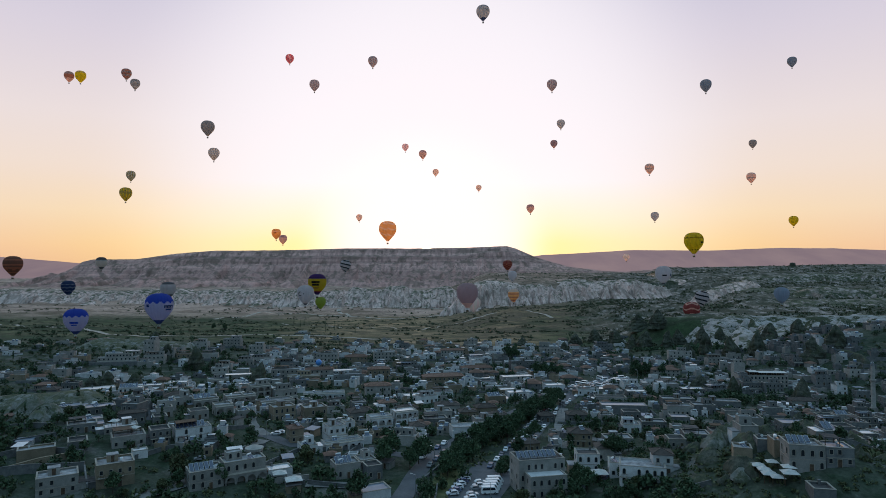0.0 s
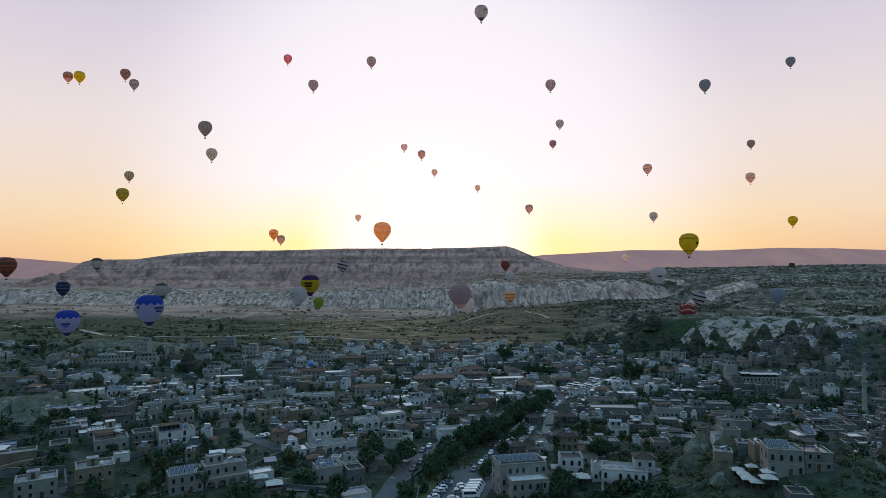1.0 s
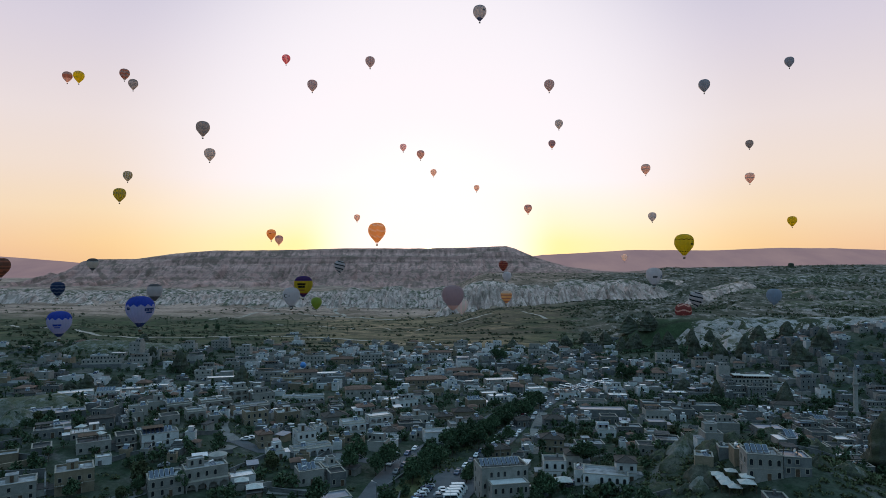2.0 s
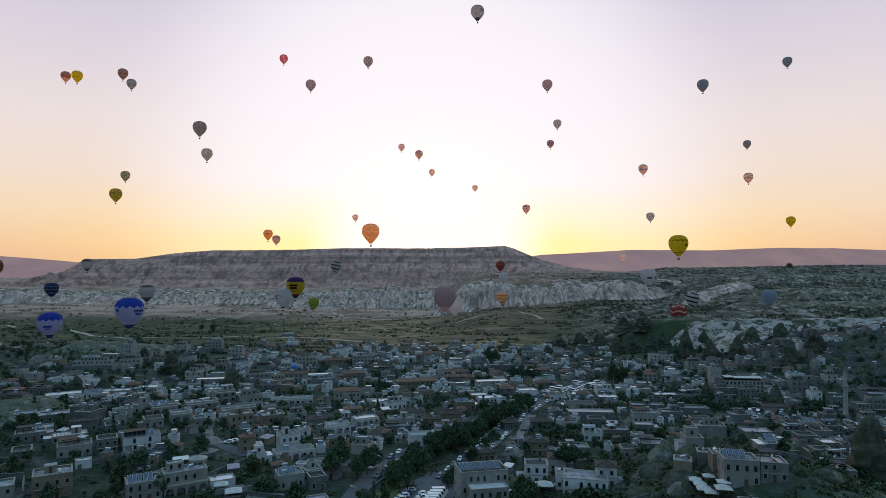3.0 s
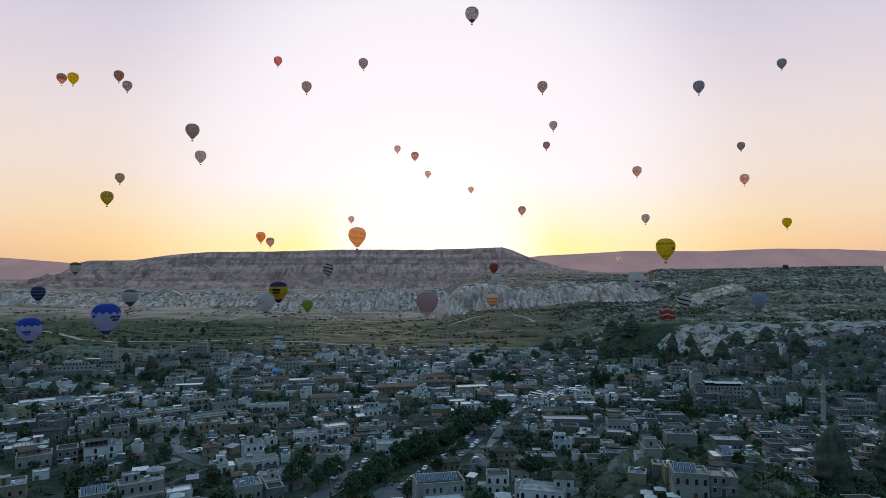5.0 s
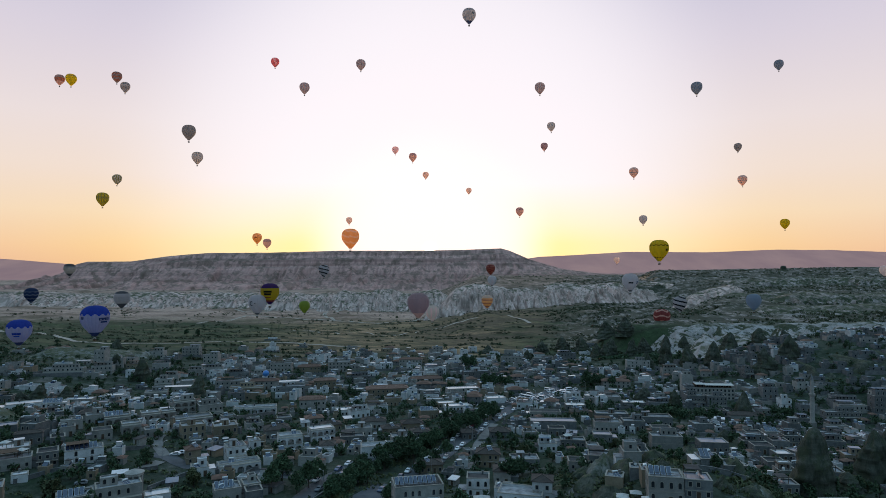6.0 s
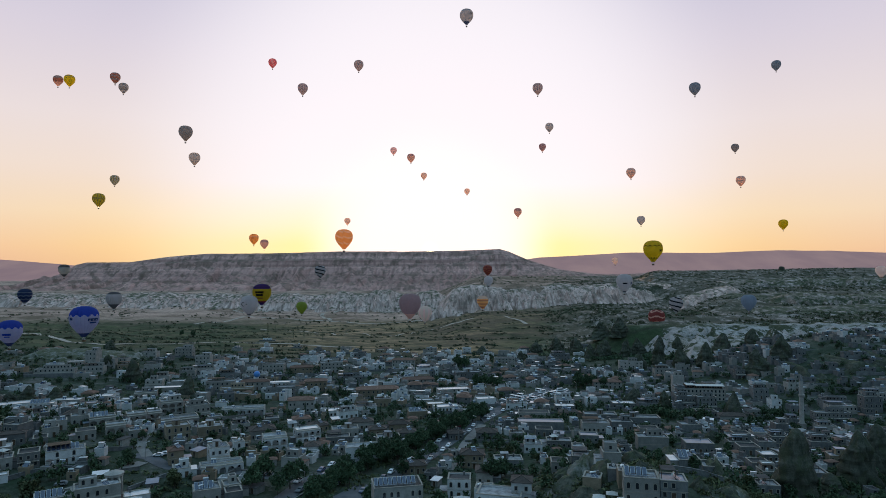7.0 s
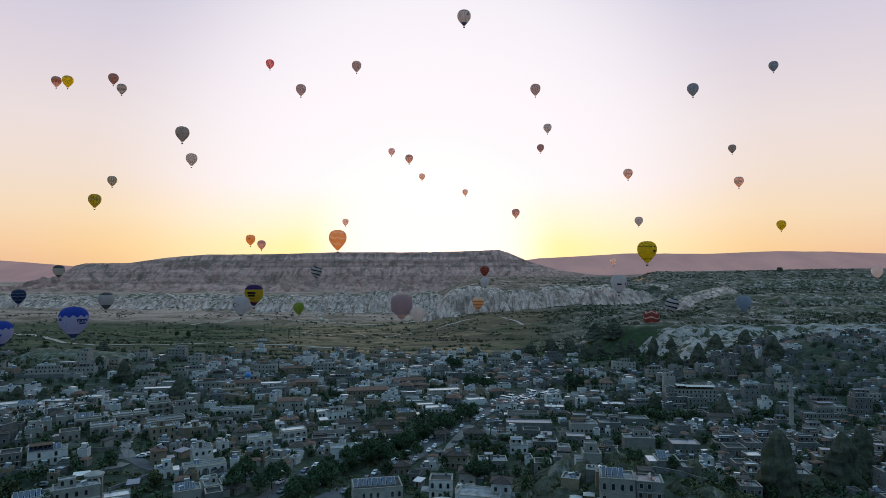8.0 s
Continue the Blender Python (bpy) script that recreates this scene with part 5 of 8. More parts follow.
house(-1.8, 578.8, 21.3, 7.6, 5.9, 0, "p", "t", "", far=True)
house(24.5, 525.8, 18.1, 7.6, 6.3, 12, "w", "f", "", far=True)
house(56.7, 505.8, 22.1, 7.6, 6.5, 12, "g", "f", "s", far=True)
house(-25.3, 195.6, 9.6, 6.8, 2.8, 26, "w", "b", "x")
house(126.0, 290.3, 8.2, 5.1, 2.7, -20, "g", "f", "x")
house(118.8, 272.6, 11.3, 6.8, 3.5, -8, "g", "f", "")
house(139.2, 294.9, 14.1, 7.6, 5.5, -6, "p", "f", "x")
house(195.9, 294.6, 7.7, 6.8, 3.9, -6, "g", "f", "")
house(222.6, 298.6, 9.5, 7.6, 3.9, -8, "g", "f", "")
house(188.4, 241.9, 7.1, 7.6, 4.0, -8, "g", "f", "")
house(289.5, 391.4, 16.4, 7.6, 5.3, -6, "p", "f", "")
house(307.8, 385.8, 10.7, 7.6, 9.9, -4, "g", "f", "o")
house(266.6, 346.9, 4.7, 5.2, 4.3, -3, "w", "f", "")
house(260.7, 306.2, 6.5, 7.1, 4.6, -6, "g", "f", "")
house(260.0, 427.1, 10.3, 6.8, 6.6, -3, "g", "f", "", far=True)
house(285.7, 430.3, 8.0, 6.8, 5.5, 0, "p", "f", "", far=True)
house(130.8, 201.4, 6.8, 7.1, 2.6, -6, "g", "f", "x")
house(214.9, 230.6, 6.6, 7.3, 8.0, -8, "g", "f", "s")
house(530.6, 691.8, 36.9, 7.6, 4.8, 0, "w", "f", "", far=True)
house(157.6, 219.5, 7.1, 6.8, 2.8, -8, "g", "f", "")
house(96.1, 159.9, 5.3, 6.0, 3.0, -12, "g", "k", "x")
house(97.1, 172.6, 9.2, 8.0, 6.6, -12, "p", "f", "orR")
house(106.4, 170.9, 7.0, 7.0, 5.0, -12, "g", "b", "P")
house(-144.6, 209.2, 11.2, 6.0, 3.0, 32, "s", "f", "x")
house(-236.2, 355.0, 11.9, 8.0, 3.5, 10, "g", "d", "")
house(-80.5, 196.5, 10.5, 8.0, 5.5, 32, "p", "f", "oR")
house(276.7, 384.9, 21.4, 6.6, 5.0, -5, "g", "f", "a")
house(149.5, 325.3, 10.0, 7.0, 3.5, -6, "p", "k", "")
house(159.1, 287.9, 12.5, 9.0, 4.5, -6, "g", "b", "")
house(291.4, 400.6, 17.4, 8.0, 4.0, -4, "g", "f", "", far=True)
house(318.2, 399.9, 15.5, 8.0, 5.0, -4, "p", "f", "")
house(-166.3, 281.9, 9.1, 8.0, 3.0, 32, "g", "d", "x")
house(-165.1, 262.5, 9.5, 8.0, 3.0, 32, "g", "b", "")
house(-131.5, 249.7, 9.7, 4.5, 4.2, 25, "g", "d", "")
house(-132.8, 218.3, 6.2, 8.0, 3.0, 32, "g", "k", "")
house(-122.3, 263.2, 6.4, 6.0, 3.5, 32, "p", "f", "")
house(-124.1, 275.3, 4.5, 6.0, 3.6, 32, "p", "f", "")
house(-134.9, 297.7, 10.6, 9.0, 3.2, 20, "p", "d", "x")
house(-116.7, 288.4, 10.9, 6.6, 4.5, 32, "p", "f", "aR")
house(-176.9, 334.7, 12.2, 7.0, 5.0, 20, "w", "W", "aR")
house(-102.3, 314.8, 6.6, 7.0, 5.0, 32, "p", "f", "A")
house(-90.6, 303.9, 17.5, 8.0, 4.0, 32, "p", "f", "a")
house(-61.4, 248.2, 5.5, 6.0, 5.5, 30, "s", "t", "")
house(-46.4, 242.7, 15.8, 5.0, 3.0, 30, "w", "f", "a")
house(-59.4, 210.2, 8.3, 6.0, 2.6, 28, "w", "W", "x")
house(-232.6, 477.1, 15.1, 8.0, 6.0, 10, "p", "f", "", far=True)
house(-264.2, 508.8, 12.0, 6.0, 3.0, 12, "p", "W", "", far=True)
house(-168.8, 446.8, 11.6, 8.0, 5.5, 12, "p", "f", "a", far=True)
house(-155.5, 405.2, 13.8, 8.0, 4.0, 20, "p", "f", "a", far=True)
house(-176.4, 392.9, 12.0, 8.0, 3.0, 12, "w", "W", "")
house(-153.5, 384.2, 9.2, 7.0, 2.6, 12, "w", "W", "x")
house(-163.6, 361.7, 6.9, 7.0, 2.6, 20, "p", "b", "x")
house(-131.8, 394.1, 8.6, 7.0, 3.0, 12, "p", "W", "")
house(-165.6, 496.1, 12.1, 7.0, 4.0, 12, "p", "f", "", far=True)
house(-201.4, 510.7, 13.2, 7.0, 4.5, 12, "p", "f", "", far=True)
house(-232.1, 523.4, 9.6, 7.0, 5.0, 0, "p", "f", "", far=True)
house(-161.1, 508.7, 17.9, 7.0, 3.5, 12, "p", "f", "", far=True)
house(-133.0, 491.1, 17.4, 7.0, 4.0, 12, "g", "f", "", far=True)
house(-113.0, 490.5, 18.0, 7.0, 4.0, 12, "p", "f", "a", far=True)
house(-109.6, 433.4, 22.4, 8.0, 4.0, 12, "s", "f", "a", far=True)
house(-101.0, 468.0, 13.0, 7.0, 3.5, 12, "w", "W", "", far=True)
house(-84.9, 465.1, 19.7, 7.0, 3.0, 12, "w", "W", "", far=True)
house(-22.3, 365.8, 13.8, 8.0, 3.5, 20, "w", "W", "")
house(-5.7, 376.1, 12.5, 8.0, 4.0, 12, "w", "f", "")
house(-93.7, 382.3, 7.8, 4.0, 2.6, 12, "w", "W", "x")
house(-107.8, 375.5, 11.8, 6.0, 3.0, 32, "p", "W", "")
house(-14.2, 277.7, 6.6, 7.0, 3.5, 12, "w", "d", "")
house(-22.1, 322.4, 9.9, 8.0, 3.0, 20, "s", "d", "")
house(-8.8, 298.2, 11.5, 7.0, 3.2, 12, "g", "f", "")
house(16.2, 296.1, 11.1, 8.0, 4.0, 12, "p", "f", "s")
house(9.2, 320.3, 8.9, 7.0, 3.0, 12, "s", "d", "")
house(24.4, 315.5, 9.4, 7.0, 3.0, 10, "g", "d", "")
house(-3.0, 333.0, 12.9, 8.0, 4.0, 12, "p", "d", "")
house(27.1, 363.8, 11.0, 8.0, 4.0, 12, "s", "f", "R")
house(41.5, 386.0, 16.2, 8.3, 3.0, 12, "w", "W", "")
house(-29.2, 220.0, 5.9, 7.0, 4.0, 28, "p", "f", "a")
house(31.2, 254.7, 9.6, 7.0, 3.2, 12, "s", "d", "")
house(60.0, 239.3, 6.4, 8.0, 4.5, -4, "p", "d", "")
house(58.2, 215.2, 5.9, 7.0, 4.5, -10, "w", "f", "")
house(81.0, 315.2, 7.2, 6.0, 3.0, 0, "p", "f", "")
house(91.5, 367.0, 18.2, 8.0, 3.0, -4, "p", "k", "")
house(114.9, 308.6, 9.0, 7.0, 3.5, -6, "g", "b", "")
house(96.7, 298.7, 11.7, 7.0, 3.0, -6, "g", "f", "s")
house(128.7, 359.2, 18.3, 8.0, 4.0, -4, "g", "f", "s")
house(121.7, 333.3, 14.3, 8.0, 4.5, -4, "p", "f", "")
house(138.1, 336.9, 11.4, 8.0, 4.5, -4, "g", "f", "o")
house(155.9, 313.9, 6.9, 6.0, 3.0, -5, "g", "b", "")
house(100.4, 207.4, 5.8, 7.0, 4.0, -5, "p", "f", "x")
house(195.8, 319.1, 8.2, 7.0, 3.2, -6, "g", "k", "")
house(209.4, 326.5, 9.3, 7.0, 3.5, -6, "p", "f", "R")
house(207.2, 304.5, 8.0, 7.0, 5.0, -4, "g", "f", "")
house(183.3, 297.3, 10.7, 7.0, 3.0, -6, "g", "f", "")
house(183.8, 287.6, 8.9, 8.0, 3.0, -6, "g", "k", "")
house(186.5, 273.5, 6.9, 7.0, 3.0, -4, "g", "W", "")
house(98.5, 183.0, 3.4, 6.0, 4.0, -10, "s", "f", "x")
house(89.6, 189.9, 5.3, 6.0, 3.5, -20, "s", "f", "x")
house(89.4, 243.4, 6.7, 7.0, 3.0, -6, "p", "k", "")
house(238.7, 400.9, 12.3, 8.0, 3.0, -4, "p", "f", "", far=True)
house(271.1, 401.9, 9.8, 7.0, 4.0, -4, "g", "f", "", far=True)
house(258.5, 381.8, 9.3, 7.0, 3.5, -4, "g", "f", "")
house(266.4, 363.7, 10.1, 8.0, 3.5, -4, "p", "f", "")
house(173.4, 402.2, 14.3, 8.0, 3.0, -4, "g", "f", "", far=True)
house(205.0, 387.6, 12.0, 7.0, 3.0, -4, "g", "k", "")
house(155.3, 397.4, 14.2, 8.0, 3.2, -4, "g", "W", "")
house(143.0, 410.9, 14.7, 8.0, 4.0, -4, "p", "f", "", far=True)
house(117.3, 390.2, 12.3, 8.0, 3.0, -4, "g", "W", "")
house(55.5, 357.8, 10.2, 7.0, 3.0, 10, "p", "f", "")
house(50.2, 314.6, 7.4, 7.0, 3.0, 10, "g", "d", "")
house(196.0, 270.1, 7.0, 7.0, 3.0, -4, "g", "f", "")
house(228.1, 315.4, 8.2, 7.0, 3.0, -4, "g", "k", "")
house(174.4, 258.6, 7.7, 7.0, 3.0, -6, "g", "k", "")
house(172.1, 245.3, 7.3, 7.0, 3.2, -6, "p", "f", "")
house(84.7, 288.6, 8.3, 7.0, 3.2, -4, "w", "f", "")
house(95.3, 324.2, 8.7, 7.0, 3.0, -4, "g", "k", "")
house(-150.4, 298.6, 7.2, 7.0, 3.0, 32, "g", "f", "")
house(-197.8, 315.4, 6.0, 7.0, 3.0, 32, "p", "f", "")
house(-117.9, 251.4, 5.2, 7.0, 3.0, 32, "g", "k", "")
house(-91.5, 275.8, 5.2, 6.0, 3.0, 32, "p", "f", "")
house(-75.3, 325.5, 6.8, 6.0, 3.4, 32, "p", "f", "")
house(-57.5, 309.3, 8.5, 7.0, 3.2, 26, "p", "f", "")
house(-49.0, 335.0, 7.6, 7.0, 3.0, 20, "g", "f", "")
house(-34.2, 337.8, 9.4, 7.0, 3.0, 20, "p", "t", "")
house(-108.6, 264.7, 7.7, 7.0, 3.2, 32, "p", "k", "")


# ---- roads, square and tracks ----
ROAD_MAIN = ribbon("road_main", [(-16, 188), (-12, 205), (-9, 223), (-2, 247), (13, 288), (35, 330), (57, 372)], 7, M_ASPHALT, "worn grey asphalt street beside a belt of trees")
ROAD_LOT = ribbon("road_car_park", [(5, 186), (13, 207), (25, 240), (41, 288), (59, 339), (81, 390), (106, 433), (142, 459)], 9.5, M_ASPHALT, "wide asphalt street with parked cars", lift=0.15)
ribbon("car_park", [(6, 190), (10, 204), (17, 222), (24, 238)], 19, M_ASPHALT, "asphalt car park full of cars", "car park", lift=0.10)
ribbon("lawn_strip", [(-3, 190), (-2, 204), (1, 217), (5, 232)], 8, M_GRASS, "strip of lawn between two streets", "lawn", lift=0.12)
ROAD_BUS = ribbon("bus_park", [(84, 402), (97, 418), (111, 434), (126, 452)], 22, M_ASPHALT, "asphalt coach park with cars and minibuses", "car park", lift=0.12)
ROAD_YARD = ribbon("car_park_upper", [(-50, 423), (-40, 424), (-29, 423)], 14, M_ASPHALT, "asphalt car park between houses", "car park", lift=0.16)
ROAD_WEST = ribbon("road_west", [(-80, 254), (-73, 255), (-60, 247), (-42, 249), (-28, 246), (-18, 243), (-5, 240)], 6, M_ASPHALT, "narrow grey street between gardens", lift=0.14)
ribbon("road_up", [(-73, 255), (-86, 276), (-89, 307), (-87, 344)], 4.5, M_PAVE, "steep paved lane climbing between houses", lift=0.18)
ribbon("road_alley", [(-122, 259), (-134, 284), (-163, 347)], 5, M_ASPHALT, "narrow lane with a few parked cars")
ribbon("road_low", [(-96, 192), (-85, 200), (-85, 211), (-77, 232), (-72, 249)], 5, M_PAVE, "pale dusty lane past the hotel garden")
ribbon("road_east", [(98, 414), (128, 478), (136, 557)], 8, M_ASPHALT, "asphalt street curving through the town", lift=0.2)
ribbon("road_street", [(52, 261), (58, 306), (69, 350)], 5, M_PAVE, "narrow paved street between houses", lift=0.2)
ribbon("road_front", [(40, 202), (53, 218), (61, 218), (72, 232)], 5, M_ASPHALT, "short asphalt street with parked cars", lift=0.2)
ribbon("road_side", [(-46, 208), (-31, 208), (-18, 204)], 5, M_PAVE, "paved lane below the garden wall", lift=0.2)
for k, pts in enumerate((
    [(-494, 1323), (-458, 1442), (-444, 1530), (-326, 1447), (-211, 1395), (-105, 1349), (-5, 1405), (104, 1477)],
    [(-213, 1406), (-264, 1556), (-222, 1666), (-150, 1728), (-66, 1619), (24, 1593)],
    [(-533, 1678), (-453, 1613), (-421, 1725), (-519, 1789), (-588, 1850)],
    [(-323, 1231), (-190, 1119), (-71, 980), (17, 1100), (136, 1180), (184, 1016)],
    [(-884, 1221), (-611, 954), (-418, 751), (-326, 702), (-230, 760), (-60, 740)],
)):
    ribbon("dirt_track_%d" % (k + 1), pts, 9 if k < 3 else 6, M_TRACK, "pale winding dirt track across dry fields", "track", lift=0.5, step=12)


# ---- further houses filling the quarters ----
NEAR_CONES = ((174, 226, 9, 26), (209, 245, 9, 22), (228, 262, 8, 21), (240, 258, 8, 19), (190, 232, 7, 9), (219, 250, 6, 12), (182, 314, 4.5, 7.5))
GROVES = ((252, 391), (262, 401), (266, 390), (253, 405), (190, 373), (203, 385), (228, 415), (180, 394), (314, 417), (320, 416), (232, 382), (267, 384), (291, 400), (304, 365), (206, 237), (214, 243), (213, 235), (161, 231), (237, 405),
          (72, 288), (80, 299), (102, 353), (108, 361), (116, 368), (130, 385), (95, 275), (149, 403), (158, 409), (172, 416), (154, 468), (164, 479), (154, 493), (-17, 329), (-38, 296), (-76, 437), (-28, 443), (13, 522), (42, 510), (49, 472), (176, 384), (184, 388), (196, 378), (210, 376), (168, 392), (218, 398), (240, 396), (258, 396), (245, 388), (150, 300), (160, 306), (168, 300))
FAR_MATS = [M_STONE, M_PALE, M_GREY, M_PLASTER, M_ROOF, M_TILE, M_DARKROOF, M_WHITEROOF, M_GLASS, M_TRIM, M_PANEL, M_TANK]


def far_block(s, m, w, d, h, wall, roof, rnd, gear=None):
    """One distant house in the joined mass: walls, roof, window recesses with surrounds."""
    k = len(s.v)
    s.box(0, 0, -3, w, d, h, wall)
    if roof == 5:
        s.prism([(-0.4, -0.4), (w + 0.4, -0.4), (w + 0.4, d + 0.4), (-0.4, d + 0.4)], h, h + min(w, d) * 0.22, 5, 0.35)
    else:
        s.box(0.3, 0.3, h - 0.2, w - 0.3, d - 0.3, h + 0.02, roof)
        s.box(-0.05, -0.05, h, w + 0.05, 0.28, h + 0.55, wall).box(-0.05, d - 0.28, h, w + 0.05, d + 0.05, h + 0.55, wall)
        s.box(-0.05, 0.28, h, 0.28, d - 0.28, h + 0.55, wall).box(w - 0.28, 0.28, h, w + 0.05, d - 0.28, h + 0.55, wall)
        if rnd.random() < 0.42:
            q, e = rnd.uniform(0.1, 0.4) * w, rnd.uniform(1.5, 2.3)
            s.box(q, d * 0.4, h, q + w * 0.5, d * 0.85, h + e, wall).box(q - 0.1, d * 0.4 - 0.1, h + e, q + w * 0.5 + 0.1, d * 0.85 + 0.1, h + e + 0.15, rnd.choice((4, 6, 6, 7)))
    n, fl = max(1, int(w / 3.6)), max(1, round(h / 3.1))
    for f in range(fl):
        for i in range(n):
            if rnd.random() < 0.35:
                continue
            cx, z0 = w * (i + 0.5) / n, f * h / fl + 0.9
            s.box(cx - 0.75, -0.09, z0 - 0.12, cx + 0.75, 0, z0, 9)
            s.box(cx - 0.45, -0.03, z0, cx + 0.45, 0, z0 + 1.2, 8)
    if rnd.random() < 0.6 and w > 6:
        side = rnd.choice((-1, 1))
        a0, a1, hh = (w, w + rnd.uniform(2.5, 5), h * rnd.uniform(0.45, 0.8)) if side > 0 else (-rnd.uniform(2.5, 5), 0, h * rnd.uniform(0.45, 0.8))
        s.box(a0, d * 0.15, -3, a1, d * 0.9, hh, wall).box(a0 - 0.1, d * 0.15 - 0.1, hh, a1 + 0.1, d * 0.9 + 0.1, hh + 0.14, rnd.choice((4, 6, 6, 7, 5)))
    for i in range(k, len(s.v)):
        s.v[i] = tuple(m @ Vector(s.v[i]))
    if gear is not None and roof != 5:
        k = len(gear.v)
        for _ in range(rnd.choice((0, 0, 1, 1, 2))):
            gx, gy = rnd.uniform(0.5, max(0.6, w - 2.5)), rnd.uniform(0.8, max(0.9, d - 2.2))
            gear.add([(gx, gy, h + 0.25), (gx + 1.9, gy, h + 0.25), (gx + 1.9, gy + 1.5, h + 1.35), (gx, gy + 1.5, h + 1.35), (gx, gy + 0.06, h + 0.15), (gx + 1.9, gy + 0.06, h + 0.15), (gx + 1.9, gy + 1.56, h + 1.25), (gx, gy + 1.56, h + 1.25)],
                     [(0, 1, 2, 3), (7, 6, 5, 4), (0, 4, 5, 1), (1, 5, 6, 2), (2, 6, 7, 3), (3, 7, 4, 0)], 10)
            gear.tube((gx, gy + 1.75, h + 1.5), (gx + 1.9, gy + 1.75, h + 1.5), 0.3, 0.3, 8, 11)
            gear.box(gx + 0.1, gy + 1.65, h, gx + 0.2, gy + 1.8, h + 1.3, 11).box(gx + 1.7, gy + 1.65, h, gx + 1.8, gy + 1.8, h + 1.3, 11)
        turn = m @ pose(w / 2, d / 2, 0, 0, 0, rnd.choice((-25, 0, 0, 15, 30, 180))) @ pose(-w / 2, -d / 2, 0)
        for i in range(k, len(gear.v)):
            gear.v[i] = tuple(turn @ Vector(gear.v[i]))


SHEDS = []


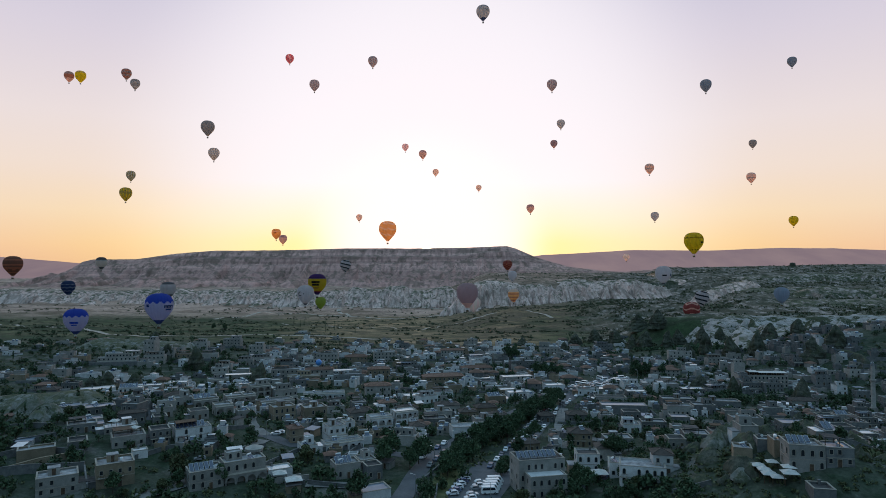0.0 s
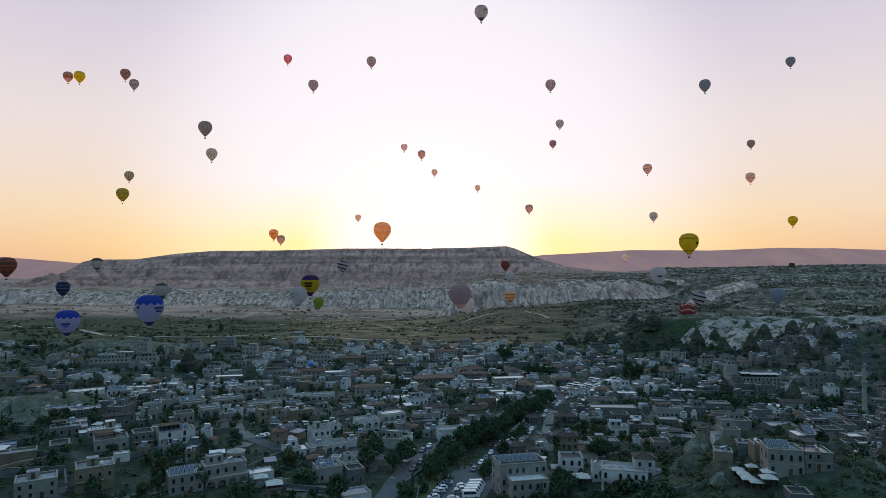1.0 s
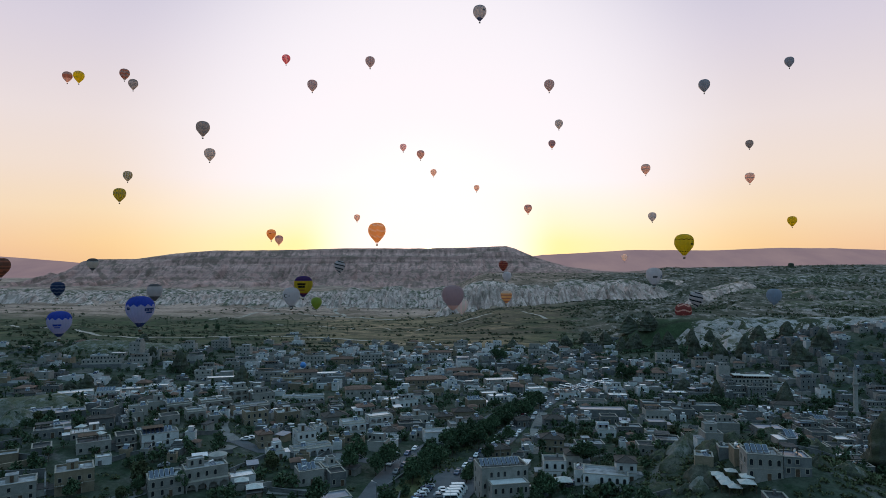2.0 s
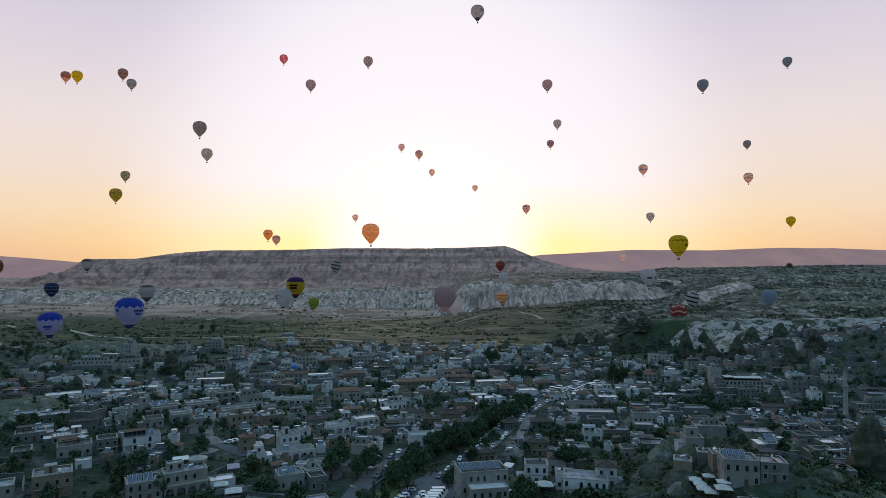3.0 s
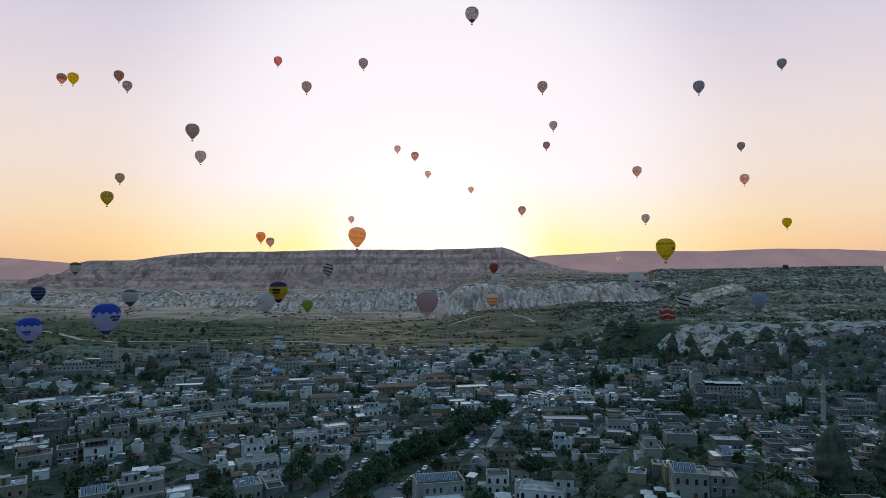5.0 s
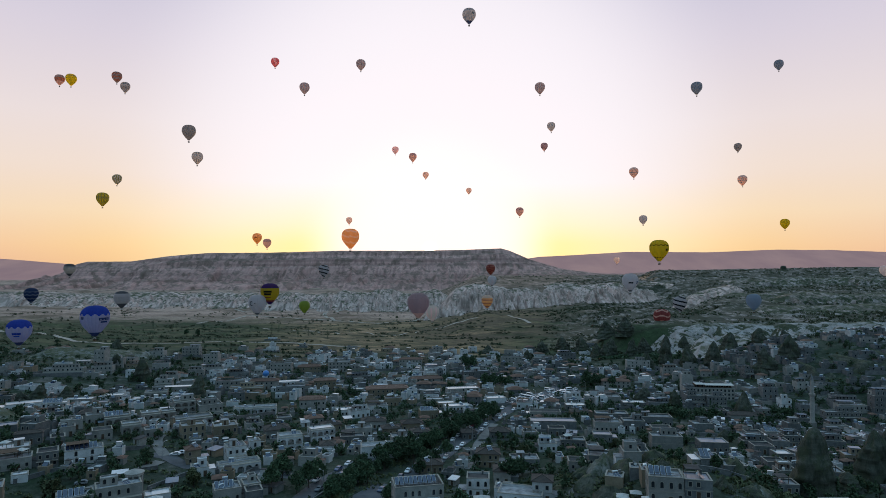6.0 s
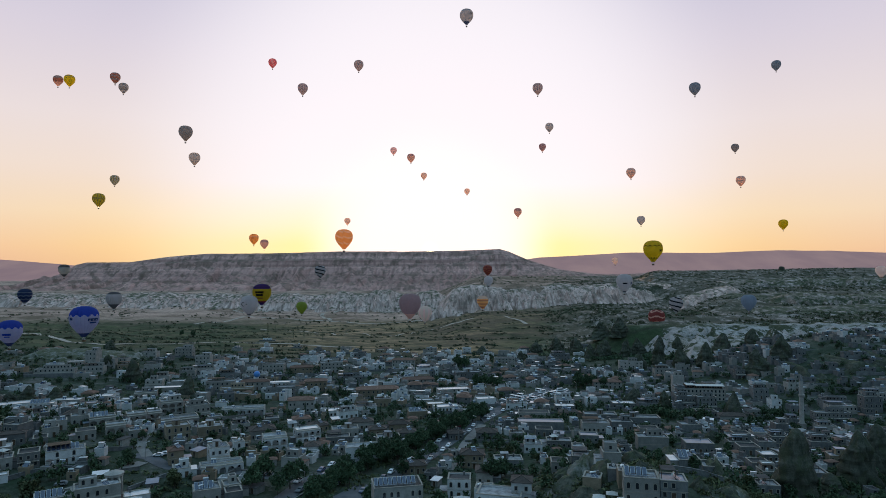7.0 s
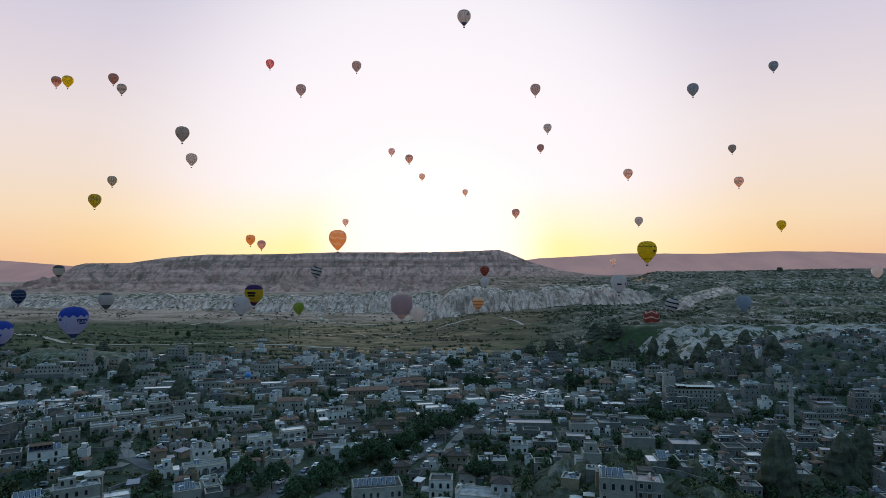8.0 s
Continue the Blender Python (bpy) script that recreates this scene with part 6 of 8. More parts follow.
def town_fill():
    rnd = random.Random(21)
    roads = [p.xy for line in (ROAD_MAIN, ROAD_LOT, ROAD_WEST, ROAD_BUS, ROAD_YARD) for p in line]
    near, mass, gear, walls = 0, Shape(), Shape(), Shape()
    spots = [(m.translation.x, m.translation.y) for m, _, _ in FOOTPRINTS]
    for row in range(60):
        y = 203 + row * 8.6 + row * row * 0.03
        half = 0.76 * y + 60
        x = -half
        while x < half + 40:
            w, d = rnd.uniform(5.0, 12), rnd.uniform(4.5, 8)
            px, py = x + rnd.uniform(-2, 2), y + rnd.uniform(-4, 4)
            gap = rnd.uniform(2, 12) * (1 + max(0, y - 420) / 500)
            x += w + gap * 0.8
            u = px / py
            keep = 0.74 if py > 400 or u > 0.70 or u < -0.80 else 0.0
            if u < -0.30 and py > 420:
                keep = 0.10 if py < 620 else 0.0
            if py > 600:
                keep *= max(0.0, 1 - (py - 600) / 120) if u > -0.16 else 0.1
            if u > 0.30 and py > 560:
                keep = 0.0
            if px < -150 and py < 330:
                keep *= 0.3
            if 62 < px + w and px < 135 and 170 < py < 265:
                keep = 0.0
            if u > 0.3 and py > 300:
                keep *= 0.7
            if any((px + w / 2 - q[0]) ** 2 + (py + d / 2 - q[1]) ** 2 < (q[2] + 6) ** 2 for q in NEAR_CONES) or any((px + w / 2 - a) ** 2 + (py + d / 2 - b) ** 2 < 90 for a, b in GROVES):
                continue
            if rnd.random() > keep:
                continue
            if any((q.x - px - w / 2) ** 2 + (q.y - py - d / 2) ** 2 < 13.5 ** 2 for q in roads):
                continue
            if -14 < px + w / 2 - (py - 205) * 0.44 < 16 and py < 400:
                continue
            if any(roof_room(px + w * a, py + d * b) for a in (0, 0.5, 1) for b in (0, 0.5, 1)):
                continue
            rz, h = (rnd.gauss(28, 9) if px < 40 and py < 360 else rnd.uniform(-24, 18)), rnd.choice((2.4, 2.6, 2.8, 2.9, 3.0, 3.2, 4.2, 5.4) if u < 0.25 else (2.4, 2.5, 2.6, 2.8, 3.0, 3.6))
            if py < 395 and near < 180:
                near += 1
                house(px, py, w, d, h, rz, rnd.choice("sppgwwww" if u < 0.25 else "ggggsp"), rnd.choice("fffffffkktWWb" if u < 0.25 else "fffkkkkkWb"), rnd.choice(("l", "ls", "s", "lu", "o", "r", "a", "b", "l", "")), far=py > 330)
            else:
                m = pose(px, py, gz(px + w / 2, py), 0, 0, rz)
                FOOTPRINTS.append((pose(px, py, 0, 0, 0, rz), w, d))
                far_block(mass, m, w, d, h, rnd.choice((0, 1, 1, 1, 3, 3, 3, 2) if u < 0.2 else (1, 1, 2, 2, 2, 3)), rnd.choice((4, 4, 4, 4, 5, 6, 7, 7) if u < 0.2 else (4, 4, 4, 6, 6, 6, 5, 7)), rnd, gear)
    for i in range(900):
        y = rnd.uniform(195, 380)
        x = rnd.uniform(-0.8, 0.9) * y + 20
        if len(SHEDS) < 28 and not any((x - q[0]) ** 2 + (y - q[1]) ** 2 < (q[2] + 4) ** 2 for q in NEAR_CONES) and not (60 < x < 140 and 165 < y < 240) and not roof_room(x, y) and not roof_room(x + 4, y + 3) and not any((q.x - x - 2) ** 2 + (q.y - y - 2) ** 2 < 80 for q in roads) and not (-14 < x - (y - 205) * 0.46 < 14):
            SHEDS.append((x, y))
            w, d, h = rnd.uniform(3, 5.5), rnd.uniform(2.8, 4.5), rnd.uniform(2.1, 2.7)
            rz, wall = rnd.uniform(-30, 30), rnd.choice((M_GREY, M_STONE, M_PALE, M_PLASTER))
            root = thing("shed", pose(x, y, gz(x, y), 0, 0, rz), "small stone shed with a sheet roof in a yard", "shed", "sheds in the yards")
            FOOTPRINTS.append((pose(x, y, 0, 0, 0, rz), w, d))
            part("wall", Shape().box(0, 0, -2, w, d, h).mesh("wall", [wall]), root)
            s = Shape().add([(-0.3, -0.4, h + 0.02), (w + 0.3, -0.4, h + 0.02), (w + 0.3, d + 0.3, h + 0.5), (-0.3, d + 0.3, h + 0.5), (-0.3, -0.4, h + 0.12), (w + 0.3, -0.4, h + 0.12), (w + 0.3, d + 0.3, h + 0.6), (-0.3, d + 0.3, h + 0.6)],
                            [(3, 2, 1, 0), (4, 5, 6, 7), (0, 1, 5, 4), (1, 2, 6, 5), (2, 3, 7, 6), (3, 0, 4, 7)])
            part("roof", s.mesh("roof", [rnd.choice((M_WHITEROOF, M_BLUEROOF, M_ROOF, M_DARKROOF, M_TILE))]), root)
            part("door", door_mesh(), root, pose(w / 2, -0.02, 0.0) @ Matrix.Scale(0.9, 4))
    for m, w, d in FOOTPRINTS:
        claim(m, w, d)
    for line in (ROAD_MAIN, ROAD_LOT, ROAD_WEST, ROAD_BUS, ROAD_YARD):
        for p in line:
            claim(pose(p.x - 5, p.y - 5, 0), 10, 10)
    made = 0
    for _ in range(14000):
        y = 225 + 390 * rnd.random() ** 1.1
        x = rnd.uniform(-0.62, 0.86) * y + 20
        u, w, d = x / y, rnd.uniform(3.6, 8.5), rnd.uniform(3.6, 6.5)
        near_ = y < 400
        if near_:
            w, d = rnd.uniform(2.6, 5.2), rnd.uniform(2.4, 4.5)
            if (u < 0.22 and fbm(x, y, 34, 2, 77) < 0.52) or (60 < x < 140 and y < 240) or any((x - q[0]) ** 2 + (y - q[1]) ** 2 < (q[2] + 5) ** 2 for q in NEAR_CONES):
                continue
        if (u < -0.30 and y > 415) or -14 < x + w / 2 - (y - 205) * 0.44 < 16 or made > 900 or (u > 0.3 and y > 545):
            continue
        rz = rnd.choice((0, 8, 20, -14))
        m = pose(x, y, gz(x + w / 2, y), 0, 0, rz)
        if any(taken(*(m @ Vector((w * a, d * b, 0))).xy) for a in (0, 0.5, 1) for b in (0, 0.5, 1)) or float(fbm(x, y, 34, 2, 77)) < 0.42 or any((x - a) ** 2 + (y - b) ** 2 < 80 for a, b in GROVES):
            continue
        made += 1
        claim(m, w, d, 0.6)
        far_block(mass, m, w, d, rnd.uniform(2.0, 2.9) if near_ else rnd.choice((2.5, 2.7, 2.9, 3.2, 4.4, 5.2)), rnd.choice((0, 1, 1, 3, 3, 2) if u < 0.2 else (1, 3, 2, 2, 2)), rnd.choice((4, 4, 4, 6, 7, 7, 5)), rnd, gear)
    for _ in range(420):
        m, w, d = rnd.choice(FOOTPRINTS)
        if m.translation.y < 300:
            continue
        k, z = len(walls.v), gz(m.translation.x, m.translation.y) + 1.4
        e, f = rnd.uniform(2, 7), rnd.uniform(3, 8)
        walls.box(-e, -f, -3, w + e, -f + 0.3, 1.5, 0).box(w + e - 0.3, -f + 0.3, -3, w + e, d * 0.5, 1.5, 0)
        base = pose(m.translation.x, m.translation.y, z - 1.4) @ m.to_3x3().to_4x4()
        for i in range(k, len(walls.v)):
            walls.v[i] = tuple(base @ Vector(walls.v[i]))
    solid("distant_yard_walls", walls.mesh("distant_yard_walls", [M_GREY]), "low grey rubble walls round the yards of distant houses", "walls", kind="stuff")
    solid("distant_solar_heaters", gear.mesh("distant_solar_heaters", FAR_MATS), "solar panels with white tanks on distant flat roofs", "solar heaters", kind="stuff")
    solid("distant_houses", mass.mesh("distant_houses", FAR_MATS), "crowded stone and plaster houses of the far quarters", "houses", kind="stuff")


town_fill()


# ---- trees ----
def leaf_cloud(rnd, blobs, count, leaf):
    """Crown: leaf sprays scattered through uneven blobs (x, y, z, rx, rz); gaps stay between them."""
    vs, fs = [], []
    for _ in range(count):
        bx, by, bz, rx, rz_ = rnd.choice(blobs)
        while True:
            p = Vector((rnd.uniform(-1, 1), rnd.uniform(-1, 1), rnd.uniform(-1, 1)))
            if 0.35 < p.length < 1:
                break
        c = Vector((bx + p.x * rx, by + p.y * rx, bz + p.z * rz_))
        q = Euler((rnd.uniform(-1.2, 1.2), rnd.uniform(-1.2, 1.2), rnd.uniform(0, 6.3))).to_matrix()
        s = leaf * rnd.uniform(0.6, 1.3)
        k = len(vs)
        for a, b, e in ((-1, 0, 0), (0, -0.55, 0.12), (1, 0, 0), (0, 0.55, -0.12)):
            vs.append(c + q @ Vector((a * s, b * s, e * s)))
        fs.append((k, k + 1, k + 2, k + 3))
    return vs, fs


def tree_model(name, seed, height, spread, leafmat, label, tall=False):
    rnd = random.Random(seed)
    root = thing(name, pose(0, 0, -60), label, "tree", "trees of the town")
    s = Shape()
    if tall:
        s.tube((0, 0, -0.4), (0, 0, height * 0.6), 0.20, 0.10, 7).tube((0, 0, height * 0.6), (0.1, 0, height * 0.95), 0.10, 0.03, 6)
        blobs = [(rnd.uniform(-0.2, 0.2), rnd.uniform(-0.2, 0.2), height * (0.16 + 0.8 * i / 9), spread * (0.55 + 0.5 * math.sin(0.35 + 2.4 * i / 9)), height * 0.09) for i in range(10)]
        count = 700
    else:
        fork = height * rnd.uniform(0.28, 0.36)
        s.tube((0, 0, -0.4), (0.1, 0, fork), 0.24, 0.16, 7)
        blobs = []
        for i in range(7):
            a = 2 * math.pi * i / 7 + rnd.uniform(-0.3, 0.3)
            r = spread * rnd.uniform(0.35, 0.62) * (0.5 if i == 6 else 1)
            e = Vector((r * math.cos(a), r * math.sin(a), height * rnd.uniform(0.36, 0.74)))
            s.tube((0.1, 0, fork * 0.95), e, 0.11, 0.04, 5)
            blobs.append((e.x, e.y, e.z, spread * rnd.uniform(0.32, 0.5), height * rnd.uniform(0.16, 0.24)))
        blobs.append((0, 0, height * 0.82, spread * 0.42, height * 0.17))
        count = 980
    part("trunk", s.mesh("trunk", [M_BARK]), root)
    vs, fs = leaf_cloud(rnd, blobs, count, spread * 0.13)
    part("crown", mesh_of("crown", vs, fs, [leafmat]), root)
    return root


TREES = [tree_model("broadleaf_tree", 1, 8.0, 3.4, M_LEAF, "dark green leafy broadleaf tree beside the houses"),
         tree_model("broadleaf_tree", 2, 6.2, 2.9, M_LEAF, "dark green leafy broadleaf tree beside the houses"),
         tree_model("broadleaf_tree", 3, 9.5, 3.8, M_LEAF, "large dark green leafy tree along the street"),
         tree_model("olive_tree", 4, 5.0, 2.4, M_LEAF2, "small grey-green garden tree beside a house"),
         tree_model("broadleaf_tree", 5, 7.0, 3.9, M_LEAF2, "wide olive-green leafy tree in a garden"),
         tree_model("poplar_tree", 6, 15.0, 1.5, M_LEAF, "tall narrow dark green poplar tree", True)]


def plant(kind, x, y, size=1.0, rnd=random):
    copy_thing(TREES[kind], pose(x, y, gz(x, y) - 0.1, 0, 0, rnd.uniform(0, 360)) @ Matrix.Scale(size, 4))


def plant_all():
    rnd = random.Random(5)
    belt = [(-1, 217), (3, 229), (10, 250), (21, 276), (36, 308), (54, 347), (71, 386)]
    for i in range(len(belt) - 1):
        (x0, y0), (x1, y1) = belt[i], belt[i + 1]
        n = max(4, int(math.hypot(x1 - x0, y1 - y0) / 2.2))
        for k in range(n):
            t = (k + rnd.random()) / n
            plant(rnd.choice((0, 1, 2, 2, 0)), x0 + (x1 - x0) * t + rnd.uniform(-3.2, 3.2) * (1 + (y0 - 200) / 120), y0 + (y1 - y0) * t + rnd.uniform(-2, 2), rnd.uniform(0.7, 1.05), rnd)
    for x, y, k, s in ((-27, 196, 2, 1.1), (-6, 200, 0, 0.9), (-20, 236, 2, 1.2), (-22, 229, 2, 1.0), (28, 268, 2, 1.2), (20, 275, 2, 1.1), (-79, 206, 4, 1.0), (-73, 203, 0, 0.9), (-88, 207, 4, 1.1), (48, 205, 2, 0.9), (66, 240, 2, 1.1), (70, 245, 0, 1.1),
                       (57, 330, 2, 1.2), (72, 470, 2, 1.3), (78, 468, 2, 1.3), (84, 470, 2, 1.2), (90, 466, 0, 1.3), (60, 560, 2, 1.6), (66, 562, 2, 1.4), (155, 470, 2, 1.2), (150, 476, 2, 1.3), (162, 480, 0, 1.2), (168, 470, 2, 1.0),
                       (-537, 1214, 5, 1.2), (-257, 1055, 5, 1.1), (-248, 1068, 5, 0.9), (-306, 863, 5, 0.8), (-164, 857, 5, 1.0), (-158, 896, 5, 0.9), (-310, 870, 0, 1.3), (-324, 868, 0, 1.2), (-121, 848, 5, 0.8),
                       (118, 205, 1, 0.8), (124, 192, 1, 0.8), (70, 176, 2, 1.0), (63, 178, 2, 0.9), (-4, 200, 1, 0.8), (0, 208, 1, 0.7), (-9, 232, 2, 1.1), (-7, 238, 2, 1.0), (-12, 226, 2, 0.9), (21, 222, 1, 0.9), (22, 226, 0, 0.8), (24, 231, 1, 0.9), (31, 254, 0, 0.9), (34, 262, 2, 0.9), (37, 271, 0, 0.9), (42, 280, 2, 0.9)):
        plant(k, x, y, s, rnd)
    made, tries = 0, 0
    vs, fs, wood = [], [], Shape()
    count = 150
    while made < 2500 and tries < 30000:
        tries += 1
        y = 188 + (430 if rnd.random() < 0.85 else 560) * rnd.random() ** 1.2
        x = rnd.uniform(-0.84, 0.92) * y + 20
        if tries <= 420:
            gx, gy = GROVES[tries % len(GROVES)]
            x, y = rnd.gauss(gx, 5), rnd.gauss(gy, 6)
        elif float(fbm(x, y, 40, 2, 14)) < 0.45 and rnd.random() < 0.5:
            continue
        if taken(x, y) or any((q.x - x) ** 2 + (q.y - y) ** 2 < 36 for q in ROAD_LOT + ROAD_WEST + ROAD_MAIN):
            continue
        if 74 < x < 150 and 160 < y < 240 and rnd.random() < 0.85:
            continue
        made += 1
        size = rnd.uniform(0.35, 0.95)
        if y < 300 and count < 300:
            count += 1
            plant(rnd.choice((0, 0, 1, 1, 1, 2, 3, 3, 4)), x, y, size, rnd)
            continue
        z, r, hh = gz(x, y), 3.0 * size, 7.5 * size
        wood.tube((x, y, z - 0.4), (x, y, z + hh * 0.4), 0.2, 0.1, 5)
        if rnd.random() < 0.03:
            blobs, hh = [(x, y, z + 11 * size * (0.2 + 0.16 * i), 1.1 * size * (1.1 - 0.16 * i), 1.6 * size) for i in range(5)], 11 * size
        else:
            blobs = [(x + rnd.uniform(-0.5, 0.5) * r, y + rnd.uniform(-0.5, 0.5) * r, z + hh * rnd.uniform(0.28, 0.6), r * rnd.uniform(0.5, 0.75), hh * rnd.uniform(0.2, 0.3)) for _ in range(5)]
        v, f = leaf_cloud(rnd, blobs, 84, r * 0.28)
        k = len(vs)
        vs += v
        fs += [tuple(k + i for i in q) for q in f]
    solid("distant_tree_crowns", mesh_of("distant_tree_crowns", vs, fs, [M_LEAF]), "dark green crowns of trees between distant houses", "trees", kind="stuff")
    solid("distant_tree_trunks", wood.mesh("distant_tree_trunks", [M_BARK]), "trunks of trees between distant houses", "trees", kind="stuff")


plant_all()
for ob in TREES:
    for child in ob.children_recursive:
        bpy.data.objects.remove(child)
    bpy.data.objects.remove(ob)


def scrub_field(name, label, count, area, size, seed, mat=M_SCRUB, thresh=0.5):
    """Bushes and scrub too many to count: sprays of leaves on the land."""
    rnd = random.Random(seed)
    vs, fs, made, tries = [], [], 0, 0
    while made < count and tries < count * 12:
        tries += 1
        x, y = area(rnd)
        if float(fbm(x, y, size * 22, 3, seed)) < thresh or taken(x, y):
            continue
        made += 1
        s = size * rnd.uniform(0.5, 1.5)
        z = gz(x, y)
        v, f = leaf_cloud(rnd, [(x, y, z + s * 0.45, s, s * 0.6), (x + s * 0.7, y, z + s * 0.3, s * 0.6, s * 0.45)], 16, s * 0.5)
        k = len(vs)
        vs += v
        fs += [tuple(k + i for i in q) for q in f]
    solid(name, mesh_of(name, vs, fs, [mat]), label, "shrubs", kind="stuff")


scrub_field("field_scrub", "dark green hedges and bushes in the strip fields", 3600, lambda r: ((lambda y: (lambda x: (x, y + 0.12 * x + r.gauss(0, 2.5)))(r.uniform(-0.85, 0.4) * y))(600 + 37 * r.randint(0, 19))), 1.7, 41, M_SCRUB, 0.50)
scrub_field("plateau_scrub", "dark scrub over the slopes of the plateau", 5600, lambda r: ((lambda y: (r.uniform(0.2, 0.9) * y, y))(r.uniform(660, 2000))), 2.3, 43, M_SCRUB, 0.46)
scrub_field("valley_scrub", "scattered bushes below the mesa", 1800, lambda r: ((lambda y: (r.uniform(-0.9, 0.4) * y, y))(r.uniform(1200, 2350))), 2.6, 47, M_SCRUB, 0.52)
scrub_field("town_scrub", "bushes and weeds between walls and gardens", 4500, lambda r: ((lambda y: (r.uniform(-0.85, 0.9) * y + 20, y))(r.uniform(170, 560))), 1.0, 53, M_LEAF2, 0.42)
scrub_field("cliff_scrub", "dark bushes in the gullies of the white slopes", 1500, lambda r: (r.uniform(180, 560), r.uniform(575, 640)), 2.4, 59, M_LEAF, 0.5)

for i, (x, y, r, h) in enumerate(((-188, 466, 9, 19), (-123, 411, 8, 18), (-220, 492, 8, 16), (-206, 377, 9, 13), (-191, 378, 8, 12), (244, 694, 12, 18), (221, 556, 9, 17), (245, 570, 9, 22), (252, 536, 10, 20), (266, 517, 10, 23), (231, 394, 8, 18),
                                  (187, 395, 7, 15), (174, 416, 7, 12), (284, 470, 10, 20), (310, 483, 12, 20), (126, 633, 7, 12), (89, 681, 8, 11), (193, 685, 12, 18), (225, 704, 14, 20), (206, 640, 8, 16), (300, 560, 9, 20), (330, 570, 10, 18),
                                  *NEAR_CONES, (200, 648, 9, 17), (219, 660, 10, 19), (236, 644, 9, 20), (252, 655, 10, 18), (268, 634, 9, 21), (281, 622, 8, 18), (240, 690, 9, 15), (150, 690, 9, 14), (175, 705, 12, 17), (-213, 372, 7, 10), (-176, 470, 6, 12), (-300, 640, 8, 12))):
    build_cone(x, y, r, h, 100 + i * 7, blunt=0.72 if (x, y, r, h) in NEAR_CONES else 0.92)

for i, (x, y, r, h) in enumerate(((96, 214, 6, 5), (104, 221, 7, 6), (112, 212, 5, 4), (88, 202, 5, 3.5), (99, 198, 6, 4), (122, 206, 6, 5), (130, 216, 6, 5), (136, 204, 6, 6), (78, 188, 5, 3), (108, 230, 6, 4), (142, 226, 5, 5), (90, 184, 5, 4), (118, 225, 7, 4),
                                  (-168, 262, 8, 5), (-182, 272, 9, 7), (-196, 262, 8, 6), (-152, 270, 6, 4))):
    build_outcrop(x, y, r, h, 11 + i * 5, M_KNOLL if i in (0, 1, 6, 13, 14, 15, 16) else M_CONE)
scrub_field("hill_scrub", "grass tufts and bushes over the rocky knoll", 900, lambda r: (r.uniform(66, 150), r.uniform(160, 245)), 0.9, 61, M_LEAF2, 0.40)
rnd_rock = random.Random(9)
for i in range(22):
    x, y = rnd_rock.uniform(72, 150), rnd_rock.uniform(165, 240)
    if not taken(x, y):
        build_outcrop(x, y, rnd_rock.uniform(1.8, 4), rnd_rock.uniform(1.2, 3), 200 + i * 3, rnd_rock.choice((M_CONE, M_KNOLL)))
rnd_hill = random.Random(17)
for i in range(40):
    x, y = rnd_hill.uniform(320, 480), rnd_hill.uniform(425, 585)
    if not any(taken(x + a, y + b) for a in (-4, 0, 4) for b in (-4, 0, 4)):
        if i % 3:
            build_cone(x, y, rnd_hill.uniform(4, 8), rnd_hill.uniform(7, 15), 400 + i * 3, blunt=0.8)
        else:
            build_outcrop(x, y, rnd_hill.uniform(5, 10), rnd_hill.uniform(3, 7), 500 + i * 3, rnd_hill.choice((M_CONE, M_KNOLL, M_WHITE)))


# ---- solar water heaters and other roof things ----
def solar_model():
    root = thing("solar_water_heater", pose(0, 0, -60), "roof solar water heater with two glass panels and a white tank", "solar heater", "solar heaters on the roofs")
    tilt = pose(0, 0, 0.5, 30, 0, 0)
    for i in range(2):
        part("panel", shared("solar_panel", lambda: Shape().box(-0.48, 0, 0, 0.48, 1.9, 0.07, 0).box(-0.44, 0.05, 0.07, 0.44, 1.85, 0.078, 1).mesh("panel", [M_STEEL, M_PANEL])), root, tilt @ pose(-0.52 + 1.04 * i, -0.9, 0))
    part("tank", shared("solar_tank", lambda: Shape().tube((-0.95, 0.95, 1.35), (0.95, 0.95, 1.35), 0.30, 0.30, 12).mesh("tank", [M_TANK])), root, label="white enamelled tank")
    s = Shape()
    for x in (-0.8, 0.8):
        s.tube((x, 0.9, 0), (x, 0.95, 1.1), 0.03, 0.03, 4).tube((x, -0.8, 0), (x, 0.9, 0.02), 0.03, 0.03, 4).tube((x, -0.8, 0), (x, 0.95, 1.1), 0.03, 0.03, 4)
    part("stand", s.mesh("stand", [M_STEEL]), root)
    return root


def tank_model():
    root = thing("water_tank", pose(0, 0, -60), "white cylindrical water tank standing on a flat roof", "tank", "water tanks on the roofs")
    part("tank", Shape().turned([(0.5, 0.25), (0.55, 0.35), (0.55, 1.2), (0.45, 1.35), (0.18, 1.42)], 14).mesh("tank", [M_TANK], True), root)
    s = Shape()
    for a in ((-0.4, -0.4), (0.4, -0.4), (-0.4, 0.4), (0.4, 0.4)):
        s.box(a[0] - 0.04, a[1] - 0.04, 0, a[0] + 0.04, a[1] + 0.04, 0.28)
    s.box(-0.5, -0.5, 0.2, 0.5, 0.5, 0.26)
    part("stand", s.mesh("stand", [M_STEEL]), root)
    return root


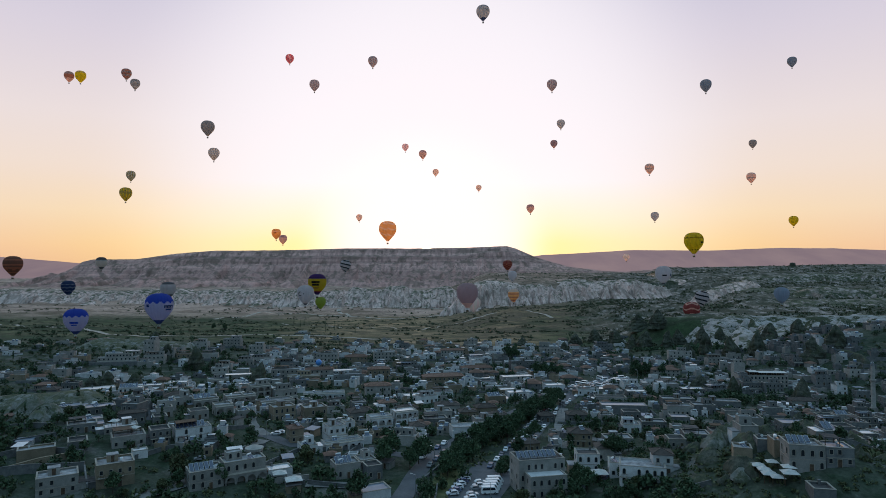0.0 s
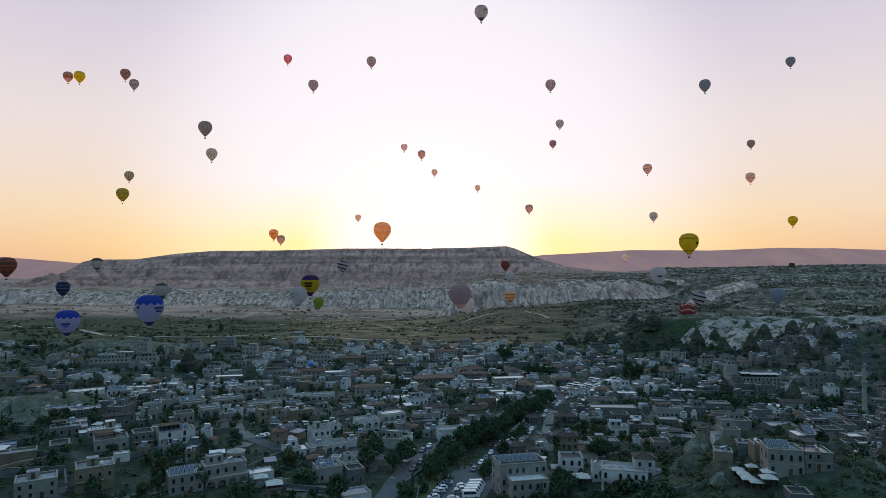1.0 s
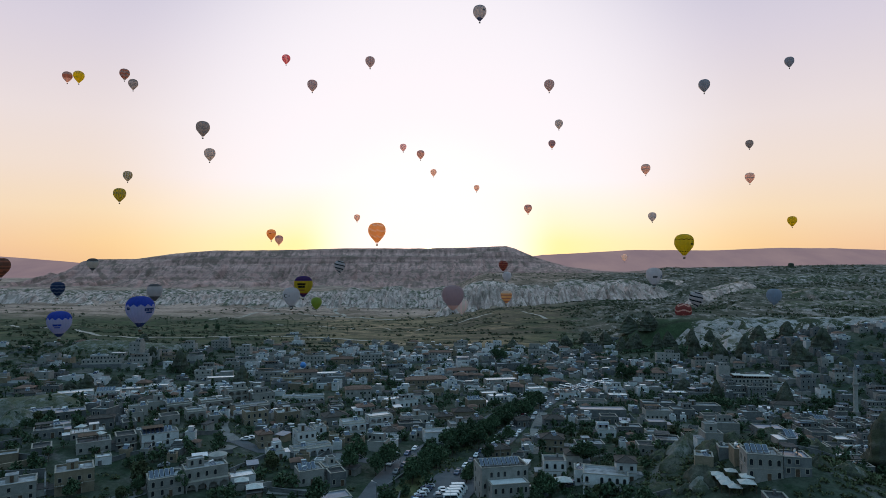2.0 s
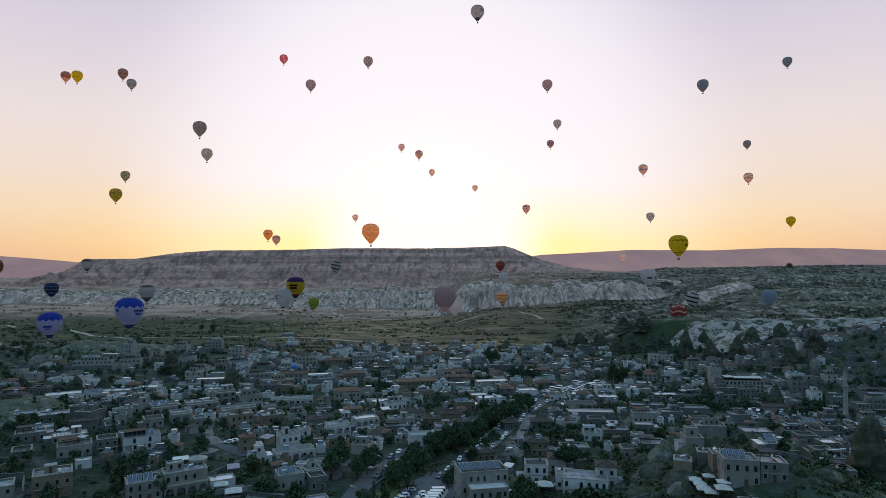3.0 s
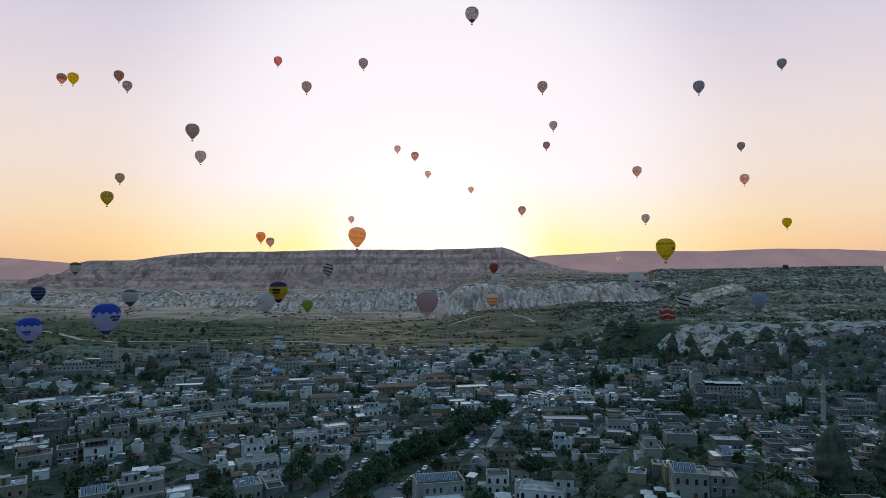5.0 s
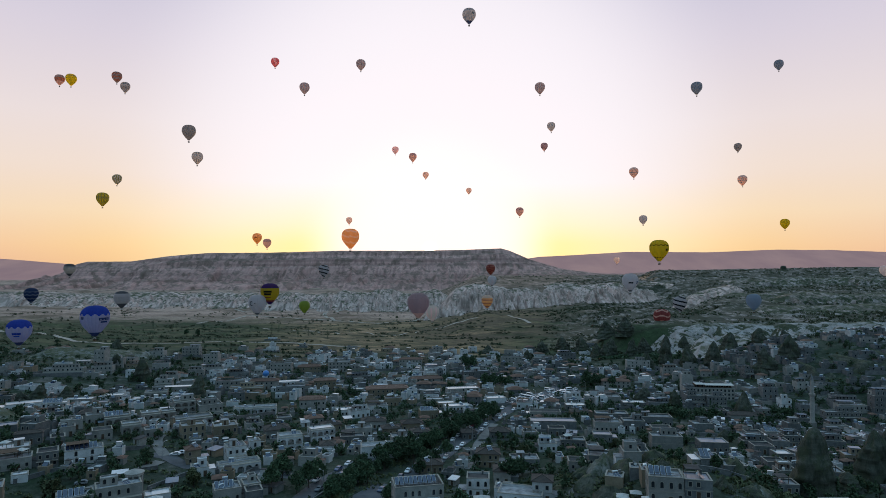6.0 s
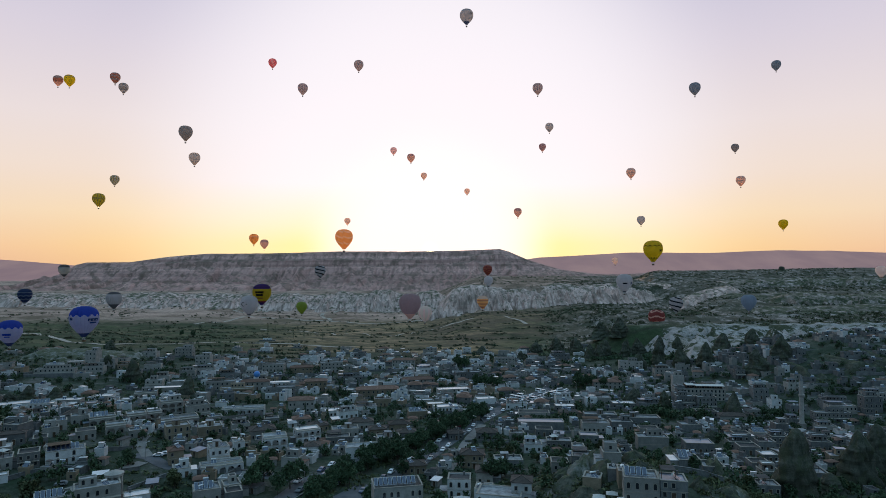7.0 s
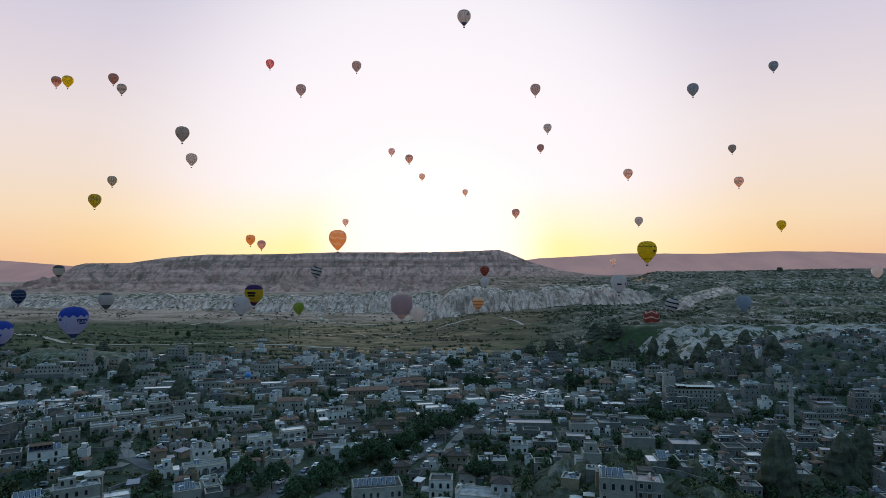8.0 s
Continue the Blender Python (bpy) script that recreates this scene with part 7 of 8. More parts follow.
def awning_model():
    """A terrace sail: four posts and a pitched canvas."""
    root = thing("terrace_awning", pose(0, 0, -60), "cream canvas awning on four posts over a terrace", "awning", "terrace awnings")
    for x in (-1.6, 1.6):
        for y in (-1.4, 1.4):
            part("post", shared("awning_post", lambda: Shape().box(-0.05, -0.05, 0, 0.05, 0.05, 2.2).mesh("post", [M_WOOD])), root, pose(x, y, 0))
    s = Shape()
    s.add([(-1.8, -1.6, 2.2), (1.8, -1.6, 2.2), (1.8, 1.6, 2.2), (-1.8, 1.6, 2.2), (0, 0, 3.0), (-1.8, -1.6, 2.12), (1.8, -1.6, 2.12), (1.8, 1.6, 2.12), (-1.8, 1.6, 2.12)],
          [(0, 1, 4), (1, 2, 4), (2, 3, 4), (3, 0, 4), (5, 6, 1, 0), (6, 7, 2, 1), (7, 8, 3, 2), (8, 5, 0, 3)])
    part("canopy", s.mesh("canopy", [M_CANVAS]), root)
    return root


def dish_model():
    root = thing("satellite_dish", pose(0, 0, -60), "pale grey satellite dish on a short roof mast", "satellite dish", "satellite dishes on the roofs")
    part("mast", Shape().tube((0, 0, 0), (0, 0, 1.3), 0.035, 0.035, 6).mesh("mast", [M_STEEL]), root)
    s = Shape()
    n = 14
    rings = [(0.02, 0.16), (0.25, 0.12), (0.45, 0.0)]
    vs = [(r * math.cos(2 * math.pi * i / n), q, 1.3 + r * math.sin(2 * math.pi * i / n)) for r, q in rings for i in range(n)]
    vs += [(x, q + 0.03, z) for x, q, z in vs]
    m3 = 3 * n
    fs = [(k * n + i, k * n + (i + 1) % n, (k + 1) * n + (i + 1) % n, (k + 1) * n + i) for k in range(2) for i in range(n)]
    fs += [tuple(m3 + j for j in f[::-1]) for f in fs] + [(2 * n + i, 2 * n + (i + 1) % n, m3 + 2 * n + (i + 1) % n, m3 + 2 * n + i) for i in range(n)]
    part("dish", s.add(vs, fs).mesh("dish", [M_TANK], True), root)
    part("receiver_arm", Shape().tube((0, 0.1, 0.95), (0, -0.45, 1.15), 0.02, 0.02, 5).box(-0.05, -0.5, 1.1, 0.05, -0.4, 1.2).mesh("receiver_arm", [M_STEEL]), root)
    return root


SOLAR, TANK, AWNING, DISH = solar_model(), tank_model(), awning_model(), dish_model()


def dress_roofs():
    rnd = random.Random(77)
    for m, w, d, h, y in ROOF_SPOTS:
        if y > 420:
            continue
        free = [(0.25, 0.25), (0.72, 0.3), (0.3, 0.72), (0.75, 0.75)]
        rnd.shuffle(free)
        for i in range(rnd.choice((0, 0, 1, 1, 1, 2))):
            fx, fy = free.pop()
            kind_ = rnd.choice((SOLAR, SOLAR, SOLAR, SOLAR, TANK, DISH, AWNING if w > 10 else SOLAR))
            turn = rnd.uniform(20, 75) if kind_ is SOLAR else rnd.uniform(-20, 20)
            copy_thing(kind_, Matrix.Translation(m @ Vector((1.2 + (w - 2.4) * fx, 1.2 + (d - 2.4) * fy, h))) @ pose(0, 0, 0, 0, 0, turn))

    for p, rz in PITCHED:
        copy_thing(SOLAR, Matrix.Translation(p) @ pose(0, 0, 0, 0, 0, rz + rnd.uniform(-4, 40)))


dress_roofs()
for x, y, rz, size in ((-49.1, 203.5, 20, 1.5), (-55.3, 209.4, 20, 1.3), (53.9, 212.6, 0, 1.6), (91.9, 179.5, -12, 1.0), (92.1, 176.7, -12, 1.0), (95.4, 178.6, -12, 0.9), (91.9, 173.5, -12, 1.1), (92.8, 171.0, -12, 1.0), (97.2, 173.2, -12, 1.0), (95.7, 170.0, -12, 1.2)):
    copy_thing(AWNING, pose(x, y, gz(x, y), 0, 0, rz) @ Matrix.Scale(size, 4))



def solar_rack(x, y, z, rz, n):
    """A row of tilted collectors on a hotel roof."""
    root = thing("solar_rack", pose(x, y, z, 0, 0, rz), "row of tilted blue-black solar collectors on a hotel roof", "solar panels", "solar racks")
    for i in range(n):
        p = part("panel", shared("rack_panel", lambda: Shape().box(-0.6, 0, 0, 0.6, 3.2, 0.08).mesh("panel", [M_STEEL])), root, pose(i * 1.55, 0, 0.5, 30, 0, 0))
        part("glass", shared("rack_glass", lambda: Shape().box(-0.54, 0.06, 0.081, 0.54, 3.14, 0.088).mesh("glass", [M_PANEL])), p)
    part("frame", Shape().box(-0.6, 0.0, 0, n * 1.55 - 0.95, 0.08, 0.5).box(-0.6, 2.6, 0, n * 1.55 - 0.95, 2.68, 2.0).mesh("frame", [M_STEEL]), root)


for spot, turn_, n_ in RACKS:
    solar_rack(spot.x, spot.y, spot.z, turn_, n_)


# ---- vehicles ----
def car_model(van=False):
    name = "minibus" if van else "car"
    label = "white minibus parked on the asphalt" if van else "small hatchback car parked on the asphalt"
    root = thing(name, pose(0, 0, -60), label, name, "parked cars" if not van else "parked minibuses")
    ln, wd = (5.6, 1.95) if van else (4.2, 1.75)
    if van:
        side = [(0, 0.35), (0, 1.0), (0.25, 1.25), (0.95, 2.2), (1.2, 2.35), (5.5, 2.35), (5.6, 2.2), (5.6, 0.4), (5.3, 0.3), (0.2, 0.3)]
        belt, roofz, g = 1.3, 2.05, (0.75, 5.45)
    else:
        side = [(0, 0.45), (0.05, 0.75), (0.4, 0.9), (1.15, 0.98), (1.8, 1.42), (2.2, 1.48), (3.3, 1.46), (3.95, 1.1), (4.15, 0.95), (4.2, 0.5), (4.05, 0.3), (0.15, 0.3)]
        belt, roofz, g = 1.0, 1.36, (1.35, 3.75)
    n = len(side)
    vs, fs = [], []
    for k, yy in enumerate((-wd / 2, wd / 2)):
        vs += [(x - ln / 2, yy * (1.0 if z < belt else 0.86), z) for x, z in side]
    fs = [tuple(range(n)), tuple(range(n, 2 * n))[::-1]] + [(i, n + i, n + (i + 1) % n, (i + 1) % n) for i in range(n)]
    part("body", mesh_of("body", vs, fs, [M_VAN if van else M_CAR]), root)
    for k, sg in enumerate((-1, 1)):
        y0 = sg * wd / 2 * 0.97
        q = [(g[0] + 0.1 - ln / 2, belt), (g[1] - 0.1 - ln / 2, belt), (g[1] - 0.35 - ln / 2, roofz), (g[0] + 0.55 - ln / 2, roofz)]
        s = Shape().add([(x, y0 * (1.0 if z < belt + 0.1 else 0.91) + sg * 0.02, z) for x, z in q] + [(x, y0 * (0.9 if z < belt + 0.1 else 0.84), z) for x, z in q],
                        [(0, 1, 2, 3), (7, 6, 5, 4), (0, 4, 5, 1), (1, 5, 6, 2), (2, 6, 7, 3), (3, 7, 4, 0)])
        part("side_window", s.mesh("side_window", [M_GLASS]), root)
    a, b = (side[2], side[3]) if van else (side[3], side[4])
    s = Shape().add([(a[0] + 0.08 - ln / 2 - 0.03, -wd * 0.38, a[1] + 0.10), (a[0] + 0.08 - ln / 2 - 0.03, wd * 0.38, a[1] + 0.10), (b[0] - 0.08 - ln / 2 - 0.03, wd * 0.36, b[1] - 0.05), (b[0] - 0.08 - ln / 2 - 0.03, -wd * 0.36, b[1] - 0.05)], [(0, 1, 2, 3)])
    part("windscreen", s.mesh("windscreen", [M_GLASS]), root)
    for x in (-ln * 0.31, ln * 0.31):
        for yy in (-wd / 2 + 0.05, wd / 2 - 0.05):
            part("wheel", shared("wheel", lambda: Shape().tube((0, -0.11, 0.32), (0, 0.11, 0.32), 0.32, 0.32, 12, 0).tube((0, -0.12, 0.32), (0, 0.12, 0.32), 0.18, 0.18, 8, 1).mesh("wheel", [M_RUBBER, M_STEEL])), root, pose(x, yy, 0))
    return root


CAR, VAN = car_model(), car_model(True)


def park(model, x, y, rz, lift=0.17):
    m = pose(x, y, gz(x, y) + lift, 0, 0, rz)
    copy_thing(model, m)


def park_all():
    rnd = random.Random(3)
    # rows along both kerbs of the wide street
    for line, off, share in ((ROAD_LOT, 3.8, 0.7), (ROAD_LOT, -3.9, 0.92), (ROAD_MAIN, -2.6, 0.35), (ROAD_MAIN, 2.7, 0.75)):
        dist, i = 0.0, 1
        while i < len(line):
            a, b = line[i - 1], line[i]
            dist += (b - a).length
            if dist > 5.4:
                dist = 0.0
                d = (b - a).normalized()
                if rnd.random() < share and a.y > 222:
                    p = b + Vector((d.y, -d.x, 0)) * off
                    park(CAR, p.x, p.y, math.degrees(math.atan2(d.y, d.x)) + rnd.uniform(-3, 3), 0.2)
            i += 1
    for i in range(5):
        park(VAN, 15.5 + 0.7 * i, 204 + 2.7 * i, 186, 0.2)
    for i in range(6):
        park(CAR, 3.2 + 0.9 * i, 203.5 + 2.6 * i, 12, 0.2)
        if i != 2:
            park(CAR, 9.0 + 0.8 * i, 200.5 + 2.6 * i, 192 if i % 2 else 12, 0.2)
    for i in range(5):
        park(CAR, 3.5 + 1.1 * i, 232 + 2.7 * i, 20, 0.25)
    for x, y, rz in ((-69.5, 256.5, 8), (-68.5, 259, 8), (-43, 253, 15), (-21, 244.5, 5), (-36, 251.6, 186), (55, 214, 20), (58, 216.5, 10), (63, 220, 25), (48, 213, 60), (-123, 262, 112), (-126, 269, 112), (-129, 276, 112), (-132, 281, 110),
                     (-87, 221, 20), (-81, 225, 15), (102, 427, 40), (110, 436, 30), (120, 444, 25), (92, 418, 60), (64, 345, 70), (73, 372, 60), (128, 452, 30), (40, 318, 10), (36, 322, 10), (44, 326, 12), (30, 326, 8)):
        park(CAR, x, y, rz, 0.25)
    for line, offs in ((ROAD_BUS, (-9, -4.5, 4, 8.5)), (ROAD_YARD, (-5, 0, 5))):
        for i in range(1, len(line) - 1):
            d = (line[i + 1] - line[i - 1]).normalized()
            for off in offs:
                if rnd.random() < 0.62:
                    p = line[i] + Vector((d.y, -d.x, 0)) * off
                    park(VAN if rnd.random() < 0.15 else CAR, p.x, p.y, math.degrees(math.atan2(d.y, d.x)) + 90 + rnd.uniform(-5, 5), 0.25)
    park(VAN, 132, 456, 20, 0.3)
    park(VAN, 118, 449, 25, 0.3)


park_all()
for model in (SOLAR, TANK, AWNING, DISH, CAR, VAN):
    for child in model.children_recursive:
        bpy.data.objects.remove(child)
    bpy.data.objects.remove(model)


# ---- walls of gardens and terraces ----
def garden_wall(x0, y0, x1, y1, h=2.0, mat=M_GREY, t=0.4):
    """A low wall that follows the land, with a coping."""
    n = max(2, int(math.hypot(x1 - x0, y1 - y0) / 4))
    dx, dy = x1 - x0, y1 - y0
    q = math.hypot(dx, dy)
    nx, ny = -dy / q * t / 2, dx / q * t / 2
    vs, fs = [], []
    for i in range(n + 1):
        x, y = x0 + dx * i / n, y0 + dy * i / n
        z = gz(x, y)
        for sx, zz in ((-1, z - 1.5), (-1, z + h), (-1.3, z + h + 0.02), (-1.3, z + h + 0.16), (1.3, z + h + 0.16), (1.3, z + h + 0.02), (1, z + h), (1, z - 1.5)):
            vs.append((x + nx * sx, y + ny * sx, zz))
    for i in range(n):
        for k in range(7):
            a = i * 8 + k
            fs.append((a, a + 1, a + 9, a + 8))
    fs += [tuple(range(8))[::-1], tuple(range(n * 8, n * 8 + 8))]
    solid("garden_wall", mesh_of("garden_wall", vs, fs, [mat]), "low rubble stone garden wall following the slope", "wall", group="garden walls")


garden_wall(-144.0, 200.6, -119.8, 206.4, 3)
garden_wall(-119.8, 206.4, -111.5, 193.7, 2)
garden_wall(-108.4, 217.4, -101.5, 228.8, 1.5)
garden_wall(-101.5, 228.8, -88.9, 237.0, 1.5)
garden_wall(-157.7, 222.2, -144.4, 230.2, 2.5)
garden_wall(-152.2, 212.0, -145.0, 218.5, 2.5)
garden_wall(-145.0, 218.5, -125.9, 216.7, 2)
garden_wall(-56.9, 207.8, -46.4, 208.0, 1.5)
garden_wall(-45.5, 208.1, -28.9, 205.5, 1.5)
garden_wall(-33.4, 252.8, -37.5, 235.4, 1.2)
garden_wall(-49.3, 240.0, -32.8, 248.7, 1.5)
garden_wall(-75.8, 233.6, -69.3, 240.9, 1.4)
garden_wall(-63.4, 220.6, -55.8, 239.7, 1.2)
garden_wall(-8.1, 200.8, -6.3, 215.8, 1.0)
garden_wall(-6.3, 215.8, 1.3, 234.8, 1.0)
garden_wall(-2.5, 197.5, -1.7, 210.4, 1.0)
garden_wall(-71.8, 320.2, -56.2, 355.4, 4)
garden_wall(-21.3, 276.5, -6.1, 275.0, 1.5)
garden_wall(87.6, 229.7, 94.8, 217.2, 1.5)
garden_wall(69.4, 187.1, 79.8, 183.3, 2)
garden_wall(155.3, 327.7, 181.1, 320.1, 2)
garden_wall(36.7, 415.6, 65.2, 403.0, 1.5)
garden_wall(-93.2, 251.3, -82.7, 262.1, 1.5)
garden_wall(-173.6, 241.4, -155.4, 244.0, 2.0)


def random_walls():
    rnd = random.Random(8)
    made = 0
    while made < 48:
        m, w, d = rnd.choice(FOOTPRINTS)
        p = m.translation
        if p.y > 330:
            made += 0.2
            continue
        a = m @ Vector((-rnd.uniform(1, 4), -rnd.uniform(3, 6), 0))
        b = m @ Vector((w + rnd.uniform(1, 5), -rnd.uniform(3, 6), 0))
        if roof_room(*a.xy) or roof_room(*b.xy) or roof_room(*((a + b) / 2).xy) or any((q.x - a.x) ** 2 + (q.y - a.y) ** 2 < 60 or (q.x - b.x) ** 2 + (q.y - b.y) ** 2 < 60 for q in ROAD_LOT + ROAD_MAIN + ROAD_WEST):
            made += 0.2
            continue
        made += 1
        garden_wall(a.x, a.y, b.x, b.y, rnd.uniform(1.2, 2.2), rnd.choice((M_GREY, M_STONE, M_PALE)))


random_walls()


# ---- single landmarks ----
def minaret(x, y, h):
    root = thing("minaret", pose(x, y, gz(x, y)), "slender stone minaret with a gallery and a grey cone cap", "minaret")
    part("base", Shape().box(-1.8, -1.8, -2, 1.8, 1.8, 4, 0, 0.3).mesh("base", [M_PALE]), root)
    part("shaft", Shape().turned([(1.55, 4), (1.3, 5.5), (1.2, h * 0.58), (1.5, h * 0.60)], 14).mesh("shaft", [M_PALE]), root)
    part("gallery", Shape().turned([(1.5, h * 0.60), (1.75, h * 0.61), (1.75, h * 0.64), (1.6, h * 0.64)], 14).mesh("gallery", [M_PALE]), root)
    part("turret", Shape().turned([(1.12, h * 0.61), (1.0, h * 0.88)], 12).mesh("turret", [M_PALE]), root)
    part("cap", Shape().turned([(1.15, h * 0.88), (0.55, h * 0.94), (0.08, h)], 12).mesh("cap", [M_ROOF]), root)


minaret(261.5, 373, 33)


def drum(x, y, r, h):
    """A round stone pavilion with arched openings and a flat dome on the hotel."""
    root = thing("round_pavilion", pose(x, y, gz(x, y)), "round pale stone pavilion with arches and a low dome", "pavilion")
    n = 10
    for i in range(n):
        a = 2 * math.pi * i / n
        part("pillar", shared(("pillar", h), lambda: Shape().box(-0.28, -0.28, 0, 0.28, 0.28, h).mesh("pillar", [M_PALE])), root, pose(r * math.cos(a), r * math.sin(a), 0, 0, 0, math.degrees(a)))
    part("ring_beam", Shape().turned([(r + 0.4, h - 0.6), (r + 0.4, h), (r + 0.6, h + 0.02), (r + 0.6, h + 0.3), (r * 0.7, h + 0.8), (r * 0.3, h + 1.1), (0.05, h + 1.2)], 20).mesh("ring_beam", [M_PALE], False), root)
    part("core", Shape().turned([(r - 0.9, -2), (r - 0.9, h)], 16).mesh("core", [M_GREY]), root)


drum(-66.5, 217.6, 2.6, 7.2)


def play_ball(x, y, r):
    root = thing("inflatable_ball", pose(x, y, gz(x, y) + 8.0), "bright blue round inflatable tethered above the roofs", "inflatable")
    prof = [(r * math.sin(math.pi * i / 14) + 0.01, -r * math.cos(math.pi * i / 14)) for i in range(15)]
    part("ball", Shape().turned(prof, 20).mesh("ball", [M_BLUE], True), root)
    part("pole", Shape().tube((0, 0, -9), (0, 0, -r + 0.1), 0.12, 0.12, 6).mesh("pole", [M_STEEL]), root)


play_ball(-95, 470, 2.4)


def street_lamp_model():
    root = thing("street_lamp", pose(0, 0, -60), "tall grey steel street lamp beside the road", "lamp post", "street lamps")
    part("pole", Shape().tube((0, 0, -0.3), (0, 0, 7.5), 0.10, 0.06, 8).mesh("pole", [M_STEEL]), root)
    part("arm", Shape().tube((0, 0, 7.4), (1.4, 0, 7.8), 0.05, 0.04, 6).mesh("arm", [M_STEEL]), root)
    part("head", Shape().box(1.1, -0.16, 7.74, 1.8, 0.16, 7.9, 0, 0.05).mesh("head", [M_LAMP]), root)
    return root


LAMP = street_lamp_model()
for line, off in ((ROAD_MAIN, 4.4), (ROAD_LOT, 6.4), (ROAD_WEST, 3.6)):
    for i in range(3, len(line) - 1, 7):
        d = (line[i + 1] - line[i]).normalized()
        p = line[i] + Vector((d.y, -d.x, 0)) * off
        copy_thing(LAMP, pose(p.x, p.y, gz(p.x, p.y), 0, 0, math.degrees(math.atan2(-d.x, d.y)) + 180))
for child in LAMP.children_recursive:
    bpy.data.objects.remove(child)
bpy.data.objects.remove(LAMP)


# ---- hot air balloons ----
balloon(-183.2, 395.1, 52.1, 17.0, "blue_white", "white and royal blue zigzag", 0, [(0.19, -0.02, 0.42, 0.10, "navy"), (0.19, -0.13, 0.28, 0.06, "navy"), (-0.07, 0.02, 0.14, 0.10, "navy")])
balloon(-267.7, 446.6, 39.4, 16.1, "blue_white", "white and royal blue zigzag", 0, [(0.06, -0.14, 0.36, 0.09, "blue"), (0.06, -0.25, 0.26, 0.05, "blue")])
balloon(-240.5, 535.1, 58.7, 12.8, "cap_grey", "grey banded", -14)
balloon(-404.4, 659.7, 57.4, 13.7, "navy_zig", "dark blue zigzag", 23)
balloon(-422.1, 754.5, 85.0, 13.1, "cap_white", "dark-capped cream", 10)
balloon(-106.5, 518.5, 64.7, 15.3, "tour", "purple and yellow", 0, [(0.0, 0.02, 0.46, 0.11, "black"), (0.0, -0.12, 0.40, 0.11, "black"), (0.0, -0.3, 0.4, 0.05, "red")])
balloon(-114.7, 510.9, 55.8, 14.1, "white", "plain white", 0, [(-0.07, -0.02, 0.13, 0.0, "crescent"), (0.0, -0.02, 0.07, 0.05, "black")])
balloon(-274.4, 1373.6, 4.0, 23.5, "lime", "plain lime green", 21)
balloon(-169.4, 1062.5, 84.3, 18.4, "spiral", "black and white spiral", 8)
balloon(19.9, 492.3, 56.6, 17.3, "mauve", "dusky mauve", -5)
balloon(136.6, 1285.0, 87.3, 18.9, "redstripe", "red striped", -18)
balloon(125.3, 1098.1, 66.2, 16.2, "white", "plain white", 19)
balloon(100.8, 868.3, 40.6, 16.0, "orangestripe", "orange and red banded", 6)
balloon(246.9, 682.6, 71.4, 17.4, "white", "plain white", 0, [(-0.03, -0.12, 0.30, 0.09, "black"), (0.12, -0.10, 0.16, 0.16, "navy")])
balloon(428.1, 771.3, 45.2, 17.7, "sky", "pale blue", -20)
balloon(414.5, 976.9, 32.0, 21.0, "spiral", "black and white spiral", 17)
balloon(305.0, 749.0, 26.9, 19.5, "redwave", "red with pale wavy bands", 4)
balloon(268.1, 650.2, 106.0, 19.7, "checker", "yellow with black checks", 0, [(0.09, -0.08, 0.2, 0.10, "black")])
balloon(585.0, 1676.9, 225.0, 22.0, "grey", "plain grey", -22)
balloon(603.3, 2002.4, 119.0, 19.6, "cream", "cream", 15)
balloon(-57.9, 640.8, 118.0, 18.1, "orange", "bright orange waved", 2)
balloon(-274.5, 2002.4, 249.4, 20.1, "peach", "peach", -11)
balloon(-322.8, 1181.3, 146.9, 17.8, "orangeplain", "orange", 0, [(0.0, 0.0, 0.3, 0.08, "red")])
balloon(-363.6, 1386.8, 146.7, 18.5, "rust", "dull rust-red", 13)
balloon(-459.1, 1182.9, 354.8, 25.7, "dark", "dark slate", 0)
balloon(-501.1, 1327.8, 331.5, 23.6, "greystripe", "grey with dark stripes", -13)
balloon(-788.9, 1535.7, 315.8, 22.4, "olivestripe", "olive striped", 24)
balloon(-519.7, 996.4, 201.5, 19.3, "goldstripe", "green and yellow striped", 11)
balloon(-1239.3, 2002.4, 719.4, 30.3, "dusk", "dark red and orange", -2)
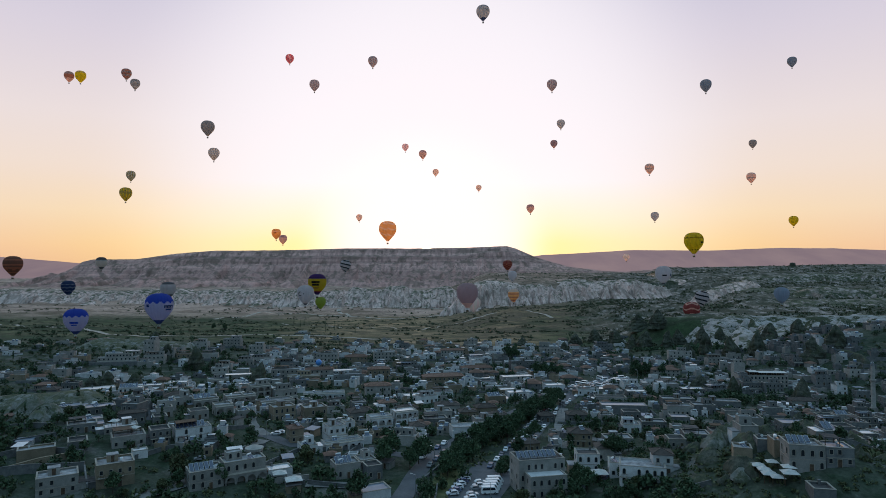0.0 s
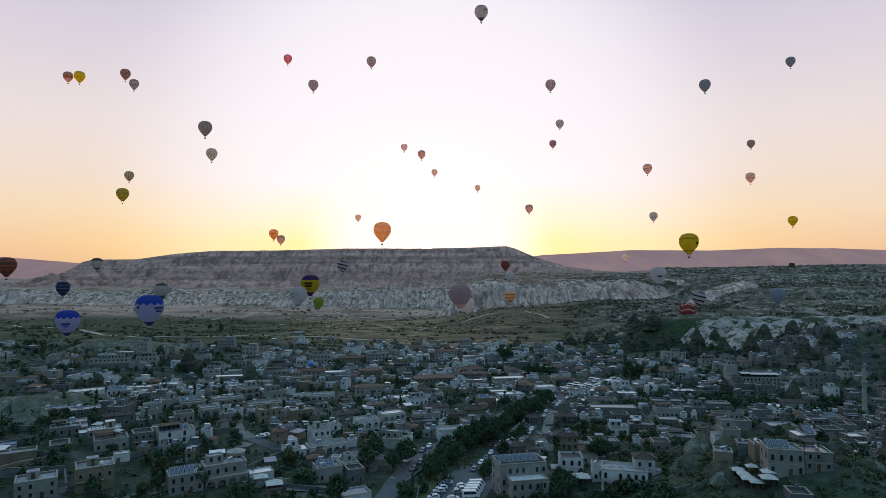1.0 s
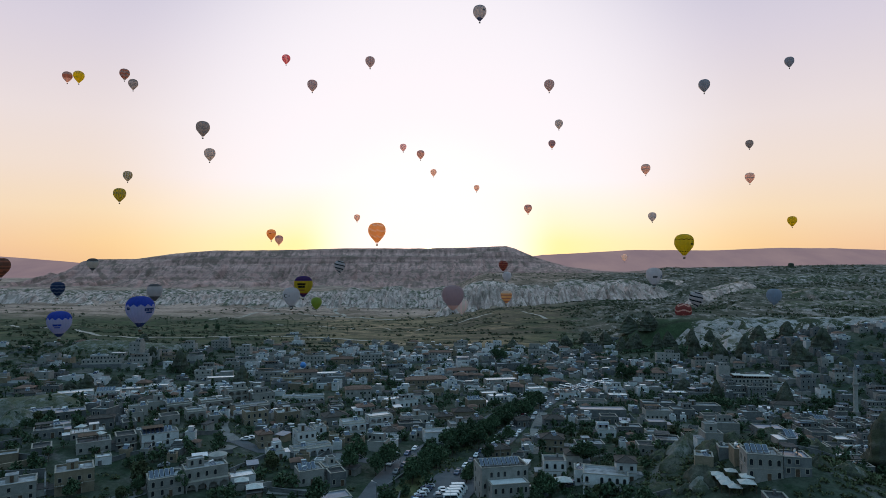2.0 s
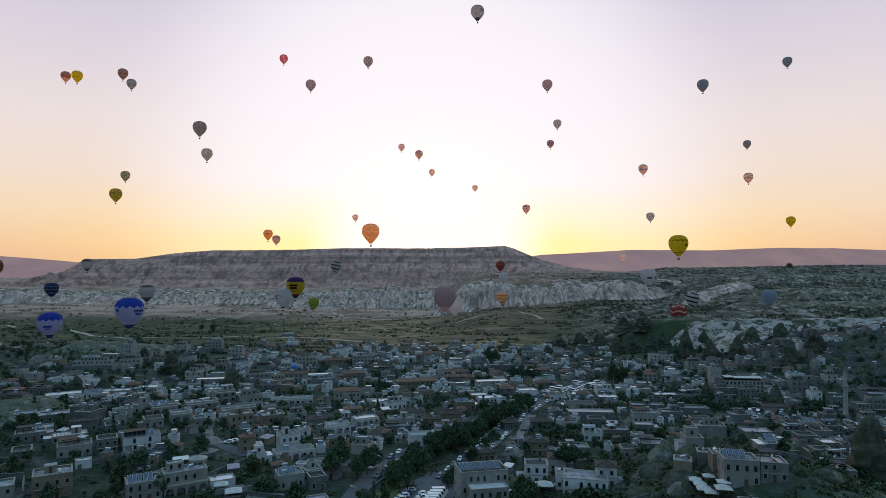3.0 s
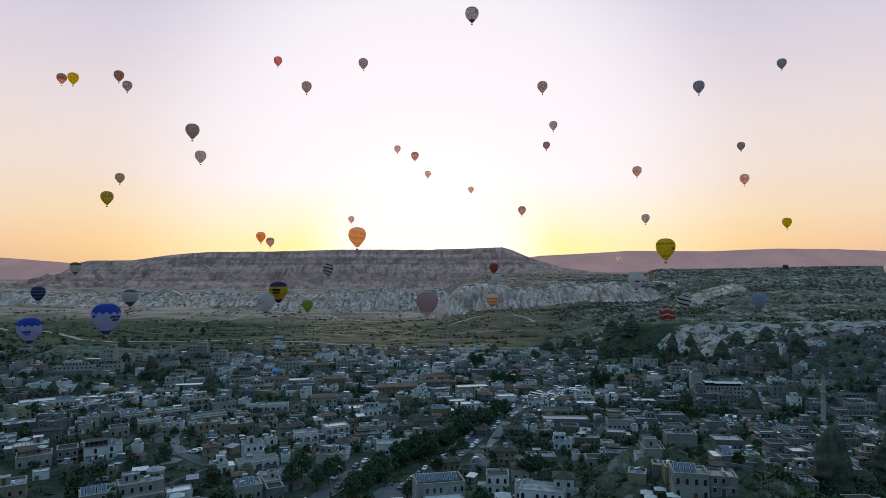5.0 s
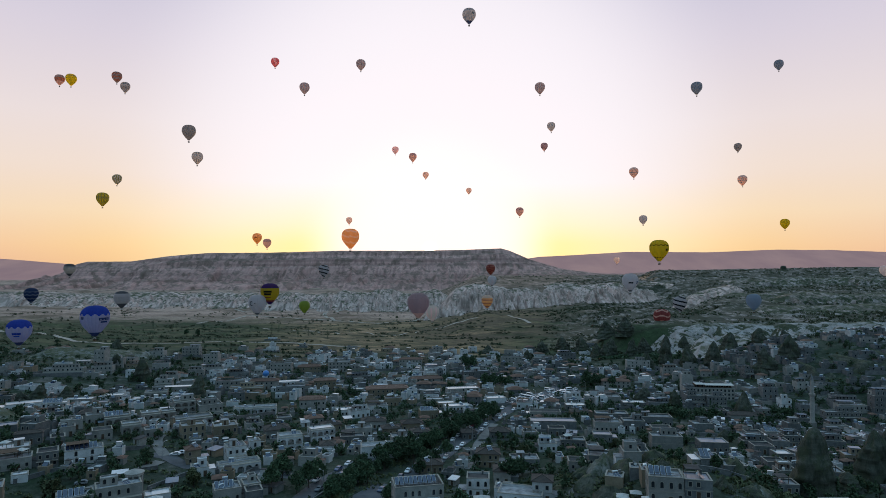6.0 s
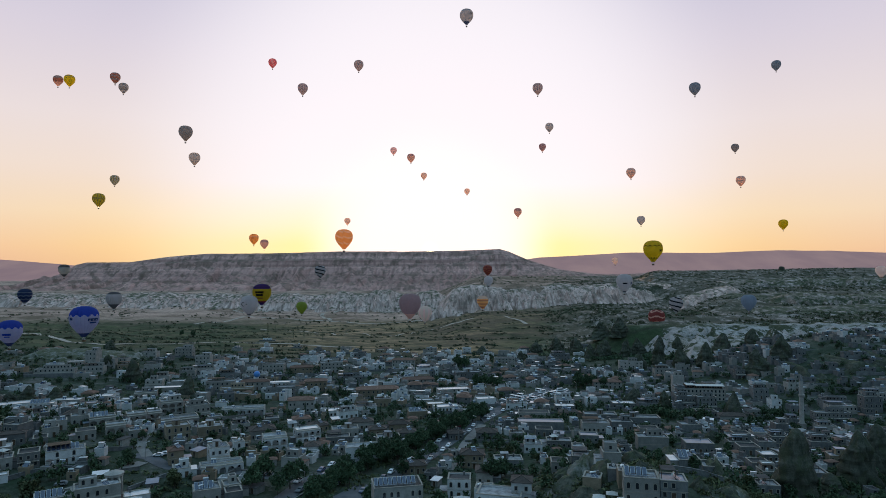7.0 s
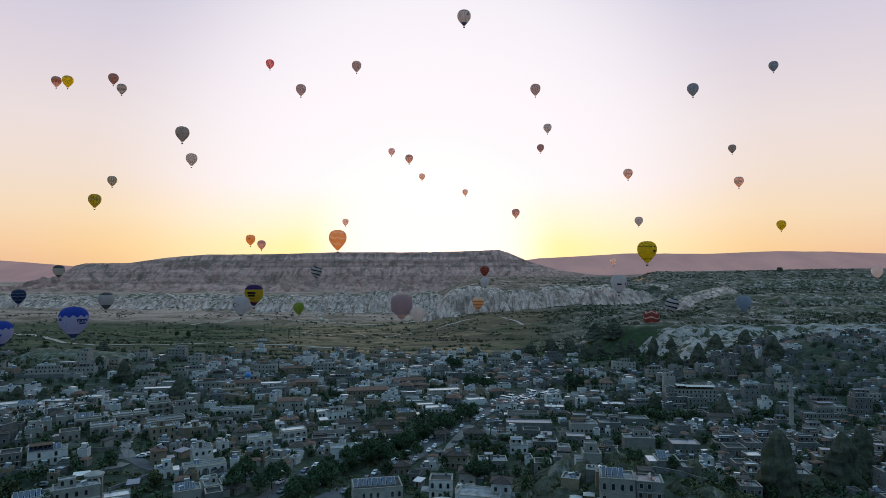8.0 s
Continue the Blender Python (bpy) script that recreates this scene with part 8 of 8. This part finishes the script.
balloon(-1201.2, 2002.4, 720.1, 33.5, "yellow", "yellow with dark bands", -15)
balloon(-1049.1, 2002.4, 728.2, 31.4, "darkred", "dark red patterned", 22)
balloon(-996.1, 1956.2, 679.9, 29.4, "darkzig", "dark grey zigzag", 9)
balloon(-371.6, 1464.8, 589.7, 19.8, "red", "red and pink", -4)
balloon(-425.1, 2002.4, 690.3, 32.9, "mauvegrey", "grey-mauve", -17)
balloon(-199.6, 1723.6, 672.8, 26.9, "mauvegrey", "grey-mauve", 20)
balloon(-123.4, 2002.4, 482.5, 21.7, "pink", "dull pink", 7)
balloon(-65.8, 2002.4, 459.2, 25.4, "rust", "dull rust-red", -6)
balloon(-23.1, 2002.4, 399.0, 20.1, "peach", "peach", -19)
balloon(119.0, 2002.4, 347.3, 18.3, "peach", "peach", 18)
balloon(270.2, 1873.3, 266.5, 24.0, "rust", "dull rust-red", 5)
balloon(303.3, 1675.5, 590.4, 27.9, "mauvegrey", "grey-mauve", -8)
balloon(391.1, 2002.4, 560.6, 26.6, "grey", "plain grey", -21)
balloon(367.8, 2002.4, 494.0, 23.3, "mauve", "mauve", 16)
balloon(100.7, 1499.5, 719.3, 33.2, "blue_grey", "grey with blue zigzag crown", 0, [(0.1, 0.0, 0.22, 0.14, "dark")])
balloon(450.0, 1320.0, 297.5, 19.6, "brownband", "grey and rust banded", -10)
balloon(863.3, 1980.6, 683.2, 35.7, "teal", "dark teal", -23)
balloon(832.8, 1437.0, 573.1, 21.1, "teal", "dark teal", 14)
balloon(681.3, 1330.7, 354.0, 16.3, "dark", "dark slate", 1)
balloon(1018.3, 2002.4, 383.1, 29.7, "brownband", "grey and rust banded", -12)
balloon(1140.4, 1976.6, 237.6, 28.6, "olive", "mustard yellow", -25)
balloon(-394.7, 560.4, 80.6, 15.7, "brownstripe", "brown and rust striped", 12)
balloon(689.1, 904.0, 83.7, 14.8, "white", "plain white", -1)
balloon(29.2, 576.1, 44.0, 12.7, "cream", "cream", -14)
